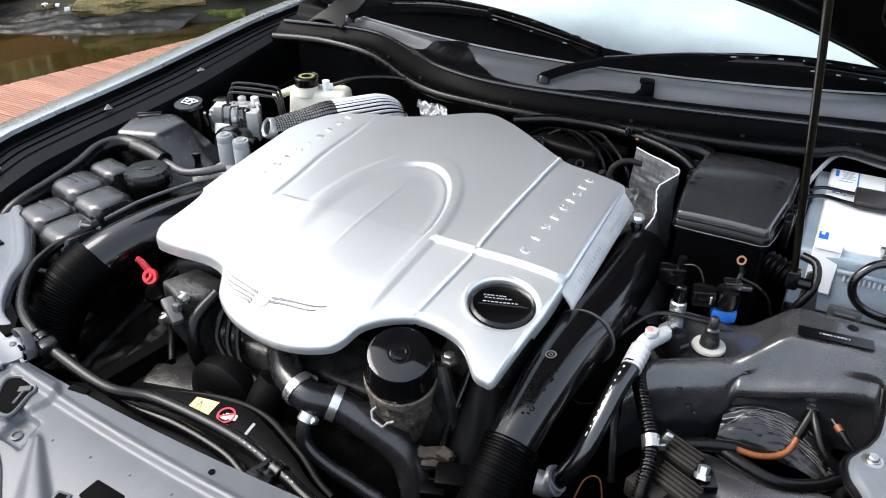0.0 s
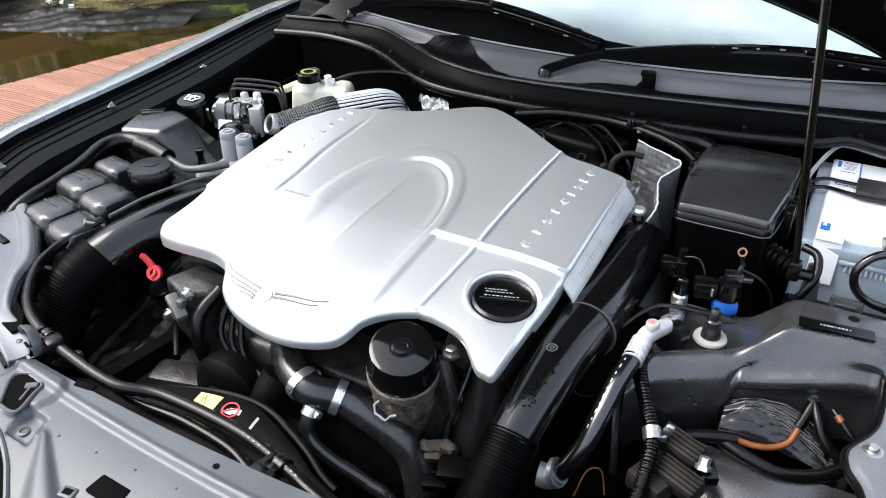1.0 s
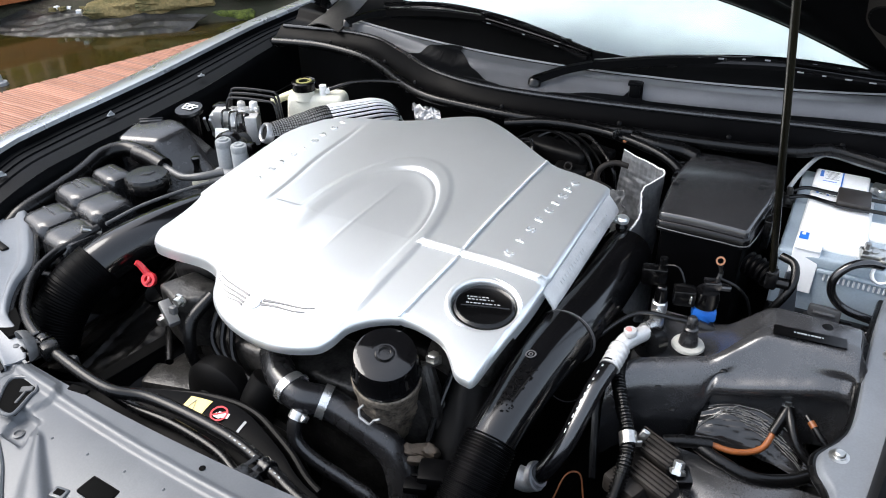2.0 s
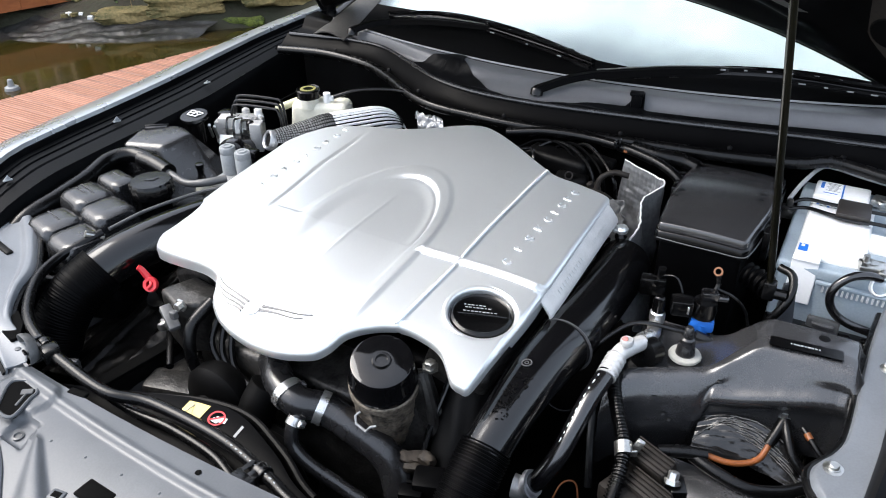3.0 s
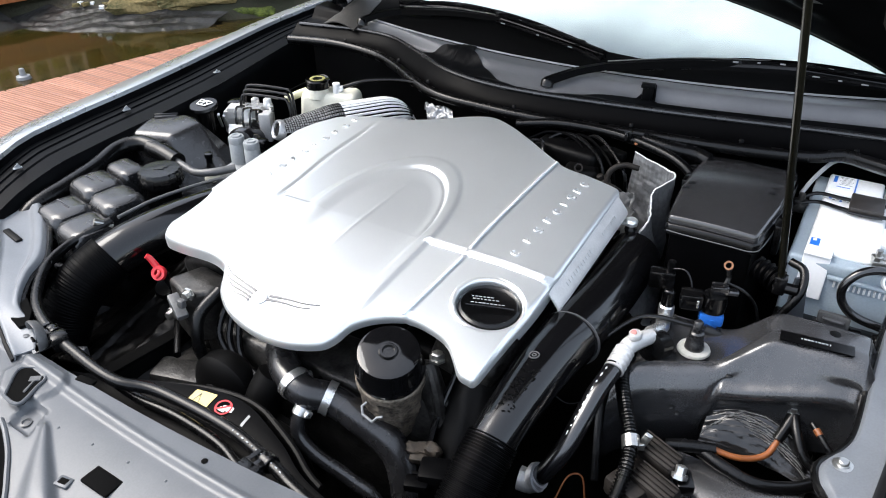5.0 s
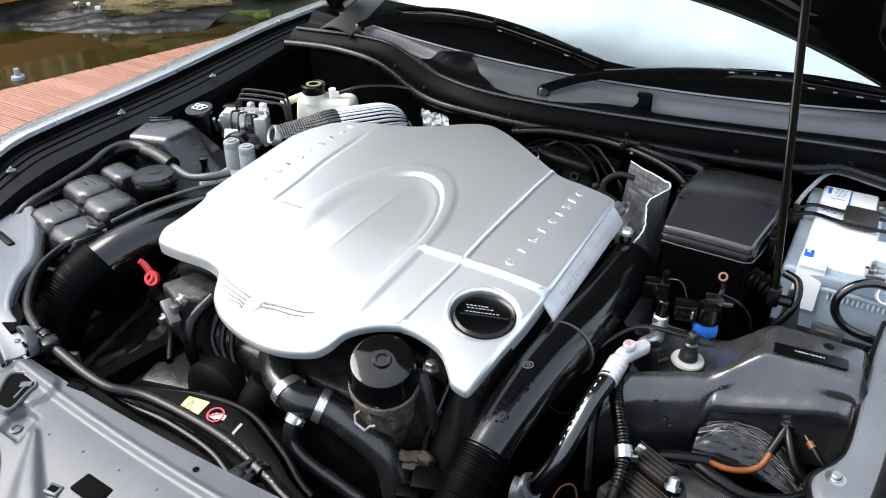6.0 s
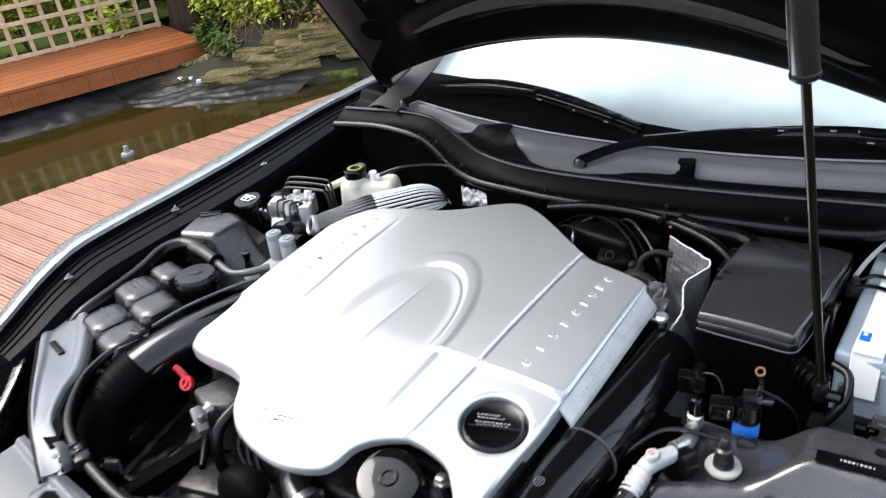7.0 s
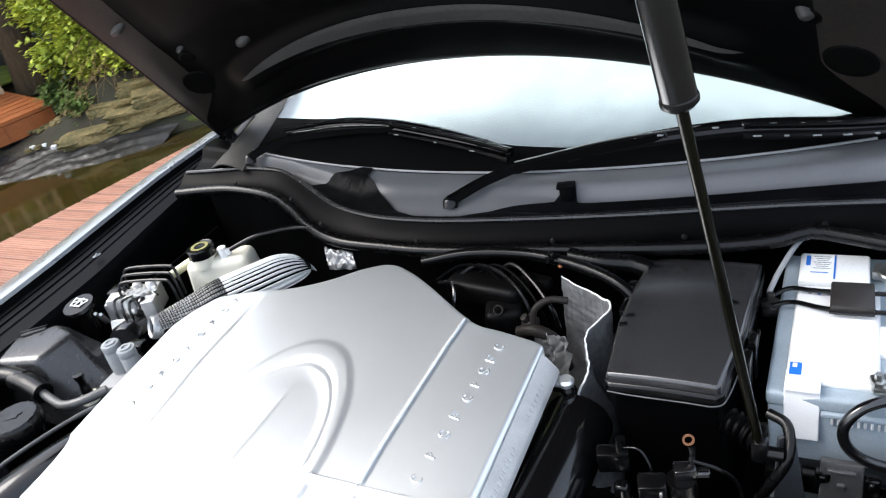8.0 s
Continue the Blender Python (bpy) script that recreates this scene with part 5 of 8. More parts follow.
part("tensioner", merge(lathe([(0.001, 0), (0.05, 0), (0.055, 0.01), (0.055, 0.03), (0.045, 0.04), (0.015, 0.045), (0.001, 0.045)], (-0.105, -0.215, 0.64), 28, 90), lathe([(0.001, 0), (0.02, 0), (0.02, 0.02), (0.001, 0.02)], (-0.105, -0.262, 0.64), 12, 90)), DARK, engine)
part("alternator", merge(lathe([(0.001, 0), (0.055, 0), (0.065, 0.015), (0.065, 0.09), (0.05, 0.11), (0.001, 0.11)], (-0.215, -0.165, 0.56), 30, 90), box((-0.20, -0.235, 0.615), (0.10, 0.05, 0.03), 0.008, 2, rz=15)), CAST, engine, "grey cast alternator body")
part("pulley", lathe([(0.001, 0), (0.07, 0), (0.075, 0.006), (0.068, 0.011), (0.075, 0.016), (0.068, 0.021), (0.075, 0.027), (0.07, 0.03), (0.02, 0.03), (0.001, 0.02)], (0.0, -0.235, 0.56), 34, 90), DARK, engine)
for k, (x, y, z) in enumerate([(-0.215, -0.205, 0.715), (-0.19, -0.200, 0.755), (-0.24, -0.20, 0.70)]):
    bolt((x, y, z), 0.007, 0.012, engine, rx=90)
part("small_hose", tube([(-0.150, -0.175, 0.76), (-0.160, -0.215, 0.735), (-0.155, -0.232, 0.69), (-0.150, -0.225, 0.645)], 0.0095, 12), RUBBER, engine, "short black coolant hose")
part("sensor_clip", merge(box((-0.205, -0.215, 0.735), (0.045, 0.018, 0.012), 0.003, 2, rz=-25, ry=25), box((-0.185, -0.222, 0.752), (0.012, 0.010, 0.014), 0.003, 2)), GREYHOSE, engine, "grey plastic clip")
part("wiring", merge(*[tube([(-0.14 + 0.012 * k, -0.17, 0.75), (-0.13 + 0.02 * k, -0.21, 0.70 - 0.01 * k), (-0.06 + 0.03 * k, -0.22, 0.66), (0.02 + 0.03 * k, -0.20, 0.69)], 0.005, 8) for k in range(3)]), RUBBER, engine)

filt = thing("oil_filter_housing", (0.158, -0.182, 0.56), "cast oil filter housing with a glossy black screw lid", "oil filter")
LEAN_M = Matrix.Translation((0.163, -0.188, 0.752)) @ Matrix.Rotation(radians(17), 4, Vector((0.85, 0.53, 0)))
CANLINE = [(-0.17, 0.034), (-0.12, 0.041), (-0.085, 0.0425), (-0.025, 0.044), (-0.020, 0.0475), (-0.008, 0.0475), (-0.005, 0.042)]


def can_skin(u, v):
    """The rough cast can, with vertical ribs and crusted dirt."""
    a, z = 2 * math.pi * u, -0.17 + 0.165 * v
    r = float(np.interp(z, [p[0] for p in CANLINE], [p[1] for p in CANLINE]))
    low = step(-0.018, -0.030, z)
    r += low * (0.0016 * step(0.75, 0.95, math.cos(9 * a)) + 0.0013 * noise.noise((6 * math.cos(a), 6 * math.sin(a), z * 120)) + 0.0009 * noise.noise((16 * math.cos(a), 16 * math.sin(a), z * 380)))
    return LEAN_M @ Vector((r * math.cos(a), r * math.sin(a), z))


part("housing", sheet(can_skin, 110, 90, 0.002), DIRTCAST, filt, "dirty cast aluminium housing", angle=60)
part("housing_top", turned(lathe([(0.001, -0.009), (0.0440, -0.009), (0.0440, -0.0055), (0.001, -0.0055)], (0, 0, 0), 30), LEAN_M), DARK, filt)
part("lid", turned(lathe([(0.001, -0.006), (0.0460, -0.006), (0.0465, 0.0), (0.0435, 0.004), (0.0425, 0.032), (0.0405, 0.0375), (0.036, 0.039), (0.013, 0.0385), (0.0115, 0.042), (0.008, 0.042), (0.007, 0.039), (0.001, 0.039)], (0, 0, 0), 48), LEAN_M), LACQUER, filt, "glossy black plastic lid")
part("spring_clip", tube([(0.146, -0.222, 0.710), (0.142, -0.228, 0.706), (0.147, -0.234, 0.699), (0.164, -0.237, 0.696), (0.170, -0.234, 0.704), (0.177, -0.231, 0.706)], 0.0019, 8, smooth=False), DULLFOIL, filt, "bent wire clip")
part("side_bracket", merge(box((0.210, -0.155, 0.70), (0.03, 0.03, 0.10), 0.008, 2, ry=-18), tube([(0.203, -0.155, 0.752), (0.220, -0.165, 0.715), (0.233, -0.170, 0.65)], 0.008, 8)), CAST, filt, "dull cast bracket")
bolt((0.213, -0.150, 0.758), 0.008, 0.012, filt)
def shield_skin(u, v):
    """A dark moulded cover bulging out below the silver one."""
    y = -0.205 + 0.12 * u
    x = 0.212 + 0.085 * v + 0.03 * (1 - u) * v
    return x, y - 0.03 * math.sin(math.pi * v) * (1 - u), 0.742 + 0.018 * math.sin(math.pi * v) - 0.16 * (1 - u) ** 1.6 - 0.03 * v * v + 0.004 * noise.noise((u * 6, v * 6, 4))


part("lower_shield", sheet(shield_skin, 30, 24, 0.003), DARK, filt, "dark moulded shield", angle=60)
part("shield_strap", tube([Vector(shield_skin(0.98 - 0.9 * k / 10, 0.20 + 0.05 * math.sin(k * 0.6))) + Vector((-0.004, -0.004, 0.003)) for k in range(11)], [0.0075, 0.0055, 0.0065, 0.005], 10, 2, flat=0.6), SATIN, filt, "curved strap beside the filter")
TAN = mat("dusty_tan_cast", (0.042, 0.031, 0.021), 0.7, vary=0.7, big=60, fine=200, bump=0.5, depth=0.003)


def tan_casting():
    """A lumpy broken-edged casting beside the filter."""
    out = []
    for x, y, z, sx, sy, sz, rz in ((0.222, -0.200, 0.642, 0.044, 0.018, 0.014, 24), (0.238, -0.206, 0.652, 0.024, 0.016, 0.024, -10), (0.206, -0.206, 0.638, 0.022, 0.018, 0.022, 12), (0.220, -0.212, 0.634, 0.030, 0.012, 0.014, 30)):
        bm = bmesh.new()
        bmesh.ops.create_icosphere(bm, subdivisions=3, radius=0.5)
        for v in bm.verts:
            q = v.co.normalized()
            v.co = q * 0.5 / max(abs(q.x), abs(q.y), abs(q.z)) ** 0.6 * (1 + 0.22 * noise.noise(q * 2.6 + Vector((x * 90, 0, 0))))
        out.append(turned(turned(bm, Matrix.Diagonal((sx, sy, sz, 1))), pose(x, y, z, 20, 0, rz)))
    return merge(*out)


part("tan_casting", tan_casting(), TAN, filt, "tan dusty casting", angle=40)


def clamp(at, d, r, parent, width=0.012):
    """A bright band round a hose with its screw box."""
    q = Vector(d).to_track_quat("Z", "Y").to_matrix().to_4x4()
    b = lathe([(r, -width / 2), (r + 0.0018, -width / 2), (r + 0.0018, width / 2), (r, width / 2)], (0, 0, 0), 24)
    s = box((r + 0.003, 0, 0), (0.006, 0.012, width * 0.8), 0.0015, 1)
    return part("hose_clamp", turned(merge(b, s), Matrix.Translation(at) @ q), BRIGHT, parent, "bright metal hose clamp")


def hose(name, pts, r, label, material=RUBBER, category="hose", clamps=(), sides=16, cr=None):
    t = thing(name, pts[-1], label, category)
    part("tube", tube(pts, r, sides), material, t)
    line = spline(pts, 8)
    for f in clamps:
        k = min(len(line) - 2, int(f * (len(line) - 1)))
        clamp(line[k], line[k + 1] - line[k], (cr or (r if not isinstance(r, (list, tuple)) else max(r))) + 0.0003, t)
    return t


hose("coolant_hose", [(-0.035, -0.185, 0.70), (0.005, -0.220, 0.706), (0.048, -0.236, 0.697), (0.084, -0.219, 0.683), (0.134, -0.216, 0.664), (0.184, -0.216, 0.632), (0.210, -0.232, 0.58), (0.215, -0.25, 0.50)], 0.0225,
     "thick black coolant hose with bright clamps at the engine front", clamps=(0.24, 0.42), cr=0.0225, material=WORN)
hose("bypass_hose", [(0.062, -0.240, 0.695), (0.058, -0.262, 0.672), (0.064, -0.272, 0.650), (0.090, -0.272, 0.628), (0.141, -0.265, 0.60), (0.18, -0.262, 0.575), (0.20, -0.27, 0.50)], 0.0100, "thin black rubber hose below the coolant hose", WORN, clamps=(0.12,))
hose("lower_hose", [(-0.02, -0.215, 0.68), (-0.03, -0.24, 0.64), (-0.02, -0.25, 0.58), (0.0, -0.25, 0.45)], 0.028, "dark thick hose beside the fan", DARK)

# ---- fan shroud with its stickers ----
shroud = thing("fan_shroud", (0.05, -0.34, 0.40), "black plastic fan shroud behind the crossmember", "fan shroud")


REAR = curve_y([(-0.30, -0.370, 0.690), (-0.20, -0.345, 0.698), (-0.125, -0.320, 0.704), (-0.07, -0.304, 0.708), (-0.02, -0.298, 0.710), (0.02, -0.302, 0.710), (0.06, -0.316, 0.708), (0.10, -0.332, 0.704), (0.16, -0.358, 0.695), (0.30, -0.375, 0.67)])


def shroud_top(x, v):
    """The narrow top of the shroud, from its curved rear edge (v = 0) towards the crossmember."""
    y, z = REAR(x)
    drop = 0.10 * step(0.02, -0.12, v)
    return x, y + (-0.392 - y) * max(0.0, v) + 0.01 * min(0.0, v), z - 0.030 * max(0.0, v) ** 2 - drop


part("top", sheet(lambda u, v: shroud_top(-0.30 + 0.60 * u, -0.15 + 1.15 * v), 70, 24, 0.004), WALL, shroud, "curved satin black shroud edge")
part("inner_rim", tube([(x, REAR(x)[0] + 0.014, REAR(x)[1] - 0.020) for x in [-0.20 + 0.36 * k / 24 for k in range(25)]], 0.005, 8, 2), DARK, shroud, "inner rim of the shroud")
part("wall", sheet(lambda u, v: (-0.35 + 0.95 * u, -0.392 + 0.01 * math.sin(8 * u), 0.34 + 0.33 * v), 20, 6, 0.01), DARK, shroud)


def sticker(name, x0, x1, v0, v1, lift, material, label):
    return part(name, sheet(lambda u, v: Vector(shroud_top(x0 + (x1 - x0) * u, v0 + (v1 - v0) * v)) + Vector((0, 0, lift)), 8, 4, 0.0004), material, shroud, label)


YLAB = sticker("yellow_label", -0.070, -0.036, 0.12, 0.42, 0.0012, YELLOW, "pale yellow warning label")
part("warning_triangle", tube([Vector(shroud_top(x, v)) + Vector((0, 0, 0.0018)) for x, v in ((-0.064, 0.40), (-0.050, 0.38), (-0.058, 0.18), (-0.064, 0.40))], 0.0008, 4, smooth=False), INKGREY, YLAB, "grey triangle outline")


def round_sign():
    p = Vector(shroud_top(-0.013, 0.27))
    m = Matrix.Translation(p + Vector((0, 0, 0.0016))) @ pose(0, 0, 0, 8, 4, 0) @ Matrix.Scale(0.80, 4)
    ring = merge(lathe([(0.0120, 0.0006), (0.0150, 0.0006), (0.0150, 0.0012), (0.0120, 0.0012)], (0, 0, 0), 28), box((0, 0, 0.001), (0.025, 0.0028, 0.0006), 0, rz=40))
    patch = part("white_patch", turned(merge(box((0.008, 0.001, 0.0002), (0.020, 0.010, 0.0004), 0, rz=12), box((0.0, -0.004, 0.0002), (0.012, 0.008, 0.0004), 0)), m), WHITE, shroud, "white pictogram patch")
    part("red_ring", turned(ring, m), RED, patch, "red prohibition ring")


round_sign()
sticker("print_bar", 0.026, 0.030, 0.16, 0.36, 0.0012, GREYPLASTIC, "small pale printed bar")

# ---- long hose along the crossmember ----
lh = hose("overflow_hose", [(-0.428, -0.140, 0.782), (-0.436, -0.180, 0.777), (-0.443, -0.218, 0.771), (-0.428, -0.270, 0.765), (-0.372, -0.328, 0.760), (-0.306, -0.358, 0.755), (-0.231, -0.372, 0.748), (-0.150, -0.377, 0.738), (-0.088, -0.358, 0.731),
                            (0.036, -0.360, 0.728), (0.121, -0.377, 0.724), (0.166, -0.391, 0.724), (0.26, -0.41, 0.716)], 0.0083, "long black rubber hose looping round to the crossmember")
hose("lower_loop_hose", [(-0.20, -0.365, 0.725), (-0.125, -0.368, 0.712), (-0.049, -0.367, 0.712), (0.028, -0.374, 0.710), (0.075, -0.388, 0.705), (0.13, -0.40, 0.69)], 0.0070, "second black hose below the long one")
for k in range(13):
    f = 0.048 + 0.0092 * k
    y = float(np.interp(f, (0.036, 0.121, 0.166), (-0.360, -0.377, -0.391)))
    part("print_bar", box((f, y - 0.002, float(np.interp(f, (0.036, 0.121), (0.728, 0.724))) + 0.0080), (0.004 if k % 4 else 0.0015, 0.0018, 0.0006), 0, rz=-13), VALVEGREY, lh, "pale printed bar")


def hose_holder(at, rz, ring):
    h = thing("hose_holder", at, "black plastic clip holding the hose to the panel", "clip", "hose holders")
    m = pose(*at, 0, 0, rz)
    x, y, z = ring
    part("collar", turned(merge(lathe([(0.0086, -0.008), (0.0112, -0.008), (0.0120, -0.006), (0.0112, -0.002), (0.0112, 0.002), (0.0120, 0.006), (0.0112, 0.008), (0.0086, 0.008)], (x, y, z), 20, 0, 90, 0),
                                box((x, y * 0.45, z + 0.0055), (0.014, y * 0.8, 0.006), 0.0015, 2)), m), PLASTIC, h, "ribbed collar round the hose")
    part("strap", turned(merge(box((x - 0.014, y * 0.5, z + 0.010), (0.0065, y * 1.1, 0.0022), 0.0008, 1), box((x - 0.014, -0.003, (z + 0.010) / 2), (0.0065, 0.0022, max(0.008, z + 0.010)), 0.0008, 1)), m), SATIN, h, "thin bent retaining strap")
    part("foot", turned(merge(box((-0.002, -0.006, 0.0015), (0.040, 0.022, 0.004), 0.0015, 2), box((0.008, -0.004, 0.006), (0.010, 0.014, 0.009), 0.0015, 1), box((-0.010, -0.011, 0.005), (0.012, 0.004, 0.008), 0.001, 1)), m), PLASTIC, h)


hose_holder((-0.290, -0.378, 0.745), -18, (-0.003, 0.0165, 0.0082))
strap = thing("hose_strap", (-0.292, -0.376, 0.745), "grey bent metal strap looped beside the hose clip", "strap")
part("loop", tube([(-0.318, -0.370, 0.748), (-0.320, -0.372, 0.764), (-0.306, -0.376, 0.776), (-0.288, -0.380, 0.775), (-0.276, -0.386, 0.762), (-0.277, -0.388, 0.747)], 0.0075, 10, flat=0.22), GREYHOSE, strap)
part("block", box((-0.268, -0.368, 0.752), (0.024, 0.024, 0.026), 0.005, 2, rz=-20), RUBBER, strap, "black rubber block")
part("base", merge(box((-0.300, -0.382, 0.7465), (0.052, 0.026, 0.004), 0.0015, 2, rz=-18), lathe([(0.001, 0), (0.006, 0), (0.005, 0.005), (0.001, 0.006)], (-0.318, -0.384, 0.748), 14)), PANEL, strap)
hose_holder((0.111, -0.398, 0.733), -13, (-0.004, 0.0222, -0.0088))

# ---- dipstick ----
dip = thing("dipstick", (-0.28, -0.12, 0.60), "red plastic dipstick handle beside the engine", "dipstick")
part("handle", merge(lathe([(0.0065, -0.004), (0.0115, -0.0045), (0.0130, 0.0), (0.0115, 0.0045), (0.0065, 0.004)], (-0.293, -0.170, 0.740), 22, 60, 0, 20), tube([(-0.293, -0.178, 0.736), (-0.290, -0.172, 0.742), (-0.296, -0.166, 0.746)], [0.003, 0.003], 8), tube([(-0.300, -0.166, 0.748), (-0.310, -0.168, 0.762), (-0.314, -0.171, 0.767)], [0.006, 0.0045], 8)), RED, dip)
part("tube", tube([(-0.290, -0.165, 0.735), (-0.27, -0.15, 0.66), (-0.25, -0.13, 0.58)], 0.005, 8), DARK, dip)


# ---- air ducts ----
def air_duct(name, pts, r, bell, br, label, collar, rings=250.0, depth=0.0012):
    t = thing(name, pts[-1], label, "air duct", "air ducts")
    body = part("duct", tube(pts, r, 26), DUCTBLACK, t, "shiny black moulded duct", angle=60)
    part("bellows", tube(bell, br, 28, rings=rings, depth=depth), WALL, t, "ribbed black rubber bellows", angle=20)
    line = spline(pts, 8)
    for f in collar:
        k = int(f * (len(line) - 2))
        q = (line[k + 1] - line[k]).to_track_quat("Z", "Y").to_matrix().to_4x4()
        n = len(r) - 1
        rad = r[min(n, int(round(f * n)))]
        part("collar", turned(lathe([(rad - 0.004, -0.007), (rad + 0.0025, -0.007), (rad + 0.003, 0), (rad + 0.0025, 0.007), (rad - 0.004, 0.007)], (0, 0, 0), 26), Matrix.Translation(line[k]) @ q), PLASTIC, t)
    return t, body


duct_r, body_r = air_duct("air_duct", [(0.352, 0.240, 0.745), (0.350, 0.120, 0.748), (0.346, 0.010, 0.752), (0.339, -0.080, 0.753), (0.335, -0.165, 0.746), (0.330, -0.232, 0.729)], [0.044, 0.044, 0.043, 0.038, 0.032, 0.029],
                  [(0.331, -0.218, 0.733), (0.328, -0.262, 0.704), (0.324, -0.315, 0.656), (0.322, -0.345, 0.60)], [0.0318, 0.0328, 0.034], "shiny black air duct with ribbed bellows beside the engine", ())
part("seam", turned(lathe([(0.0400, -0.0008), (0.0432, -0.0008), (0.0434, 0.0), (0.0432, 0.0008), (0.0400, 0.0008)], (0, 0, 0), 30), Matrix.Translation((0.3465, -0.015, 0.7525)) @ Vector((-0.03, -1, 0.01)).to_track_quat("Z", "Y").to_matrix().to_4x4()), DUCTPRINT, duct_r, "thin pale moulded seam")
part("side_connector", merge(box((0.276, -0.262, 0.672), (0.042, 0.036, 0.05), 0.005, 2, rz=20), box((0.270, -0.276, 0.694), (0.034, 0.004, 0.004), 0.001, 1, rz=20), box((0.262, -0.285, 0.682), (0.030, 0.020, 0.012), 0.003, 2, rz=20)), WALL, duct_r, "black plug beside the bellows")
rng = random.Random(12)
for k in range(64):
    y, a = -0.128 - 0.075 * rng.random(), radians(rng.uniform(66, 104))
    cx, cz = 0.3365 - 0.07 * max(0.0, -0.14 - y), 0.7495 - 0.24 * max(0.0, -0.155 - y)
    r = 0.0350 - 0.045 * (-0.135 - y)
    speck = box((0, 0, 0), (rng.uniform(0.0014, 0.0038), rng.uniform(0.0010, 0.0020), 0.0008), 0.0002, 1, rz=rng.choice((0, 90, 35)))
    part("moulded_mark", turned(speck, pose(cx + r * math.cos(a), y, cz + r * math.sin(a), 6, 90 - math.degrees(a), 0)), MATT, body_r)
part("print_ring", turned(lathe([(0.0055, 0), (0.0072, 0), (0.0072, 0.0008), (0.0055, 0.0008)], (0, 0, 0), 20), pose(0.334, -0.112, 0.7885, 4, -6)), DUCTPRINT, body_r)
part("print_ring", turned(lathe([(0.0018, 0), (0.0032, 0), (0.0032, 0.0008), (0.0018, 0.0008)], (0, 0, 0), 12), pose(0.334, -0.112, 0.7885, 4, -6)), DUCTPRINT, body_r)
duct_l, body_l = air_duct("air_duct", [(-0.290, 0.100, 0.762), (-0.310, 0.045, 0.767), (-0.330, -0.02, 0.770), (-0.352, -0.085, 0.768), (-0.374, -0.150, 0.760), (-0.388, -0.195, 0.748)], [0.034, 0.034, 0.036, 0.037, 0.037, 0.037],
                  [(-0.385, -0.185, 0.751), (-0.398, -0.232, 0.727), (-0.406, -0.268, 0.690), (-0.409, -0.290, 0.65)], 0.0415, "shiny black air duct with ribbed bellows near the coolant tank", (), 240.0, 0.0003)
part("bracket", box((-0.335, -0.31, 0.660), (0.024, 0.010, 0.022), 0.003, 2, rz=25), GREYHOSE, duct_l, "small grey bracket below the bellows")
# Highlight along the duct's upper edge, modelled as a thin grey tube.
hose("duct_edge_glint", [(-0.424, -0.128, 0.785), (-0.413, -0.045, 0.787), (-0.374, 0.060, 0.786), (-0.340, 0.100, 0.778)], 0.0032, "thin grey tube for the highlight on the air duct's edge", GREYHOSE, "pipe")

# ---- coolant tank ----
tank = thing("coolant_tank", (-0.49, -0.10, 0.60), "black lobed plastic coolant expansion tank", "coolant tank")


def pillow(c, s, seed):
    bm = bmesh.new()
    bmesh.ops.create_cube(bm, size=1)
    bmesh.ops.subdivide_edges(bm, edges=bm.edges, cuts=7, use_grid_fill=True)
    for v in bm.verts:
        q = v.co * 2
        r = max(abs(q.x), (abs(q.y) ** 5 + abs(q.z) ** 5) ** (1 / 5), 1e-6)
        e = 1 - 0.10 * abs(q.x / r) ** 8 if abs(q.x) < 0.999 else 0.90
        v.co = Vector((q.x / r * s[0] / 2, q.y / r * s[1] / 2 * e, q.z / r * s[2] / 2 * e)) * (1 + 0.010 * noise.noise(q * 2 + Vector((seed, 0, 0))))
    return turned(bm, pose(*c, 0, 0, -12))


for k, (x, y, z, sx, sy, sz) in enumerate([(-0.538, -0.148, 0.735, 0.072, 0.076, 0.105), (-0.462, -0.166, 0.732, 0.072, 0.078, 0.105), (-0.556, -0.066, 0.742, 0.076, 0.074, 0.110), (-0.482, -0.083, 0.738, 0.072, 0.078, 0.110),
                                              (-0.556, 0.002, 0.744, 0.070, 0.052, 0.105)]):
    part("lobe", pillow((x, y, z), (sx * 1.06, sy * 1.06, sz * 1.0), k), TANKBLACK, tank, "rounded black moulded chamber")
part("base", box((-0.515, -0.085, 0.66), (0.17, 0.23, 0.10), 0.03, 3, rz=20), PLASTIC, tank)
part("neck", lathe([(0.001, 0), (0.030, 0), (0.030, 0.05), (0.001, 0.05)], (-0.458, 0.000, 0.745), 24), PLASTIC, tank)
TCAP = part("tank_cap", lathe([(0.001, 0.0), (0.037, 0.0), (0.0385, 0.004), (0.0385, 0.022), (0.035, 0.027), (0.001, 0.028)], (-0.458, 0.000, 0.785), 72, lobes=18, lobe=0.022), PLASTIC, tank, "ribbed black screw cap")
part("cap_symbol", merge(box((-0.458, 0.000, 0.8135), (0.018, 0.010, 0.0012), 0.0004, 1, rz=30), box((-0.452, 0.010, 0.8135), (0.006, 0.006, 0.0012), 0.0004, 1, rz=30)), SATIN, TCAP)
for x, y, z, n in ((-0.580, -0.055, 0.7974, 8), (-0.578, -0.066, 0.7974, 5), (-0.562, -0.140, 0.7880, 7), (-0.570, 0.010, 0.7968, 4)):
    for k in range(n):
        part("print_bar", box((x + 0.0062 * k, y - 0.0014 * k, z), (0.0042 if (k + n) % 3 else 0.0024, 0.0034, 0.0008), 0, rz=-12), DUCTPRINT, tank)
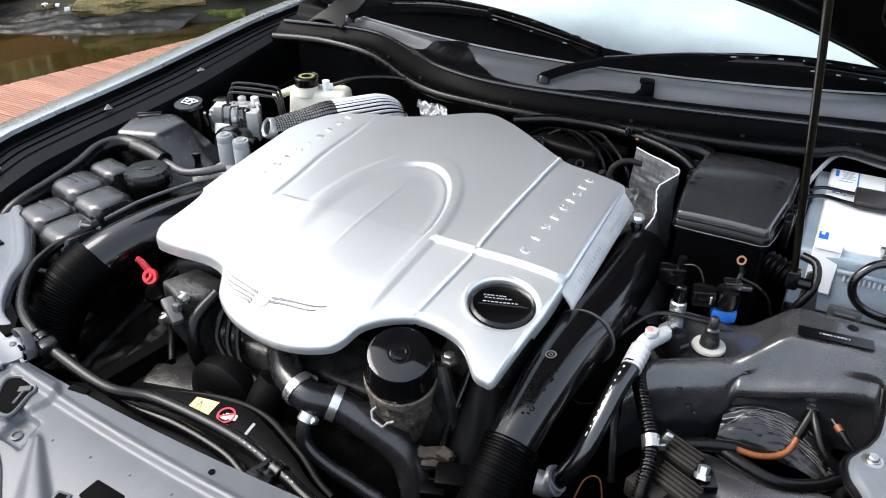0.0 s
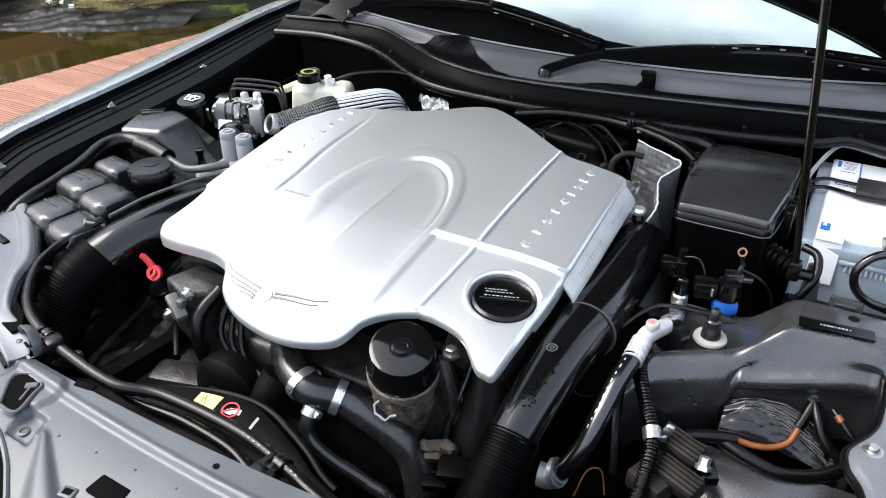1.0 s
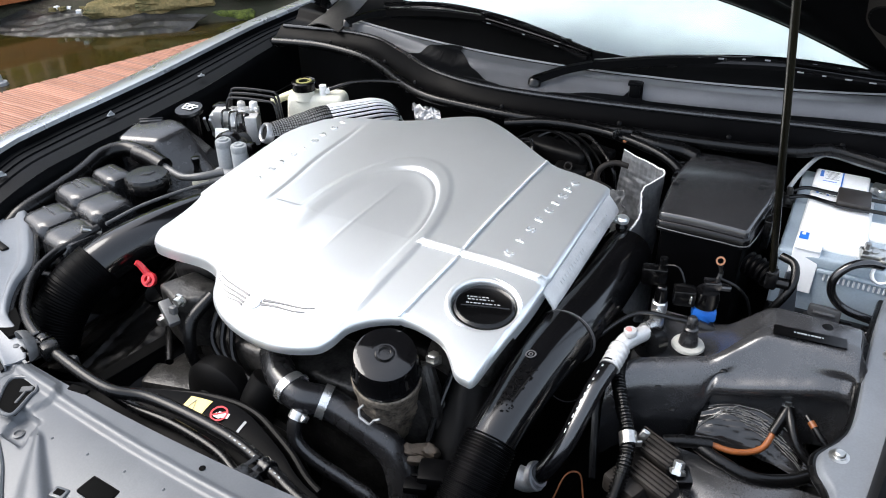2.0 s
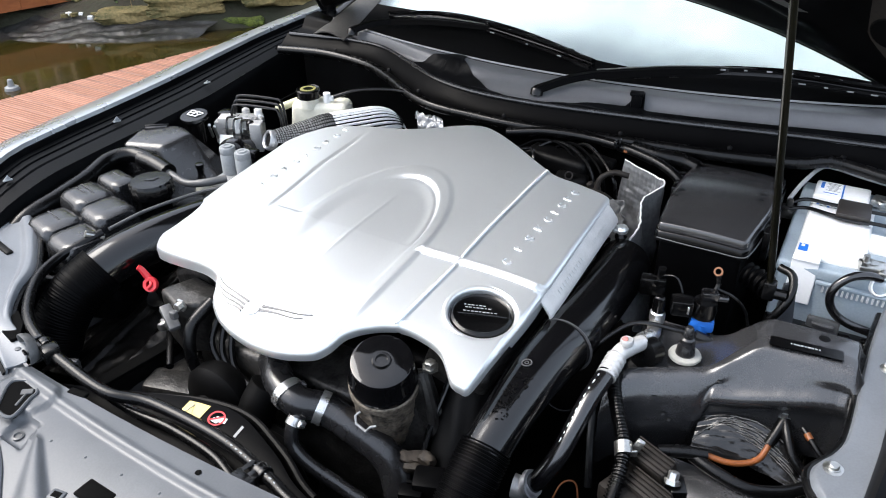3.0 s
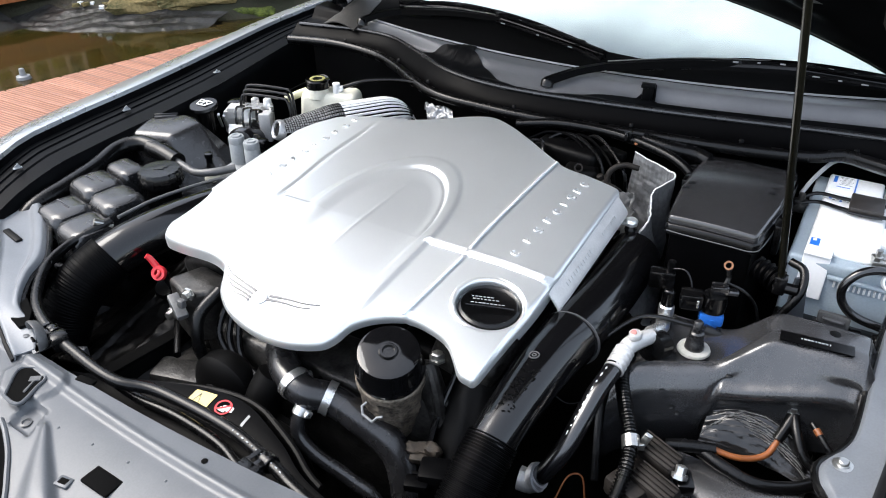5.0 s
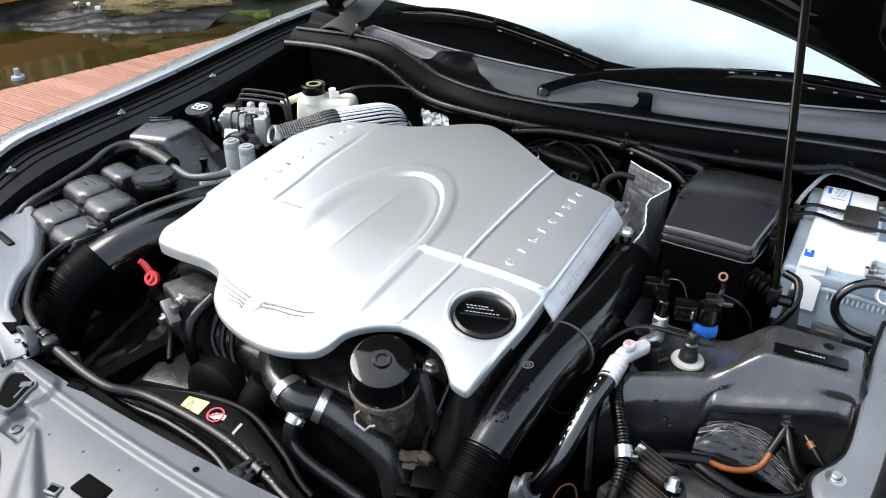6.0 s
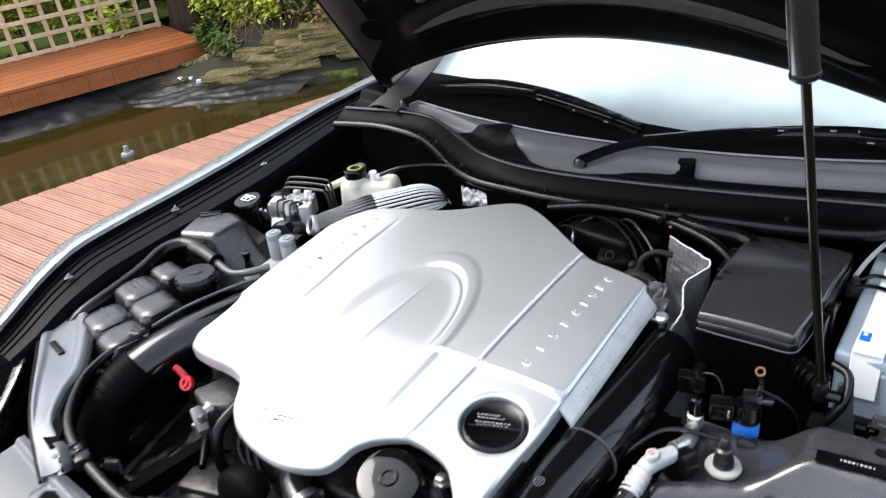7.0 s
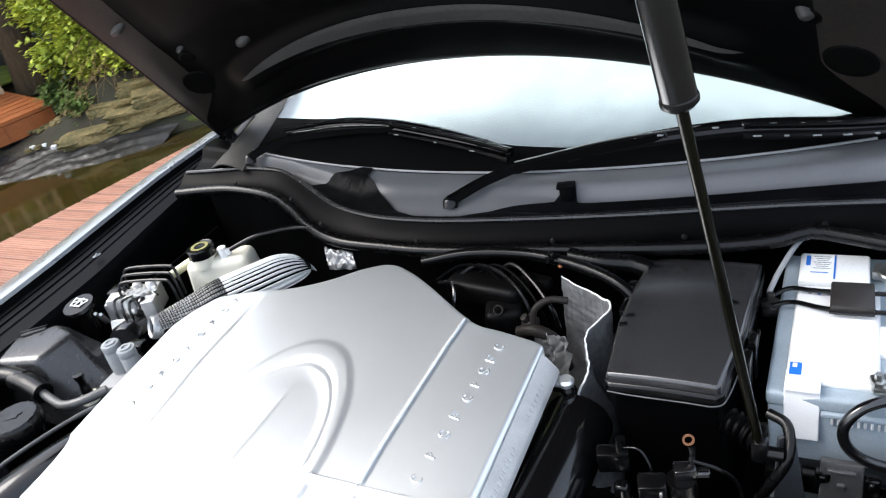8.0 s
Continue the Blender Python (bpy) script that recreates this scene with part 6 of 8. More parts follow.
part("nipple", merge(lathe([(0.001, 0), (0.006, 0), (0.006, 0.03), (0.001, 0.03)], (-0.424, -0.142, 0.776), 12, 60, 0, -30)), STEEL, tank, "bright hose clip")
part("edge_strap", tube([(-0.596, -0.130, 0.752), (-0.584, -0.168, 0.748), (-0.520, -0.208, 0.740), (-0.480, -0.222, 0.732)], 0.0025, 6), STEEL, tank, "thin pale moulding edge")
hose("return_hose", [(-0.614, -0.190, 0.752), (-0.612, -0.150, 0.770), (-0.612, -0.086, 0.778), (-0.624, -0.012, 0.782), (-0.636, 0.050, 0.790), (-0.614, 0.088, 0.793), (-0.56, 0.092, 0.79)], 0.0158, "black rubber hose along the inner wing", RUBBER)
hose("heater_hose", [(-0.575, 0.088, 0.788), (-0.530, 0.084, 0.786), (-0.480, 0.072, 0.782), (-0.440, 0.066, 0.780), (-0.405, 0.080, 0.784), (-0.380, 0.108, 0.786)], [0.007, 0.007, 0.007, 0.007, 0.0075, 0.0075], "thin grey hose curving to the engine", GREYHOSE)
hose("hose_sleeve", [(-0.585, 0.090, 0.789), (-0.545, 0.086, 0.787), (-0.500, 0.077, 0.784)], [0.0175, 0.0185, 0.017], "thick black rubber sleeve joining two hoses", RUBBER)

# ---- relay box beside the tank, washer filler, brake parts ----
relay = thing("relay_box", (-0.56, 0.14, 0.66), "satin dark grey plastic box with sloping sides", "relay box")


def hood_box():
    bm = bmesh.new()
    lo = [(-0.705, 0.080), (-0.535, 0.082), (-0.428, 0.168), (-0.470, 0.262), (-0.690, 0.262)]
    hi = [(-0.655, 0.104), (-0.565, 0.128), (-0.556, 0.200), (-0.610, 0.214), (-0.676, 0.165)]
    a = [bm.verts.new((x, y, 0.690)) for x, y in lo]
    b = [bm.verts.new((x, y, 0.803 + 0.09 * (y - 0.11))) for x, y in hi]
    bm.faces.new(a), bm.faces.new(b)
    for i in range(5):
        j = (i + 1) % 5
        bm.faces.new((a[i], a[j], b[j], b[i]))
    bmesh.ops.recalc_face_normals(bm, faces=bm.faces)
    return bevelled(bm, 0.011, 5, 15)


RLID = part("lid", hood_box(), TANKBLACK, relay, "smooth dark lid", angle=50)
part("handle_recess", turned(merge(box((0, 0, 0), (0.046, 0.009, 0.004), 0.001, 1), box((0, 0.0055, 0.0016), (0.050, 0.003, 0.005), 0.001, 1), box((0.018, -0.014, 0.0006), (0.007, 0.006, 0.002), 0.0008, 1)), pose(-0.640, 0.183, 0.8100, 5, 0, 36)), PLASTIC, RLID, "black latch slot")

washer = thing("washer_filler", (-0.621, 0.272, 0.70), "black washer filler cap with a white symbol", "filler cap")
part("neck", lathe([(0.001, 0), (0.018, 0), (0.018, 0.10), (0.001, 0.10)], (-0.621, 0.272, 0.70), 20), PLASTIC, washer)
WLID = part("lid", lathe([(0.001, 0), (0.029, 0), (0.031, 0.004), (0.029, 0.010), (0.001, 0.011)], (-0.621, 0.272, 0.800), 30, 8, 0, 0), PLASTIC, washer)
sym = merge(*[box((-0.621 + dx, 0.272 + dy, 0.8122 + dy * 0.14), (w, h, 0.0012), 0.0003, 1, rz=r) for dx, dy, w, h, r in
              [(0, -0.008, 0.026, 0.003, 0), (0, 0.010, 0.034, 0.003, 0), (-0.014, 0.001, 0.003, 0.019, 20), (0.014, 0.001, 0.003, 0.019, -20), (0, 0.004, 0.0028, 0.024, 0), (-0.006, 0.003, 0.010, 0.003, 40), (0.007, 0.003, 0.010, 0.003, -40)]])
part("symbol", sym, WHITE, WLID, "white windscreen symbol")

abs_unit = thing("brake_hydraulic_unit", (-0.53, 0.33, 0.62), "metal brake hydraulic block with bent steel pipes", "brake unit")
VBLOCK = part("valve_block", merge(box((-0.566, 0.356, 0.763), (0.086, 0.050, 0.044), 0.003, 2, rz=26), box((-0.590, 0.318, 0.762), (0.030, 0.026, 0.050), 0.003, 2, rz=26)), ALLOY, abs_unit, "bright aluminium block")
part("port_block", merge(box((-0.556, 0.328, 0.787), (0.074, 0.034, 0.026), 0.003, 2, rz=26), box((-0.497, 0.325, 0.765), (0.026, 0.028, 0.064), 0.003, 2, rz=26)), ALLOY, abs_unit, "bright drilled port block")
part("motor_label", turned(lathe([(0.0346, 0.0), (0.0352, 0.0), (0.0352, 0.016), (0.0346, 0.016)], (0, 0, 0), 30), pose(-0.530, 0.318, 0.742, 75, 0, 20)), WHITE, abs_unit, "white label band")
MOTOR = part("motor", lathe([(0.001, 0), (0.032, 0), (0.034, 0.01), (0.034, 0.055), (0.028, 0.065), (0.001, 0.066)], (-0.525, 0.305, 0.735), 26, 75, 0, 20), GLOSS, abs_unit, "black round pump motor")
part("motor_label", box((-0.540, 0.277, 0.765), (0.035, 0.004, 0.022), 0.001, 1, rz=18, rx=-25), WHITE, MOTOR, "white sticker")
part("connector", box((-0.595, 0.340, 0.790), (0.030, 0.035, 0.022), 0.004, 2, rz=18), PLASTIC, abs_unit)
for k in range(5):
    x = -0.565 + 0.017 * k
    o = Vector((0.010 * k, -0.018 * k, -0.003 * k))
    if k < 3:
        part("brake_pipe", tube([Vector(q) + o for q in ((-0.575, 0.350, 0.785), (-0.575, 0.355, 0.822), (-0.565, 0.365, 0.832), (-0.490, 0.385, 0.830), (-0.470, 0.385, 0.822), (-0.455, 0.375, 0.775))], 0.0030, 8, 4), PLASTIC, abs_unit, "bent brake pipe")
    part("union_nut", lathe([(0.001, 0), (0.0055, 0), (0.0055, 0.012), (0.001, 0.012)], (x, 0.325 + 0.005 * k, 0.790), 6), BRIGHT, VBLOCK)
for k, (x, y, z, h) in enumerate([(-0.560, 0.318, 0.775, 0.026), (-0.536, 0.310, 0.772, 0.030), (-0.508, 0.318, 0.775, 0.024), (-0.548, 0.352, 0.790, 0.018), (-0.520, 0.360, 0.790, 0.020)]):
    part("solenoid", merge(lathe([(0.001, 0), (0.009, 0), (0.0095, 0.004), (0.0085, h), (0.004, h + 0.003), (0.001, h + 0.003)], (x, y, z), 14), box((x + 0.010, y - 0.004, z + 0.006), (0.010, 0.008, 0.010), 0.002, 1, rz=18)), (ALLOY, WHITE, GLOSS)[k % 3], abs_unit, "small valve cap on the block")
for k in range(3):
    x = -0.553 + 0.020 * k
    part("brake_pipe", tube([(x, 0.322, 0.800), (x + 0.003, 0.296, 0.806), (x + 0.008, 0.285, 0.785), (x + 0.010, 0.282, 0.740)], 0.0026, 8), GLOSS, abs_unit, "dark pipe bent down the front")
for k, x in enumerate((-0.590, -0.575)):
    part("brake_pipe", tube([(x, 0.285, 0.76), (x + 0.010, 0.270, 0.790), (x + 0.02, 0.262, 0.80)], 0.003, 8), STEEL, abs_unit)

sol = thing("valve_pair", (-0.430, 0.175, 0.70), "two small grey cylindrical valves side by side", "valve")
for x, y in ((-0.455, 0.192), (-0.411, 0.187)):
    part("valve_body", lathe([(0.001, 0), (0.0165, 0), (0.0160, 0.046), (0.0150, 0.048), (0.0158, 0.050), (0.0158, 0.060), (0.0148, 0.062), (0.0100, 0.062), (0.0098, 0.065), (0.0055, 0.065), (0.0050, 0.063), (0.001, 0.063)], (x, y, 0.740), 26), VALVEGREY, sol)
part("valve_foot", box((-0.433, 0.170, 0.735), (0.075, 0.045, 0.02), 0.004, 2, rz=5), GREYPLASTIC, sol)
part("plug", box((-0.405, 0.205, 0.79), (0.03, 0.022, 0.02), 0.003, 2, rz=15), PLASTIC, sol, "black plug")
stopper = thing("bleed_stopper", (-0.462, 0.121, 0.737), "small black rubber stopper on a hose fitting", "stopper")
part("stem", lathe([(0.001, 0), (0.010, 0), (0.008, 0.02), (0.0065, 0.022), (0.0065, 0.036), (0.0085, 0.038), (0.0085, 0.046), (0.001, 0.047)], (-0.462, 0.121, 0.746), 14), PLASTIC, stopper)
part("seat", lathe([(0.001, 0), (0.016, 0), (0.014, 0.012), (0.001, 0.012)], (-0.462, 0.121, 0.737), 16), CREAM, stopper, "cream fitting")

res = thing("brake_fluid_reservoir", (-0.415, 0.43, 0.74), "cream translucent brake fluid reservoir with a black cap", "reservoir")
part("bottle", merge(box((-0.408, 0.444, 0.785), (0.138, 0.068, 0.078), 0.014, 4, rz=20, taper=(0.9, 0.85)), lathe([(0.001, 0), (0.024, 0), (0.022, 0.03), (0.001, 0.03)], (-0.428, 0.424, 0.812), 24)), CREAM, res)
RCAP = part("cap", lathe([(0.001, 0), (0.0262, 0), (0.0268, 0.016), (0.0245, 0.019), (0.022, 0.0175), (0.001, 0.0175)], (-0.428, 0.426, 0.833), 36, lobes=12, lobe=0.015), PLASTIC, res, "black screw cap with yellow writing ring")
part("cap_ring", lathe([(0.011, 0.0), (0.017, 0.0), (0.017, 0.0008), (0.011, 0.0008)], (-0.428, 0.426, 0.8510), 30), mat("olive_print", (0.30, 0.28, 0.10), 0.5), RCAP)
part("filler_spout", merge(lathe([(0.001, 0), (0.008, 0), (0.008, 0.026), (0.001, 0.027)], (-0.388, 0.438, 0.818), 14), box((-0.381, 0.441, 0.832), (0.016, 0.010, 0.012), 0.002, 1, rz=20)), WHITE, res, "white level sensor plug")
part("supply_tube", tube([(-0.448, 0.440, 0.822), (-0.474, 0.420, 0.812), (-0.500, 0.398, 0.800)], 0.0085, 14), mat("yellowed_tube_plastic", (0.62, 0.60, 0.40), 0.4, vary=0.2), res, "yellowish supply tube")
hose("sensor_lead", [(-0.375, 0.445, 0.835), (-0.33, 0.475, 0.848), (-0.27, 0.505, 0.85), (-0.22, 0.515, 0.846), (-0.18, 0.520, 0.832)], 0.0045, "thin black cable behind the engine cover", PLASTIC, "cable")


# ---- heat shields ----
def rear_foil(u, v):
    """Embossed foil over the manifold behind the cover: waffled at one end, ribbed at the other."""
    p = Vector((-0.372, 0.234, 0.812)).lerp(Vector((-0.222, 0.466, 0.800)), u)
    n = Vector((-0.84, 0.55, 0))
    a = math.pi * (0.02 + 0.90 * v)
    r = (0.021 + 0.038 * step(-0.05, 0.40, u)) * math.sqrt(max(0.02, 1 - (max(0.0, u - 0.74) / 0.265) ** 2))
    q = p + n * (r * math.cos(a)) + Vector((0.03, -0.01, 0)) * (1 - v) * step(0.0, 0.4, u)
    q.z = p.z - 0.012 * step(0.0, 0.3, u) + r * math.sin(a) * 0.95
    k = step(0.40, 0.46, u)
    rib = math.sin(v * RIBS + u * 3)
    bulge = 0.0010 * rib * (1 - k) * (0.6 + 0.4 * math.sin(u * 250)) * step(0.0, 0.05, u) + 0.0021 * rib * k * step(1.0, 0.9, u)
    return q + (n * math.cos(a) + Vector((0, 0, math.sin(a)))) * bulge


RIBS = 104.0
shield = thing("manifold_heat_shield", (-0.29, 0.33, 0.76), "bright embossed aluminium heat shield behind the engine cover", "heat shield")
RFOIL = part("foil", sheet(lambda u, v: rear_foil(0.43 + 0.57 * u, v), 90, 220, 0.0012), FOIL, shield, "bright ribbed foil", angle=70)
part("waffled_foil", sheet(lambda u, v: rear_foil(0.43 * u, v), 90, 200, 0.0012), WAFFLE, shield, "dull waffled foil", angle=70)
# Shadow in the valleys between ribs, laid in as thin dark tubes.
for k in range(3, 16):
    line = [rear_foil(0.02 + 0.97 * j / 60, (2 * math.pi * k - math.pi / 2 - 3 * (0.02 + 0.97 * j / 60)) / RIBS) for j in range(61)]
    part("seam", tube(line, [0.0006, 0.0009, 0.0021, 0.0024, 0.0020], 6, 1), DARK, RFOIL, "dark tube for the shadow between two ribs of foil")
# Shadow of creases across the waffled end, also laid in as dark tubes.
for k in range(26):
    u = 0.02 + 0.0160 * k
    part("cross_seam", tube([Vector(rear_foil(u, 0.12 + 0.86 * j / 50)) + Vector((0, 0, 0.0002)) for j in range(51)], 0.0008, 5, 1), DARK, RFOIL, "dark tube for a crease's shadow across the foil")
part("rolled_end", lathe([(0.0140, -0.006), (0.0190, -0.008), (0.0208, 0.0), (0.0195, 0.007), (0.0175, 0.009), (0.0140, 0.006)], (-0.373, 0.231, 0.817), 28, 66, 0, -28), DULLFOIL, shield, "rolled end ring")
part("end_core", lathe([(0.001, -0.006), (0.0150, -0.006), (0.0150, 0.003), (0.001, 0.003)], (-0.373, 0.231, 0.817), 20, 66, 0, -28), DARK, shield)


def crumple(u, v):
    a = math.pi * (0.05 + 0.95 * v)
    r = 0.027 - 0.006 * u + 0.0022 * math.sin(v * 22 + u * 14) + 0.008 * noise.noise((u * 4, v * 5, 3)) + 0.003 * noise.noise((u * 12, v * 14, 3))
    q = Vector((-0.195, 0.492, 0.786)).lerp(Vector((-0.125, 0.480, 0.798)), u) + Vector((-0.6, 0.8, 0)) * (r * math.cos(a))
    q.z += r * math.sin(a)
    return q


part("loose_end", sheet(crumple, 40, 24, 0.001), DULLFOIL, shield, "crumpled foil end", angle=70)


SH = [(0.281, 0.428, 0.838), (0.318, 0.405, 0.838), (0.350, 0.385, 0.838), (0.371, 0.366, 0.838), (0.350, 0.322, 0.829), (0.350, 0.304, 0.818), (0.357, 0.290, 0.800), (0.354, 0.276, 0.785), (0.349, 0.262, 0.768), (0.357, 0.252, 0.752), (0.356, 0.240, 0.730), (0.355, 0.225, 0.70), (0.356, 0.210, 0.66)]


def right_foil(u, v):
    line = spline(SH, 8)
    k = u * (len(line) - 1)
    i = min(int(k), len(line) - 2)
    p = line[i].lerp(line[i + 1], k - i)
    low = Vector((p.x + 0.014 - 0.075 * (1 - step(0.15, 0.5, u)) * 0.3 + 0.03 * step(0.4, 0.6, u), p.y - 0.012 + 0.06 * step(0.35, 0.6, u), 0.60))
    q = p.lerp(low, v)
    w = 0.012 * noise.noise((u * 7, v * 5, 5)) + 0.0025 * noise.noise((u * 22, v * 18, 2)) + 0.0013 * math.sin((u * 2.2 + v) * 70) * math.sin((u * 2.2 - v) * 70) * step(0.5, 0.1, v)
    return q + Vector((-0.6, -0.8, 0.1)) * w * (0.4 + v)


turbo = thing("side_heat_shield", (0.34, 0.34, 0.60), "dull crumpled aluminium heat shield beside the fuse box", "heat shield")
part("foil", sheet(right_foil, 240, 180, 0.0012), DULLFOIL, turbo, angle=70)
part("folded_edge", tube([Vector(right_foil(k / 90, 0.0)) + Vector((0.003 * noise.noise((k * 0.31, 0, 1)), 0.003 * noise.noise((k * 0.27, 3, 1)), 0)) for k in range(91)], [0.0010, 0.0016, 0.0010, 0.0018, 0.0014, 0.0011], 6, 1), FOIL, turbo, "wavy folded edge")

# things behind the cover, half in the dark
loom = thing("engine_loom", (0.16, 0.43, 0.76), "black wiring loom and hoses behind the engine", "cable loom")
part("conduit", tube([(0.04, 0.445, 0.835), (0.12, 0.462, 0.846), (0.22, 0.468, 0.846), (0.31, 0.448, 0.842), (0.37, 0.425, 0.830), (0.41, 0.40, 0.80)], 0.009, 12), RUBBER, loom)
part("coil", merge(box((0.16, 0.42, 0.81), (0.13, 0.05, 0.04), 0.012, 3, rz=-8), box((0.24, 0.43, 0.825), (0.05, 0.02, 0.016), 0.004, 2, rz=-15)), DARK, loom)
part("elbow", tube([(0.235, 0.35, 0.79), (0.262, 0.345, 0.80), (0.29, 0.345, 0.785), (0.305, 0.34, 0.74)], 0.009, 14), BROWN, loom, "dusty rubber elbow")
part("junction", box((0.20, 0.385, 0.785), (0.06, 0.05, 0.05), 0.012, 3, rz=20), DARK, loom)
part("plug", box((0.277, 0.438, 0.848), (0.008, 0.005, 0.005), 0.002, 1, rz=-25), COPPER, loom, "tiny reddish plug")
part("clip", merge(box((0.255, 0.452, 0.853), (0.006, 0.014, 0.014), 0.001, 1), box((0.262, 0.452, 0.858), (0.004, 0.010, 0.010), 0.001, 1)), SATIN, loom)
part("pipe", tube([(0.09, 0.40, 0.83), (0.115, 0.395, 0.835), (0.125, 0.375, 0.82), (0.12, 0.36, 0.79)], 0.0032, 8), GLOSS, loom)

part("hooked_pipe", tube([(0.305, 0.378, 0.832), (0.278, 0.374, 0.834), (0.258, 0.362, 0.820), (0.258, 0.352, 0.785)], 0.0052, 10), BROWN, loom, "dusty hooked pipe")
part("sensor_body", lathe([(0.001, 0), (0.011, 0), (0.013, 0.003), (0.012, 0.014), (0.007, 0.016), (0.006, 0.024), (0.001, 0.025)], (0.252, 0.366, 0.792), 18, 20, -25), BROWN, loom, "dusty round sensor")
part("pipe_clip", lathe([(0.0055, -0.003), (0.0078, -0.003), (0.0078, 0.003), (0.0055, 0.003)], (0.200, 0.366, 0.814), 16, 60, 0, 20), BROWN, loom, "dusty clip ring")
for k in range(4):
    part("wire", tube([(0.075 + 0.03 * k, 0.415 + 0.008 * k, 0.822), (0.110 + 0.03 * k, 0.440, 0.836 + 0.003 * k), (0.160 + 0.028 * k, 0.432 - 0.008 * k, 0.838), (0.205 + 0.025 * k, 0.405 - 0.010 * k, 0.818), (0.225 + 0.02 * k, 0.380, 0.780)], 0.0026 + 0.0008 * (k % 2), 8), (WALL, RUBBER)[k % 2], loom, "thin black wire")


def shield_flap(u, v):
    """A torn lower flap of the shield, bent towards the engine."""
    w = 0.007 * noise.noise((u * 3, v * 3, 8)) + 0.0035 * noise.noise((u * 9, v * 9, 2))
    return 0.258 + 0.058 * u + w, 0.352 - 0.030 * u + 0.6 * w, 0.812 - 0.075 * v - 0.018 * (1 - u) + w


part("torn_flap", sheet(shield_flap, 40, 40, 0.001), DULLFOIL, turbo, "crumpled torn flap of foil", angle=70)

# ---- fuse box ----
fuse = thing("fuse_box", (0.47, 0.34, 0.58), "black plastic fuse box with a flat lid", "fuse box")
LID_Y = (0.229, 0.236, 0.33, 0.45, 0.518)


def lid_x(y, side, grow=0.0):
    """Edges of the lid in plan; grow: a rim standing proud of it."""
    return float(np.interp(y, LID_Y, (0.404, 0.397, 0.390, 0.392, 0.398))) - grow if side < 0 else float(np.interp(y, LID_Y, (0.522, 0.530, 0.543, 0.546, 0.544))) + grow


def lid_skin(grow, lift, y0, y1, roll):
    """A domed skin between the two edges, its rim rolled down by roll."""
    def f(u, v):
        y = y0 - grow + (y1 - y0 + 2 * grow) * v
        a, b = lid_x(y, -1, grow), lid_x(y, 1, grow)
        edge = min(u * (b - a), (1 - u) * (b - a), (v * (y1 - y0)) if y < 0.4 else (1 - v) * (y1 - y0))
        z = 0.8455 - 0.55 * max(0.0, 0.345 - y) ** 2 - 0.95 * max(0.0, y - 0.355) ** 2
        r = 0.006
        drop = r * (1 - math.sqrt(max(0.0, 1 - (1 - min(edge, r) / r) ** 2))) + (roll if edge < 0.0004 else 0.0)
        return a + (b - a) * u, y, z + lift - drop + 0.002 * math.sin(math.pi * u)
    us = [0, 0.004, 0.012, 0.022, 0.034, 0.05] + [0.07 + 0.86 * k / 24 for k in range(25)] + [0.95, 0.966, 0.978, 0.988, 0.996, 1.0]
    vs = [0, 0.002, 0.006, 0.011, 0.017, 0.025] + [0.04 + 0.92 * k / 30 for k in range(31)] + [0.975, 0.983, 0.989, 0.994, 0.998, 1.0]
    nu, nv = len(us) - 1, len(vs) - 1
    return sheet(lambda u, v: f(us[round(u * nu)], vs[round(v * nv)]), nu, nv, 0.003)


FLID = part("lid", lid_skin(0.0, 0.0, 0.232, 0.515, 0.006), LIDGLOSS, fuse, "satin black domed lid", angle=50)
part("lid_step", lid_skin(0.004, -0.0125, 0.232, 0.515, 0.010), PLASTIC, fuse, "stepped rim of the lid", angle=50)
# Highlight on the lid's lower rim, drawn as a thin grey tube.
RIM = [(lid_x(0.236, -1) + 0.002, 0.2275), (0.43, 0.2258), (0.49, 0.2258), (lid_x(0.236, 1) - 0.004, 0.2265)] + [(lid_x(y, 1, 0.0055), y) for y in (0.245, 0.30, 0.36)]
part("rim_line", tube([(x, y, 0.8230 - 0.55 * max(0.0, 0.345 - y) ** 2 - 0.95 * max(0.0, y - 0.355) ** 2) for x, y in RIM], 0.0010, 6, 6), GREYHOSE, fuse, "thin pale line for the highlight on the lid's rim")
part("body", prism([(lid_x(0.236, -1) + 0.004, 0.240), (lid_x(0.236, 1) - 0.004, 0.240), (lid_x(0.33, 1) - 0.006, 0.33), (lid_x(0.5, 1) - 0.006, 0.505), (lid_x(0.5, -1) + 0.006, 0.505), (lid_x(0.33, -1) + 0.006, 0.33)], 0.58, 0.815, 0.006, 2), WALL, fuse)
for x, y in ((0.4035, 0.342), (0.3985, 0.322), (0.524, 0.386), (0.522, 0.366)):
    z = 0.8455 - 0.55 * max(0.0, 0.345 - y) ** 2 - 0.95 * max(0.0, y - 0.355) ** 2
    part("lid_dot", merge(box((x, y, z + 0.0008), (0.010, 0.0055, 0.0024), 0.0008, 2, rz=12), box((x, y - 0.0035, z + 0.0006), (0.012, 0.0016, 0.0012), 0.0, 1, rz=12)), PLASTIC, FLID, "small square moulding on the lid")
part("latch", merge(box((0.550, 0.290, 0.815), (0.012, 0.030, 0.050), 0.003, 2), box((0.553, 0.330, 0.808), (0.010, 0.022, 0.060), 0.003, 2), box((0.556, 0.345, 0.825), (0.006, 0.030, 0.008), 0.002, 1)), PLASTIC, fuse, "black side latch")
part("boot", tube([(0.535, 0.232, 0.790), (0.556, 0.222, 0.788), (0.572, 0.214, 0.785)], 0.0165, 18, rings=110, depth=0.002), WALL, fuse, "ribbed rubber boot")
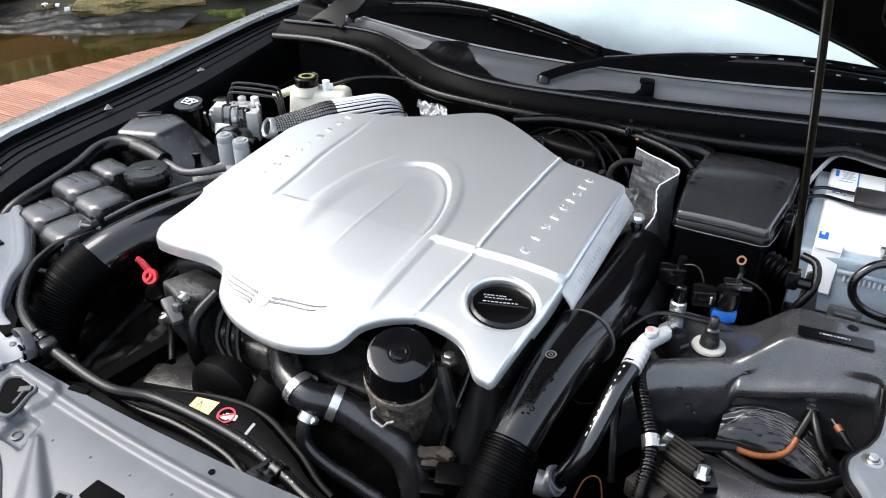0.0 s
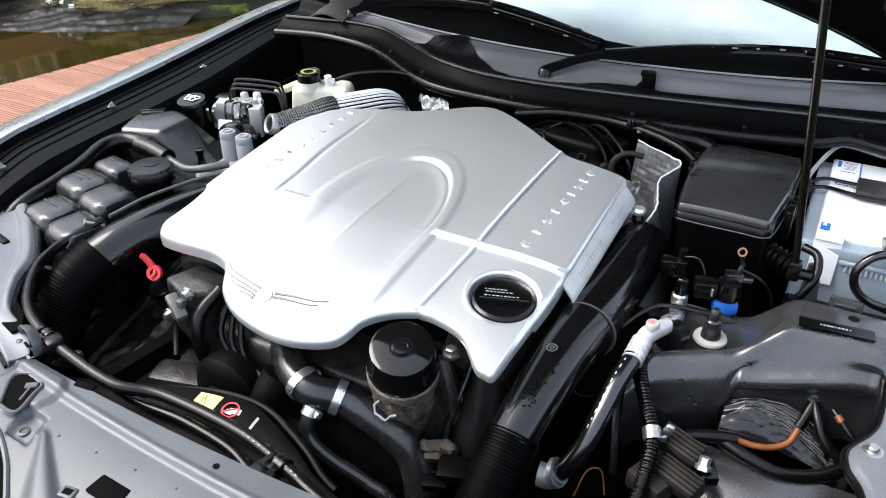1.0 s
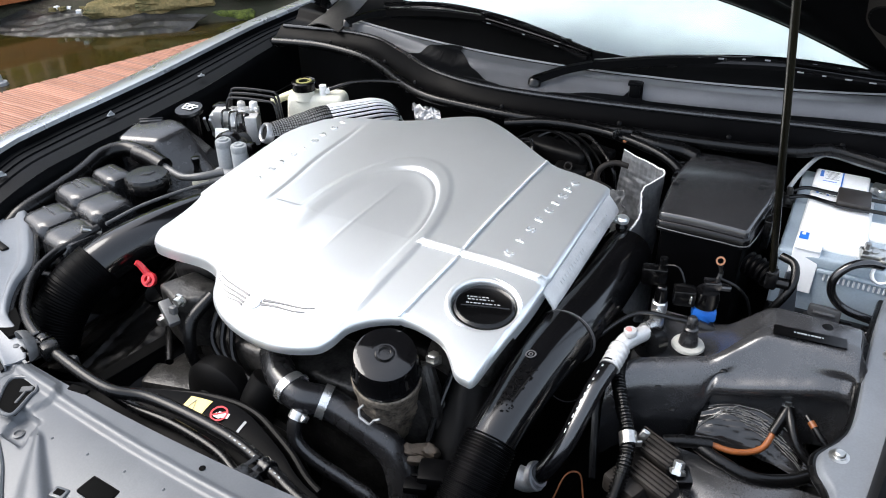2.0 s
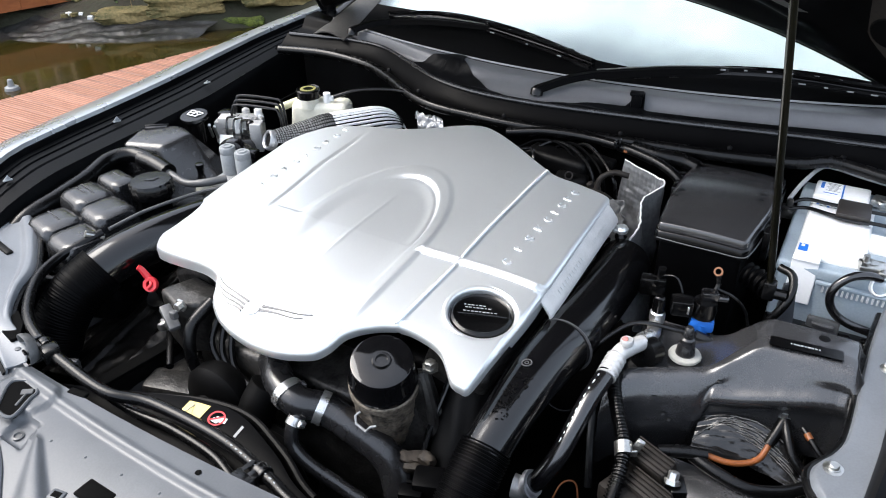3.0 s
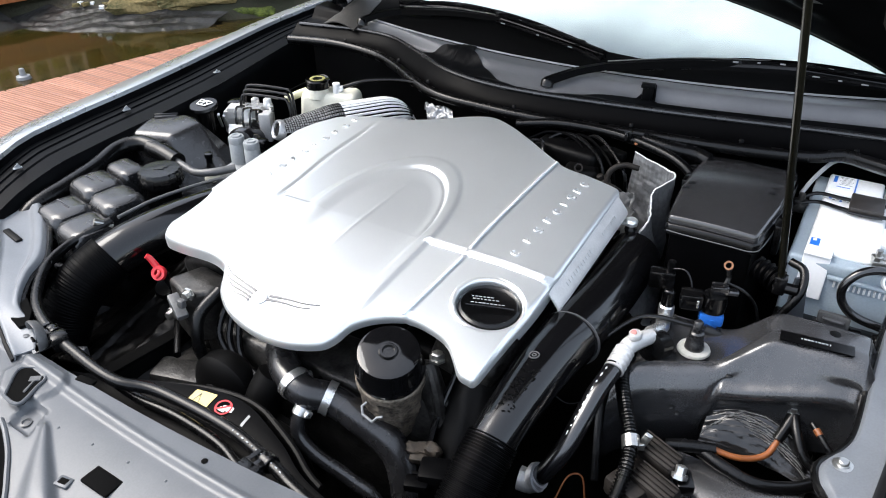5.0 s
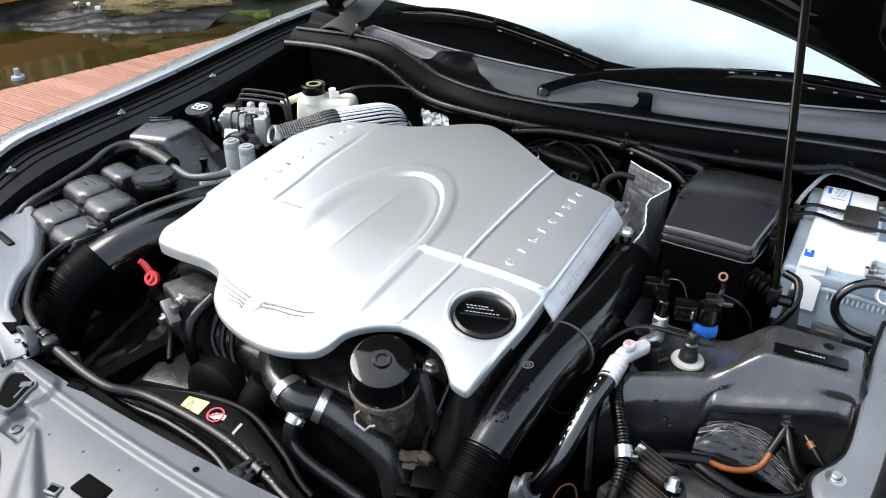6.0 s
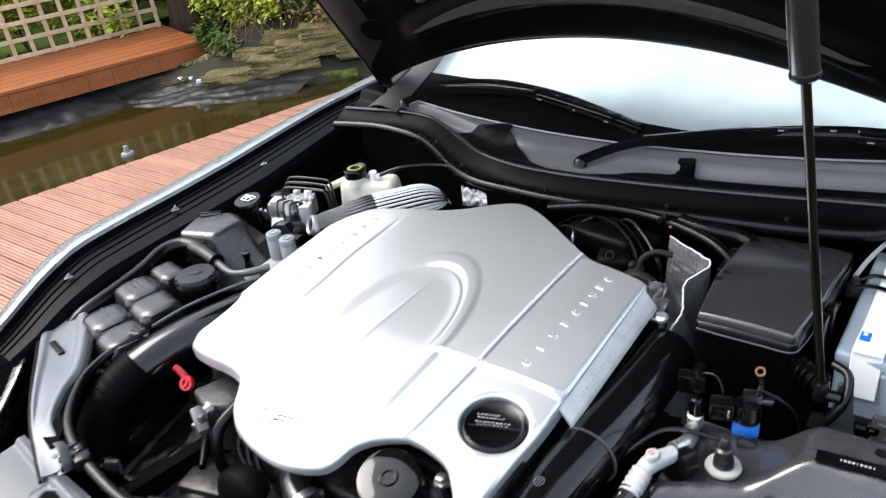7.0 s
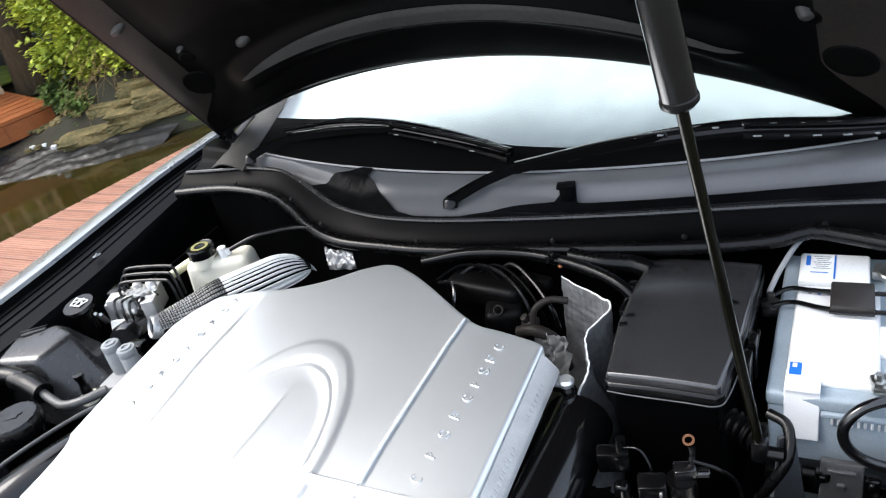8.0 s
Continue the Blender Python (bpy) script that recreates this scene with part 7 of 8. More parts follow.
part("side_tab", box((0.388, 0.372, 0.828), (0.010, 0.034, 0.026), 0.003, 2), PLASTIC, fuse)
part("side_tab", box((0.384, 0.43, 0.824), (0.012, 0.018, 0.020), 0.003, 2), PLASTIC, fuse)
part("cable_outlet", tube([(0.40, 0.47, 0.83), (0.37, 0.475, 0.835), (0.33, 0.47, 0.838), (0.28, 0.475, 0.842)], 0.014, 12), RUBBER, fuse, "thick black cable outlet")

# ---- gas strut ----
SB, SD = Vector((0.575, 0.189, 0.802)), Vector((-0.1130, -0.1328, 0.9841))
strut = thing("gas_strut", SB, "black gas strut holding the bonnet open", "gas strut")
part("rod", tube([SB, SB + SD * 0.46], 0.0052, 14, smooth=False), mat("oiled_dark_rod", (0.009, 0.0085, 0.0045), 0.25, 0.5, vary=0.3), strut, "thin oiled dark rod")
part("cylinder", turned(lathe([(0.001, 0), (0.0115, 0), (0.0145, 0.003), (0.0145, 0.70), (0.010, 0.71), (0.001, 0.712)], (0, 0, 0), 24), Matrix.Translation(SB + SD * 0.425) @ SD.to_track_quat("Z", "Y").to_matrix().to_4x4()), GLOSS, strut, "thick black cylinder")
part("collar", turned(lathe([(0.0120, 0.0), (0.0155, 0.0), (0.0158, 0.004), (0.0150, 0.006), (0.0120, 0.006)], (0, 0, 0), 24), Matrix.Translation(SB + SD * 0.429) @ SD.to_track_quat("Z", "Y").to_matrix().to_4x4()), SATIN, strut, "rolled grey rim of the cylinder")
part("socket", merge(box(SB + Vector((0, 0, -0.004)), (0.018, 0.018, 0.030), 0.004, 2), lathe([(0.001, 0), (0.008, 0), (0.008, 0.02), (0.001, 0.02)], SB + Vector((0.004, 0, -0.008)), 12, 0, 90)), PLASTIC, strut, "black ball socket")
part("ball_stud", lathe([(0.001, 0), (0.004, 0), (0.004, 0.008), (0.006, 0.008), (0.006, 0.012), (0.001, 0.013)], SB + Vector((0.009, 0.0, -0.006)), 10, 0, 90), STEEL, strut)
br = thing("strut_bracket", (0.60, 0.21, 0.66), "grey painted steel bracket carrying the gas strut", "bracket")
part("plate", sheet(lambda u, v: (0.598 + 0.040 * (u - 0.5) * (0.35 + 0.65 * v) + 0.006 * v, 0.203 + 0.012 * u + 0.006 * v, 0.806 - 0.15 * v), 6, 10, 0.004), PANEL, br)
hose("earth_cable", [(0.566, 0.192, 0.70), (0.585, 0.182, 0.75), (0.603, 0.190, 0.79), (0.600, 0.215, 0.812), (0.580, 0.228, 0.815)], 0.0060, "black cable looping round the strut bracket", RUBBER, "cable")


# ---- battery ----
batt = thing("battery", (0.665, 0.43, 0.61), "grey-blue car battery with a white labelled top", "battery")
part("case", box((0.668, 0.430, 0.695), (0.190, 0.292, 0.17), 0.006, 3), BATT, batt, "grey-blue case")
part("top_rim", box((0.669, 0.431, 0.786), (0.196, 0.298, 0.022), 0.006, 3), BATT, batt, "lighter moulded top")
part("top_cover", merge(box((0.640, 0.397, 0.800), (0.098, 0.190, 0.014), 0.006, 3), box((0.634, 0.530, 0.804), (0.086, 0.066, 0.016), 0.004, 3)), WHITE, batt, "white top cover")
BLAB = part("label", box((0.636, 0.388, 0.8074), (0.084, 0.160, 0.0008), 0.0, 1), LABEL, batt, "white printed label")
part("label_flap", merge(box((0.610, 0.2815, 0.768), (0.038, 0.003, 0.072), 0.001, 1, rz=2, rx=-5), box((0.610, 0.298, 0.805), (0.038, 0.036, 0.004), 0.001, 1)), LABEL, batt, "white label flap hanging over the front")
part("blue_mark", box((0.601, 0.316, 0.8084), (0.013, 0.021, 0.0008), 0.0, 1), BLUE, BLAB, "small blue mark")
part("blue_print", box((0.600, 0.321, 0.8090), (0.005, 0.007, 0.0004), 0.0, 1), LABEL, BLAB, "pale print in the blue mark")
DLAB = part("data_label", box((0.615, 0.529, 0.8124), (0.038, 0.056, 0.0008), 0.0, 1), LABEL, batt, "white data label")
for x, y, w, h in ((0.6015, 0.541, 0.0055, 0.024), (0.6345, 0.528, 0.0022, 0.058), (0.616, 0.513, 0.022, 0.0016)):
    part("blue_strip", box((x, y, 0.8130), (w, h, 0.0006), 0.0, 1), BLUE, DLAB, "blue print")
for k in range(7):
    part("print_bar", box((0.619, 0.552 - 0.0048 * k, 0.8130), (0.022 - 0.004 * (k % 3), 0.0012, 0.0005), 0.0), GREYPLASTIC, DLAB)
for k in range(8):
    part("print_bar", box((0.602 + 0.0055 * k, 0.474 - 0.004 * (k % 2), 0.8082), (0.004, 0.0045 - 0.001 * (k % 3), 0.0004), 0.0), INKGREY if k % 3 else BLUE, BLAB)
for k in range(3):
    part("cell_plug", lathe([(0.001, 0), (0.0095, 0), (0.0105, 0.0006), (0.0098, 0.0012), (0.006, 0.0008), (0.001, 0.0008)], (0.656, 0.345 + 0.036 * k, 0.8072), 24), WHITE, batt, "flat round cell plug")
part("side_cover", box((0.712, 0.390, 0.799), (0.076, 0.056, 0.010), 0.003, 2), WHITE, batt, "white side cover")
part("side_well", box((0.712, 0.340, 0.797), (0.070, 0.040, 0.006), 0.003, 2), BATT, batt, "grey-blue terminal well")
part("terminal", merge(lathe([(0.001, 0), (0.010, 0), (0.009, 0.020), (0.001, 0.021)], (0.695, 0.308, 0.794), 16), box((0.697, 0.308, 0.806), (0.038, 0.026, 0.012), 0.004, 2, rz=10), lathe([(0.001, 0), (0.0075, 0), (0.0075, 0.006), (0.0045, 0.007), (0.0045, 0.016), (0.001, 0.016)], (0.686, 0.300, 0.811), 6),
                       box((0.716, 0.304, 0.806), (0.012, 0.034, 0.010), 0.003, 2, rz=-18)), STEEL, batt, "worn metal terminal clamp")
part("terminal_collar", turned(lathe([(0.0115, 0.0), (0.0150, 0.0), (0.0155, 0.004), (0.0140, 0.007), (0.0115, 0.007)], (0, 0, 0), 20), pose(0.712, 0.288, 0.788, 65, 0, 20)), WHITE, batt, "pale ring on the cable end")
part("rear_terminal", merge(lathe([(0.001, 0), (0.010, 0), (0.009, 0.020), (0.001, 0.021)], (0.700, 0.528, 0.796), 16), box((0.700, 0.528, 0.808), (0.04, 0.028, 0.014), 0.004, 2, rz=-10), box((0.692, 0.514, 0.812), (0.010, 0.020, 0.010), 0.002, 1, rz=30)), STEEL, batt, "second metal terminal clamp")
for k in range(15):
    part("case_rib", box((0.642 + 0.0068 * k, 0.2830, 0.764), (0.0032, 0.004, 0.012), 0.001, 1), WHITE, batt)
part("case_ledge", box((0.690, 0.2825, 0.774), (0.12, 0.010, 0.006), 0.002, 2), BATT, batt)
hold = thing("battery_strap", (0.64, 0.45, 0.80), "black rod strap with a square block over the battery", "battery strap")
part("rod", tube([(0.563, 0.462, 0.806), (0.585, 0.470, 0.814), (0.63, 0.465, 0.816), (0.76, 0.472, 0.815)], 0.0032, 8), PLASTIC, hold)
part("rod", tube([(0.563, 0.440, 0.805), (0.59, 0.442, 0.812), (0.64, 0.428, 0.815), (0.76, 0.432, 0.815)], 0.0032, 8), PLASTIC, hold)
BLOCK = part("block", box((0.657, 0.452, 0.818), (0.050, 0.056, 0.012), 0.003, 2, rz=1), mat("taupe_rubber_block", (0.030, 0.026, 0.024), 0.5, vary=0.3, big=60, bump=0.1), hold, "dark brown square block")
part("block_lip", tube([(0.632, 0.4215, 0.8155), (0.656, 0.4205, 0.8155), (0.682, 0.4215, 0.8155)], 0.0022, 8), SATIN, BLOCK, "thin black lip of the block")
part("anchor", merge(lathe([(0.001, 0), (0.013, 0), (0.012, 0.005), (0.006, 0.006), (0.005, 0.018), (0.001, 0.019)], (0.561, 0.452, 0.798), 16), box((0.561, 0.452, 0.790), (0.02, 0.02, 0.014), 0.003, 2)), CAST, hold, "dull metal anchor nut")
hose("vent_pipe", [(0.558, 0.458, 0.812), (0.570, 0.500, 0.826), (0.590, 0.560, 0.834), (0.612, 0.575, 0.833), (0.66, 0.570, 0.828), (0.74, 0.560, 0.822)], 0.0036, "thin grey vent pipe behind the battery", GREYPLASTIC, "pipe")
hose("battery_cable", [(0.712, 0.290, 0.800), (0.690, 0.278, 0.806), (0.668, 0.266, 0.800), (0.654, 0.258, 0.778), (0.660, 0.255, 0.752), (0.685, 0.255, 0.734), (0.74, 0.258, 0.724)], 0.0064, "thick black battery cable curving over the front", GLOSS, "cable")
tray = thing("battery_tray", (0.66, 0.25, 0.60), "dark plastic battery tray with a grey clip", "battery tray")
part("ledge", merge(box((0.668, 0.262, 0.690), (0.19, 0.03, 0.03), 0.004, 2), box((0.668, 0.42, 0.604), (0.20, 0.33, 0.02), 0.004, 2)), PLASTIC, tray)
part("clip", merge(box((0.655, 0.246, 0.706), (0.045, 0.012, 0.056), 0.003, 2, rx=-12), box((0.655, 0.238, 0.706), (0.010, 0.006, 0.010), 0.002, 1), box((0.655, 0.240, 0.728), (0.030, 0.006, 0.004), 0.001, 1)), GREYHOSE, tray, "grey clip tongue")
for k in range(5):
    part("lug", merge(box((0.606 + 0.030 * k + (0.02 if k > 1 else 0), 0.247, 0.704), (0.017, 0.014, 0.030), 0.003, 2), box((0.606 + 0.030 * k + (0.02 if k > 1 else 0), 0.240, 0.712), (0.009, 0.006, 0.010), 0.002, 1)), PLASTIC, tray)

# ---- moulded housing in front of the battery ----
housing = thing("moulded_housing", (0.58, 0.04, 0.55), "satin dark grey moulded plastic housing with a label", "plastic housing")


CREST = curve_y([(0.415, -0.040, 0.722), (0.430, -0.030, 0.738), (0.447, -0.020, 0.745), (0.49, 0.000, 0.748), (0.53, 0.020, 0.751), (0.56, 0.044, 0.770), (0.586, 0.062, 0.787), (0.61, 0.067, 0.791), (0.69, 0.067, 0.791), (0.706, 0.062, 0.782), (0.720, 0.055, 0.760)])


def hump(u, v):
    """One soft skin: a tall flat-topped block at one end, a low shoulder at the other, with a ledge across the front."""
    x = 0.418 + 0.300 * u
    cy, cz = CREST(x)
    tall = step(0.535, 0.590, x)
    ledge = step(0.530, 0.548, x)
    rz = 0.722 + 0.023 * step(0.54, 0.69, x) - 0.03 * step(0.70, 0.72, x)
    ry = 0.015 + 0.035 * (min(max(x, 0.54), 0.69) - 0.54) / 0.15
    low = (1 - tall) * 0.014
    end = 0.03 * step(0.700, 0.718, x) + 0.02 * step(0.430, 0.418, x)
    pts = [(0.150, cz - 0.05 - low), (0.140, cz - 0.010 - low), (0.130, cz - 0.002 - low - end), (cy + 0.030, cz - low - end), (cy + 0.020, cz - 0.0012), (cy + 0.003, cz - 0.0065), (cy - 0.0085, cz - 0.021)]
    free = [(cy - 0.0150, cz - 0.036), (cy - 0.0165, cz - 0.060), (cy - 0.014, cz - 0.085), (cy - 0.006, cz - 0.110), (cy + 0.004, cz - 0.15)]
    shelf = [(ry + 0.009, rz + 0.013), (ry - 0.003, rz + 0.003), (ry - 0.004, rz - 0.009), (ry + 0.006, rz - 0.030), (ry + 0.004, rz - 0.10)]
    pts += [(a[0] + (b[0] - a[0]) * ledge, a[1] + (b[1] - a[1]) * ledge) for a, b in zip(free, shelf)]
    k = v * (len(pts) - 1)
    i = min(int(k), len(pts) - 2)
    t = k - i
    q = [pts[max(i - 1, 0)], pts[i], pts[i + 1], pts[min(i + 2, len(pts) - 1)]]
    y, z = (0.5 * (2 * q[1][n] + (q[2][n] - q[0][n]) * t + (2 * q[0][n] - 5 * q[1][n] + 4 * q[2][n] - q[3][n]) * t * t + (3 * q[1][n] - q[0][n] - 3 * q[2][n] + q[3][n]) * t ** 3) for n in (0, 1))
    soft = 0.0012 * noise.noise((x * 40, y * 40, z * 40))
    return x, y, z + soft


def hump_top(x, y):
    """Height of the skin at a place on it."""
    best = min((hump((x - 0.418) / 0.3, k / 200) for k in range(201)), key=lambda p: abs(p[1] - y) - 0.02 * p[2])
    return best[2]


part("skin", sheet(hump, 150, 120, 0.003), HOUSING, housing, angle=70)
part("lower_body", box((0.555, 0.090, 0.58), (0.22, 0.10, 0.16), 0.02, 3), DARK, housing)
part("lower_front", sheet(lambda u, v: (0.48 + 0.26 * u, -0.030 - 0.17 * v - 0.02 * math.sin(math.pi * u), 0.640 - 0.01 * v - 0.10 * v * v + 0.015 * math.sin(math.pi * u)), 24, 16, 0.004), HOUSING, housing, "rounded black lower front")
HLAB = part("label", box((0.640, 0.084, 0.7915), (0.088, 0.020, 0.0016), 0.0, 1, rz=6), PLASTIC, housing, "black label strip")
for k in range(9):
    part("print_bar", box((0.622 + 0.0042 * k, 0.0830 + 0.0004 * k, 0.7926), (0.0032 if k % 4 else 0.0016, 0.0026, 0.0005), 0.0, 1, rz=6), VALVEGREY, HLAB)
part("screw_hole", lathe([(0.001, 0), (0.006, 0), (0.007, 0.001), (0.001, 0.0015)], (0.658, 0.116, 0.7905), 14), DARK, housing)
for x, y in ((0.480, -0.017), (0.495, -0.016), (0.505, -0.024), (0.552, 0.028)):
    part("dimple", lathe([(0.001, 0.002), (0.003, 0.002), (0.0045, 0.0), (0.001, -0.001)], (x, y, hump_top(x, y)), 12), PLASTIC, housing)
bolt((0.637, 0.047, 0.698), 0.006, 0.012, housing)


def torn_foil(u, v):
    """A bulging film: high arch at one end, sinking away towards the other."""
    x = 0.538 + 0.150 * u
    arch = math.sin(math.pi * min(1.0, 0.08 + u * 1.05)) ** 0.6
    y = 0.018 - 0.040 * v + 0.010 * math.sin(3.5 * u)
    fold = 0.0030 * noise.noise((u * 5 + v, v * 16, 8)) + 0.0016 * noise.noise((u * 9 + 2 * v, v * 34, 3))
    return x, y, 0.664 + 0.034 * arch * math.cos(0.5 * math.pi * v) ** 0.7 - 0.008 * u - 0.010 * v + fold


wrap = thing("torn_wrap", (0.60, -0.01, 0.65), "wrinkled dark plastic wrap torn open over the cables", "wrap")
part("film", sheet(torn_foil, 60, 30, 0.0012), mat("wrinkled_black_film", (0.016, 0.016, 0.017), 0.16, vary=0.4, big=30, fine=120, bump=0.3, depth=0.003), wrap, angle=70)


def torn_strip(u0, u1, v0, v1, width, seed):
    """A pale torn edge lying on the film, of uneven width."""
    def f(u, v):
        a, b = u0 + (u1 - u0) * u, v0 + (v1 - v0) * u ** 0.8
        w = width * math.sin(math.pi * u) ** 0.5 * (0.65 + 0.5 * noise.noise((u * 7, seed, 2)))
        q = Vector(torn_foil(a, b + w * (v - 0.5)))
        return q + Vector((0, -0.001, 0.0022 + 0.0016 * noise.noise((u * 18, v * 5, seed))))
    return sheet(f, 50, 6, 0.0004)


part("torn_edge", torn_strip(0.0, 0.30, 0.75, 0.04, 0.07, 1), PALEFILM, wrap, "pale torn edge of the wrap", angle=70)
part("torn_edge", torn_strip(0.24, 0.86, 0.03, 0.10, 0.06, 4), PALEFILM, wrap, "pale torn edge of the wrap", angle=70)
for k in range(8):
    part("wrinkle", torn_strip(0.10 + 0.045 * k, min(1.0, 0.55 + 0.06 * k), 0.16 + 0.06 * k, 0.20 + 0.075 * k, 0.022 + 0.012 * (k % 3), 10 + k), PALEFILM, wrap, "thin pale strip along the film", angle=70)
ring = thing("orange_cable", (0.58, -0.02, 0.65), "brown-orange sheathed cable with black ends", "cable")
part("sheath", tube([(0.560, -0.040, 0.672), (0.585, -0.035, 0.667), (0.605, -0.024, 0.664), (0.622, -0.010, 0.668), (0.630, 0.012, 0.680)], 0.0042, 10), COPPER, ring)
part("sleeve", tube([(0.505, -0.062, 0.672), (0.53, -0.052, 0.674), (0.562, -0.040, 0.672)], 0.0085, 12), RUBBER, ring, "black sleeve")
part("sleeve", tube([(0.628, 0.008, 0.679), (0.634, 0.026, 0.690), (0.638, 0.040, 0.700)], 0.0075, 12), RUBBER, ring, "black sleeve")
hose("ground_lead", [(0.640, 0.040, 0.702), (0.648, 0.020, 0.692), (0.662, 0.002, 0.676), (0.685, -0.002, 0.660), (0.74, 0.010, 0.630)], [0.006, 0.0065, 0.0065, 0.007, 0.007], "black cable lead with a bolted eye", RUBBER, "cable")
hose("loop_cable", [(0.545, -0.046, 0.668), (0.580, -0.056, 0.664), (0.620, -0.058, 0.658), (0.660, -0.040, 0.656), (0.695, -0.010, 0.658), (0.73, 0.01, 0.650)], 0.0085, "thick black cable below the wrap", RUBBER, "cable")
tag = hose("orange_tag", [(0.668, 0.030, 0.700), (0.674, 0.024, 0.697)], 0.0045, "short orange cable marker on a black lead", COPPER, "cable marker")
part("lead", tube([(0.662, 0.036, 0.702), (0.672, 0.026, 0.698), (0.690, 0.012, 0.688), (0.72, 0.006, 0.672), (0.75, 0.012, 0.66)], 0.0040, 10), RUBBER, tag, "black lead")

# ---- rubber mount, sensors and lines ----
mount = thing("rubber_mount", (0.497, 0.062, 0.70), "black rubber mount on a pale washer", "mount")
part("washer", lathe([(0.001, 0), (0.0212, 0), (0.0226, 0.002), (0.0216, 0.005), (0.010, 0.007), (0.001, 0.007)], (0.497, 0.062, 0.737), 32), mat("dusty_pale_rubber", (0.42, 0.42, 0.39), 0.6, vary=0.3), mount, "pale grey washer")
part("cone", lathe([(0.001, 0), (0.0135, 0), (0.0120, 0.012), (0.0095, 0.016), (0.0100, 0.026), (0.0070, 0.028), (0.0065, 0.042), (0.004, 0.045), (0.001, 0.045)], (0.497, 0.062, 0.743), 24), WORN, mount)
sensor = thing("blue_sensor", (0.498, 0.142, 0.72), "black pressure sensor on a blue connector", "sensor")
part("blue_body", merge(box((0.500, 0.140, 0.745), (0.034, 0.024, 0.020), 0.004, 2, rz=15), lathe([(0.001, 0), (0.013, 0), (0.013, 0.014), (0.001, 0.014)], (0.500, 0.140, 0.733), 18)), BLUE, sensor, "bright blue plastic")
part("black_body", merge(lathe([(0.001, 0), (0.017, 0), (0.018, 0.012), (0.016, 0.026), (0.001, 0.027)], (0.500, 0.142, 0.757), 22), box((0.470, 0.133, 0.770), (0.032, 0.026, 0.026), 0.004, 2, rz=15)), PLASTIC, sensor)
part("cap", merge(box((0.503, 0.148, 0.790), (0.024, 0.018, 0.014), 0.003, 2, rz=20), box((0.520, 0.152, 0.787), (0.018, 0.012, 0.008), 0.002, 1, rz=15)), GLOSS, sensor)
part("clip", box((0.482, 0.122, 0.771), (0.003, 0.003, 0.012), 0.0005, 1), BRIGHT, sensor, "bright clip")
part("base_pipe", tube([(0.497, 0.118, 0.735), (0.515, 0.122, 0.728), (0.53, 0.13, 0.715)], 0.009, 12), SATIN, sensor)
eye = thing("cable_eye", (0.506, 0.163, 0.80), "small copper cable eye", "cable eye")
part("ring", turned(lathe([(0.0042, -0.001), (0.0066, -0.001), (0.0066, 0.001), (0.0042, 0.001)], (0, 0, 0), 18), pose(0.506, 0.163, 0.822, 70, 0, 20)), mat("copper_metal", (0.60, 0.28, 0.16), 0.35, 0.9), eye)
part("stem", tube([(0.508, 0.163, 0.814), (0.510, 0.162, 0.804), (0.509, 0.158, 0.795)], 0.004, 8), PLASTIC, eye)
hose("thin_cable", [(0.510, 0.156, 0.798), (0.535, 0.160, 0.788), (0.552, 0.168, 0.765), (0.562, 0.165, 0.740), (0.575, 0.16, 0.72)], 0.0022, "thin black cable to the strut bracket", PLASTIC, "cable")
tsens = thing("pressure_switch", (0.441, 0.116, 0.72), "bright metal pressure switch with a black plug", "sensor")
part("hex", lathe([(0.001, 0), (0.011, 0), (0.0115, 0.003), (0.0115, 0.017), (0.009, 0.019), (0.001, 0.019)], (0.441, 0.116, 0.742), 8), BRIGHT, tsens)
part("plug", merge(lathe([(0.001, 0), (0.0095, 0), (0.009, 0.022), (0.001, 0.022)], (0.441, 0.117, 0.761), 12), box((0.441, 0.117, 0.780), (0.014, 0.012, 0.012), 0.002, 1)), PLASTIC, tsens)
bk = thing("line_bracket", (0.418, 0.165, 0.72), "small black bracket beside the heat shield", "bracket")
part("plate", merge(box((0.418, 0.165, 0.77), (0.038, 0.020, 0.030), 0.004, 2, rz=15), lathe([(0.001, 0), (0.007, 0), (0.006, 0.018), (0.001, 0.018)], (0.428, 0.168, 0.783), 12)), PLASTIC, bk)
hose("bracket_lead", [(0.428, 0.165, 0.79), (0.45, 0.162, 0.795), (0.463, 0.155, 0.78), (0.466, 0.148, 0.765)], 0.0018, "very thin black lead", PLASTIC, "cable")

ac = thing("air_conditioning_line", (0.42, -0.02, 0.68), "aluminium air-conditioning fitting on a thick black hose", "refrigerant line")
part("block", merge(tube([(0.444, 0.030, 0.764), (0.428, -0.004, 0.768), (0.424, -0.018, 0.766)], [0.0105, 0.0120, 0.0108], 18), lathe([(0.001, 0), (0.009, 0), (0.009, 0.006), (0.0075, 0.008), (0.001, 0.008)], (0.431, -0.004, 0.7805), 14)), ALLOY, ac, "bright aluminium fitting")
part("crimp", tube([(0.424, -0.018, 0.766), (0.421, -0.052, 0.756)], 0.0128, 20, rings=120, depth=0.0011, smooth=False), ALLOY, ac, "crimped silver collar")
ACH = part("hose", tube([(0.421, -0.046, 0.757), (0.414, -0.090, 0.745), (0.409, -0.125, 0.725), (0.402, -0.152, 0.698), (0.388, -0.170, 0.668), (0.375, -0.176, 0.648)], 0.0125, 18), GLOSS, ac, "shiny black hose")
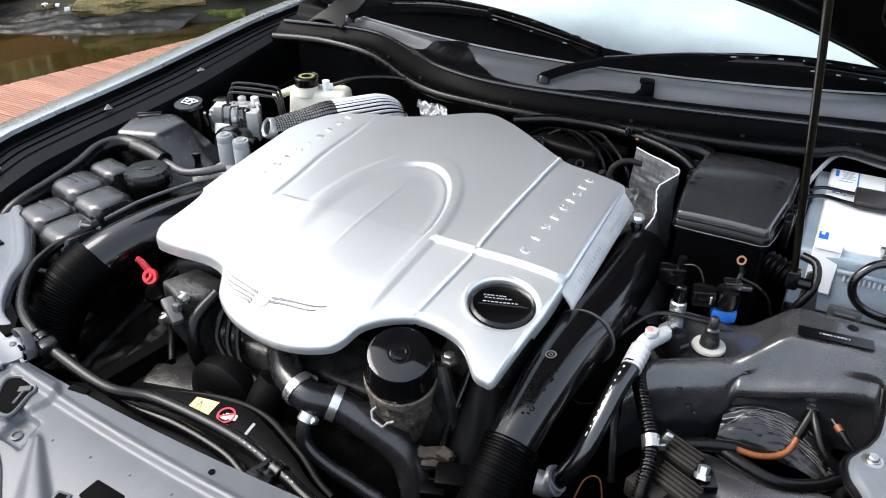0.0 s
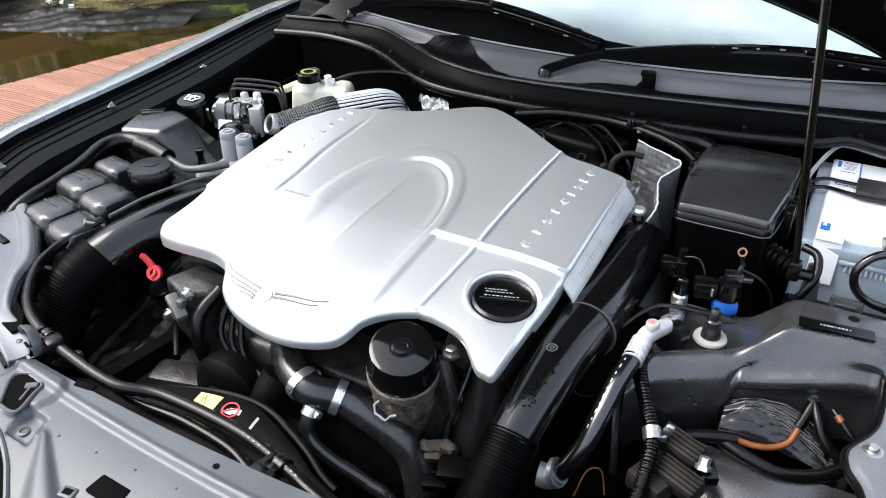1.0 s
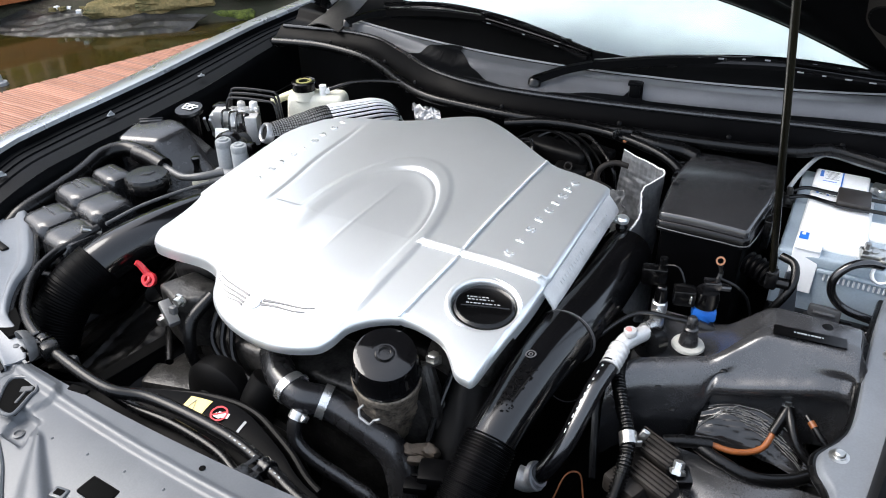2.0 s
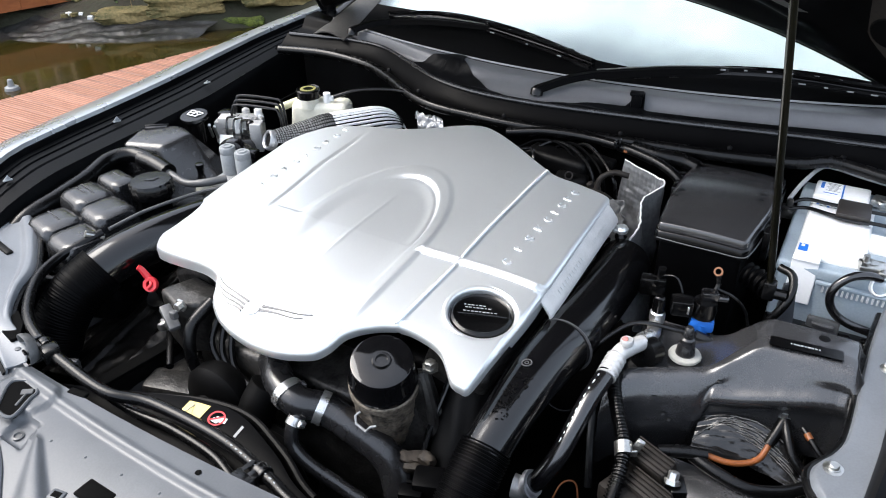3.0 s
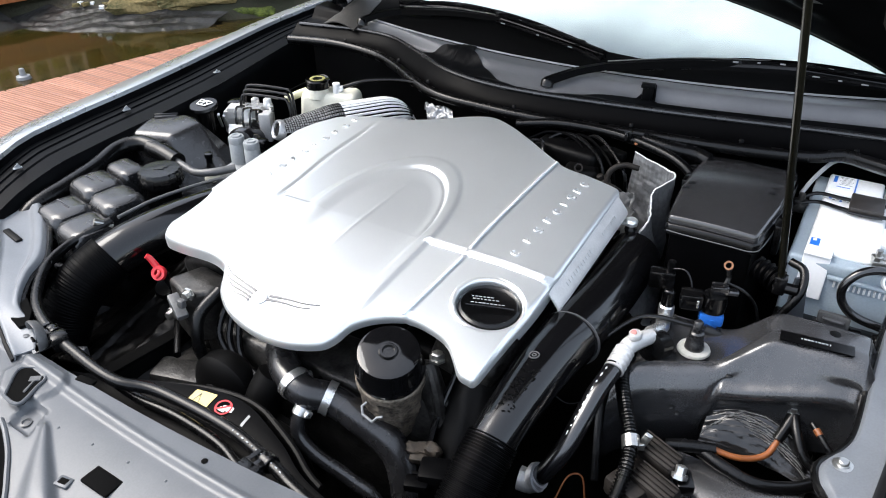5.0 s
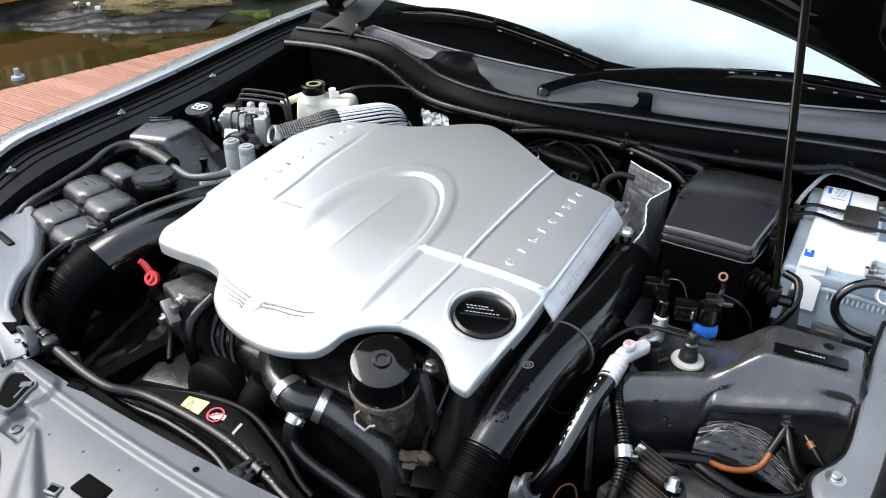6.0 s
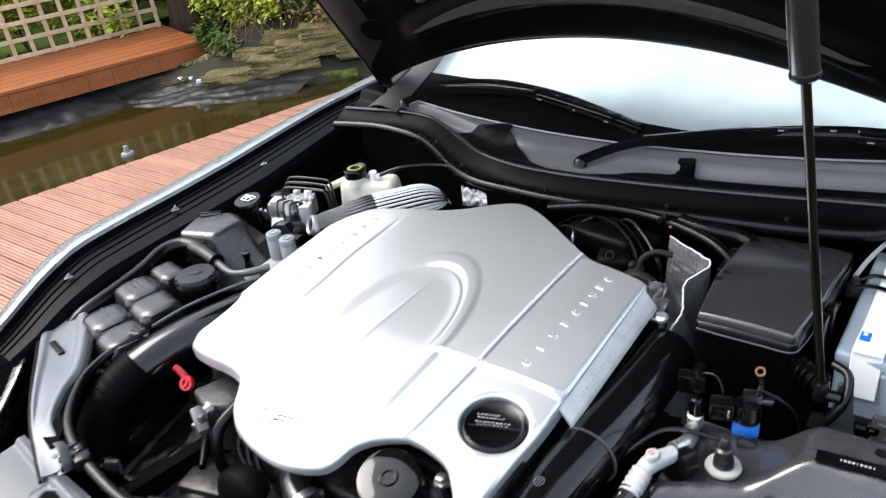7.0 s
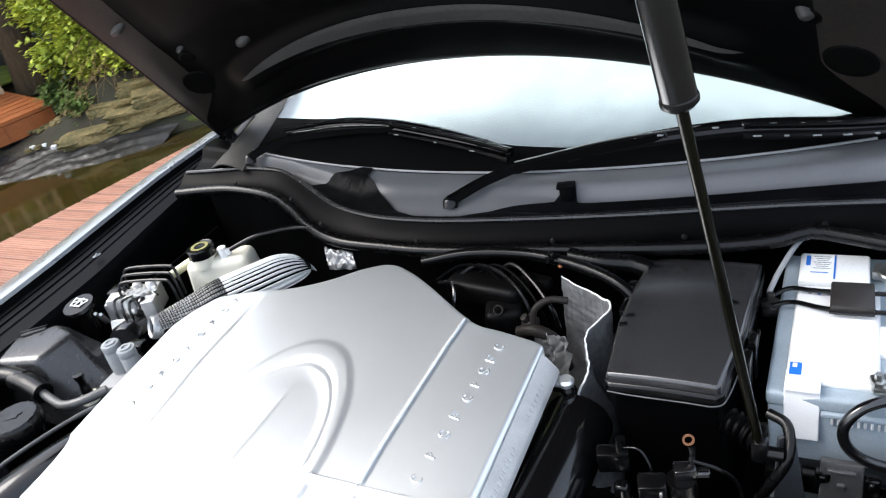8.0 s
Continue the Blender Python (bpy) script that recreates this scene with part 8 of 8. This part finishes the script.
part("lower_fitting", merge(tube([(0.378, -0.175, 0.652), (0.366, -0.178, 0.640), (0.352, -0.180, 0.640)], 0.016, 16), lathe([(0.001, 0), (0.019, 0), (0.019, 0.006), (0.001, 0.006)], (0.372, -0.176, 0.648), 16, 0, 60)), DULLFOIL, ac, "dull metal lower fitting")
AC_LINE = spline([(0.421, -0.046, 0.757), (0.414, -0.090, 0.745), (0.409, -0.125, 0.725), (0.402, -0.152, 0.698), (0.388, -0.170, 0.668)], 12)
for k in range(4, 34, 3):
    d = (AC_LINE[k + 1] - AC_LINE[k - 1]).normalized()
    n = Vector((-0.35, -0.25, 0.9))
    n = (n - d * n.dot(d)).normalized()
    m = Matrix.Translation(AC_LINE[k] + n * 0.0126) @ Matrix((n.cross(d), d, n)).transposed().to_4x4()
    part("print_bar", turned(box((0, 0, 0), (0.0011, 0.0055 if k % 2 else 0.003, 0.0006), 0), m), WHITE, ACH)
part("rear_pipe", tube([(0.440, 0.040, 0.760), (0.448, 0.072, 0.752), (0.440, 0.110, 0.740)], 0.010, 14), BRIGHT, ac, "bright pipe")
part("sleeve", tube([(0.448, 0.020, 0.752), (0.455, 0.045, 0.744)], 0.020, 18, smooth=False), RUBBER, ac, "black foam sleeve")
part("cap", lathe([(0.001, 0), (0.0045, 0), (0.004, 0.0012), (0.001, 0.0016)], (0.4285, -0.006, 0.7885), 14, 20), mat("dull_pink_plastic", (0.55, 0.22, 0.20), 0.5), ac, "dull pink dust cap")
hose("thin_pipe", [(0.345, -0.055, 0.70), (0.379, 0.002, 0.742), (0.409, 0.052, 0.762), (0.435, 0.072, 0.766), (0.478, 0.084, 0.760), (0.495, 0.088, 0.756)], 0.0032, "thin dark pipe arching over the air-conditioning line", SATIN, "pipe")
hose("lower_wire", [(0.335, -0.06, 0.69), (0.365, -0.05, 0.668), (0.39, -0.02, 0.672), (0.395, 0.01, 0.70)], 0.0018, "thin black wire loop", PLASTIC, "wire")

cd = thing("corrugated_conduit", (0.455, -0.06, 0.60), "black corrugated conduit with a metal clamp", "conduit")
part("tube", tube([(0.424, 0.010, 0.735), (0.429, -0.034, 0.733), (0.449, -0.073, 0.718), (0.468, -0.105, 0.703), (0.476, -0.142, 0.686), (0.475, -0.185, 0.655)], 0.0085, 16, rings=230, depth=0.0012), PLASTIC, cd, angle=20)
part("clamp", merge(turned(lathe([(0.0098, -0.008), (0.0116, -0.008), (0.0116, 0.008), (0.0098, 0.008)], (0, 0, 0), 20), Matrix.Translation((0.470, -0.109, 0.701)) @ Vector((0.4, -0.85, -0.4)).to_track_quat("Z", "Y").to_matrix().to_4x4()), box((0.486, -0.100, 0.706), (0.010, 0.006, 0.020), 0.001, 1, ry=20), box((0.482, -0.110, 0.700), (0.012, 0.004, 0.010), 0.001, 1, rz=20)), STEEL, cd, "zinc clamp")
part("side_rod", tube([(0.405, -0.030, 0.715), (0.412, -0.060, 0.68), (0.431, -0.110, 0.61)], 0.0055, 8), SATIN, cd, "grey rod beside the conduit")

fin = thing("ignition_module", (0.505, -0.085, 0.62), "dusty dark module with cooling fins", "module")
for cx, cy, cz in ((0.503, -0.097, 0.690), (0.512, -0.136, 0.676)):
    m = pose(cx, cy, cz, 18, 0, -24)
    body = part("module_block", turned(merge(box((0, 0, -0.010), (0.058, 0.030, 0.026), 0.003, 2), box((-0.020, -0.010, -0.03), (0.020, 0.02, 0.03), 0.003, 1)), m), BROWN, fin, "dusty finned block")
    for k in range(5):
        part("cooling_fin", turned(box((0.0, -0.0125 + 0.0062 * k, 0.0045), (0.056, 0.0026, 0.005), 0.0008, 1), m), BROWN, body)
part("backing", box((0.490, -0.125, 0.655), (0.05, 0.075, 0.03), 0.006, 2, rz=-24), BROWN, fin)
bolt((0.536, -0.118, 0.682), 0.007, 0.016, fin, BRIGHT, rx=-30)
part("tab", box((0.542, -0.112, 0.672), (0.022, 0.030, 0.016), 0.004, 2, rz=25), PLASTIC, fin)
hose("loose_wires", [(0.395, -0.16, 0.60), (0.402, -0.135, 0.625), (0.418, -0.125, 0.625), (0.43, -0.14, 0.60)], 0.0012, "thin reddish wires curling below", COPPER, "wire")
rsup = thing("radiator_side", (0.42, -0.36, 0.40), "black plastic radiator side support", "radiator support")
part("frame", merge(box((0.45, -0.36, 0.56), (0.30, 0.05, 0.30), 0.01, 2), box((0.56, -0.25, 0.55), (0.20, 0.20, 0.14), 0.02, 2)), DARK, rsup)
def ribbed_shelf(u, v):
    """A dirty moulded undershield with long ridges, sinking towards the wheel."""
    x, y = -0.46 + 0.24 * u + 0.02 * v, -0.30 + 0.26 * v
    ridge = 0.006 * step(0.25, 0.6, math.sin(u * 19 + v * 3)) + 0.004 * noise.noise((x * 22, y * 22, 6)) + 0.002 * noise.noise((x * 70, y * 70, 2))
    return x, y, 0.585 + 0.05 * v + 0.035 * math.sin(math.pi * u) + ridge


OILY = mat("oily_brown_black_plastic", (0.0042, 0.0038, 0.0036), 0.34, vary=0.8, big=32, fine=180, bump=0.3, spec=0.15, depth=0.003)
lw = thing("inner_undershield", (-0.34, -0.2, 0.34), "dirty ribbed undershield and rail below the air duct", "inner panel")
part("shelf", sheet(ribbed_shelf, 70, 50, 0.004), OILY, lw, "oily moulded shelf", angle=50)
part("rail", merge(turned(box((0, 0, 0), (0.018, 0.26, 0.045), 0.006, 3), pose(-0.262, -0.205, 0.620, 0, 0, -10)), turned(box((0, 0, 0.026), (0.024, 0.25, 0.005), 0.002, 2), pose(-0.262, -0.205, 0.620, 0, 0, -10))), MATT, lw, "dark flanged rail")
part("support", box((-0.33, -0.20, 0.47), (0.20, 0.16, 0.20), 0.02, 2, rz=10), DARK, lw)
for k, (x, y, z) in enumerate(((-0.305, -0.10, 0.66), (-0.345, -0.125, 0.662))):
    part("moulding", lathe([(0.001, 0), (0.016, 0), (0.020, 0.004), (0.017, 0.012), (0.012, 0.010), (0.001, 0.010)], (x, y, z), 20, 25, 15), OILY, lw, "round moulded boss")
part("pipe", tube([(-0.41, -0.07, 0.64), (-0.33, -0.12, 0.655), (-0.25, -0.19, 0.665), (-0.20, -0.24, 0.66)], 0.006, 10), RUBBER, lw, "thin dark pipe")

# ---- near decking, board by board ----
for k in range(45):
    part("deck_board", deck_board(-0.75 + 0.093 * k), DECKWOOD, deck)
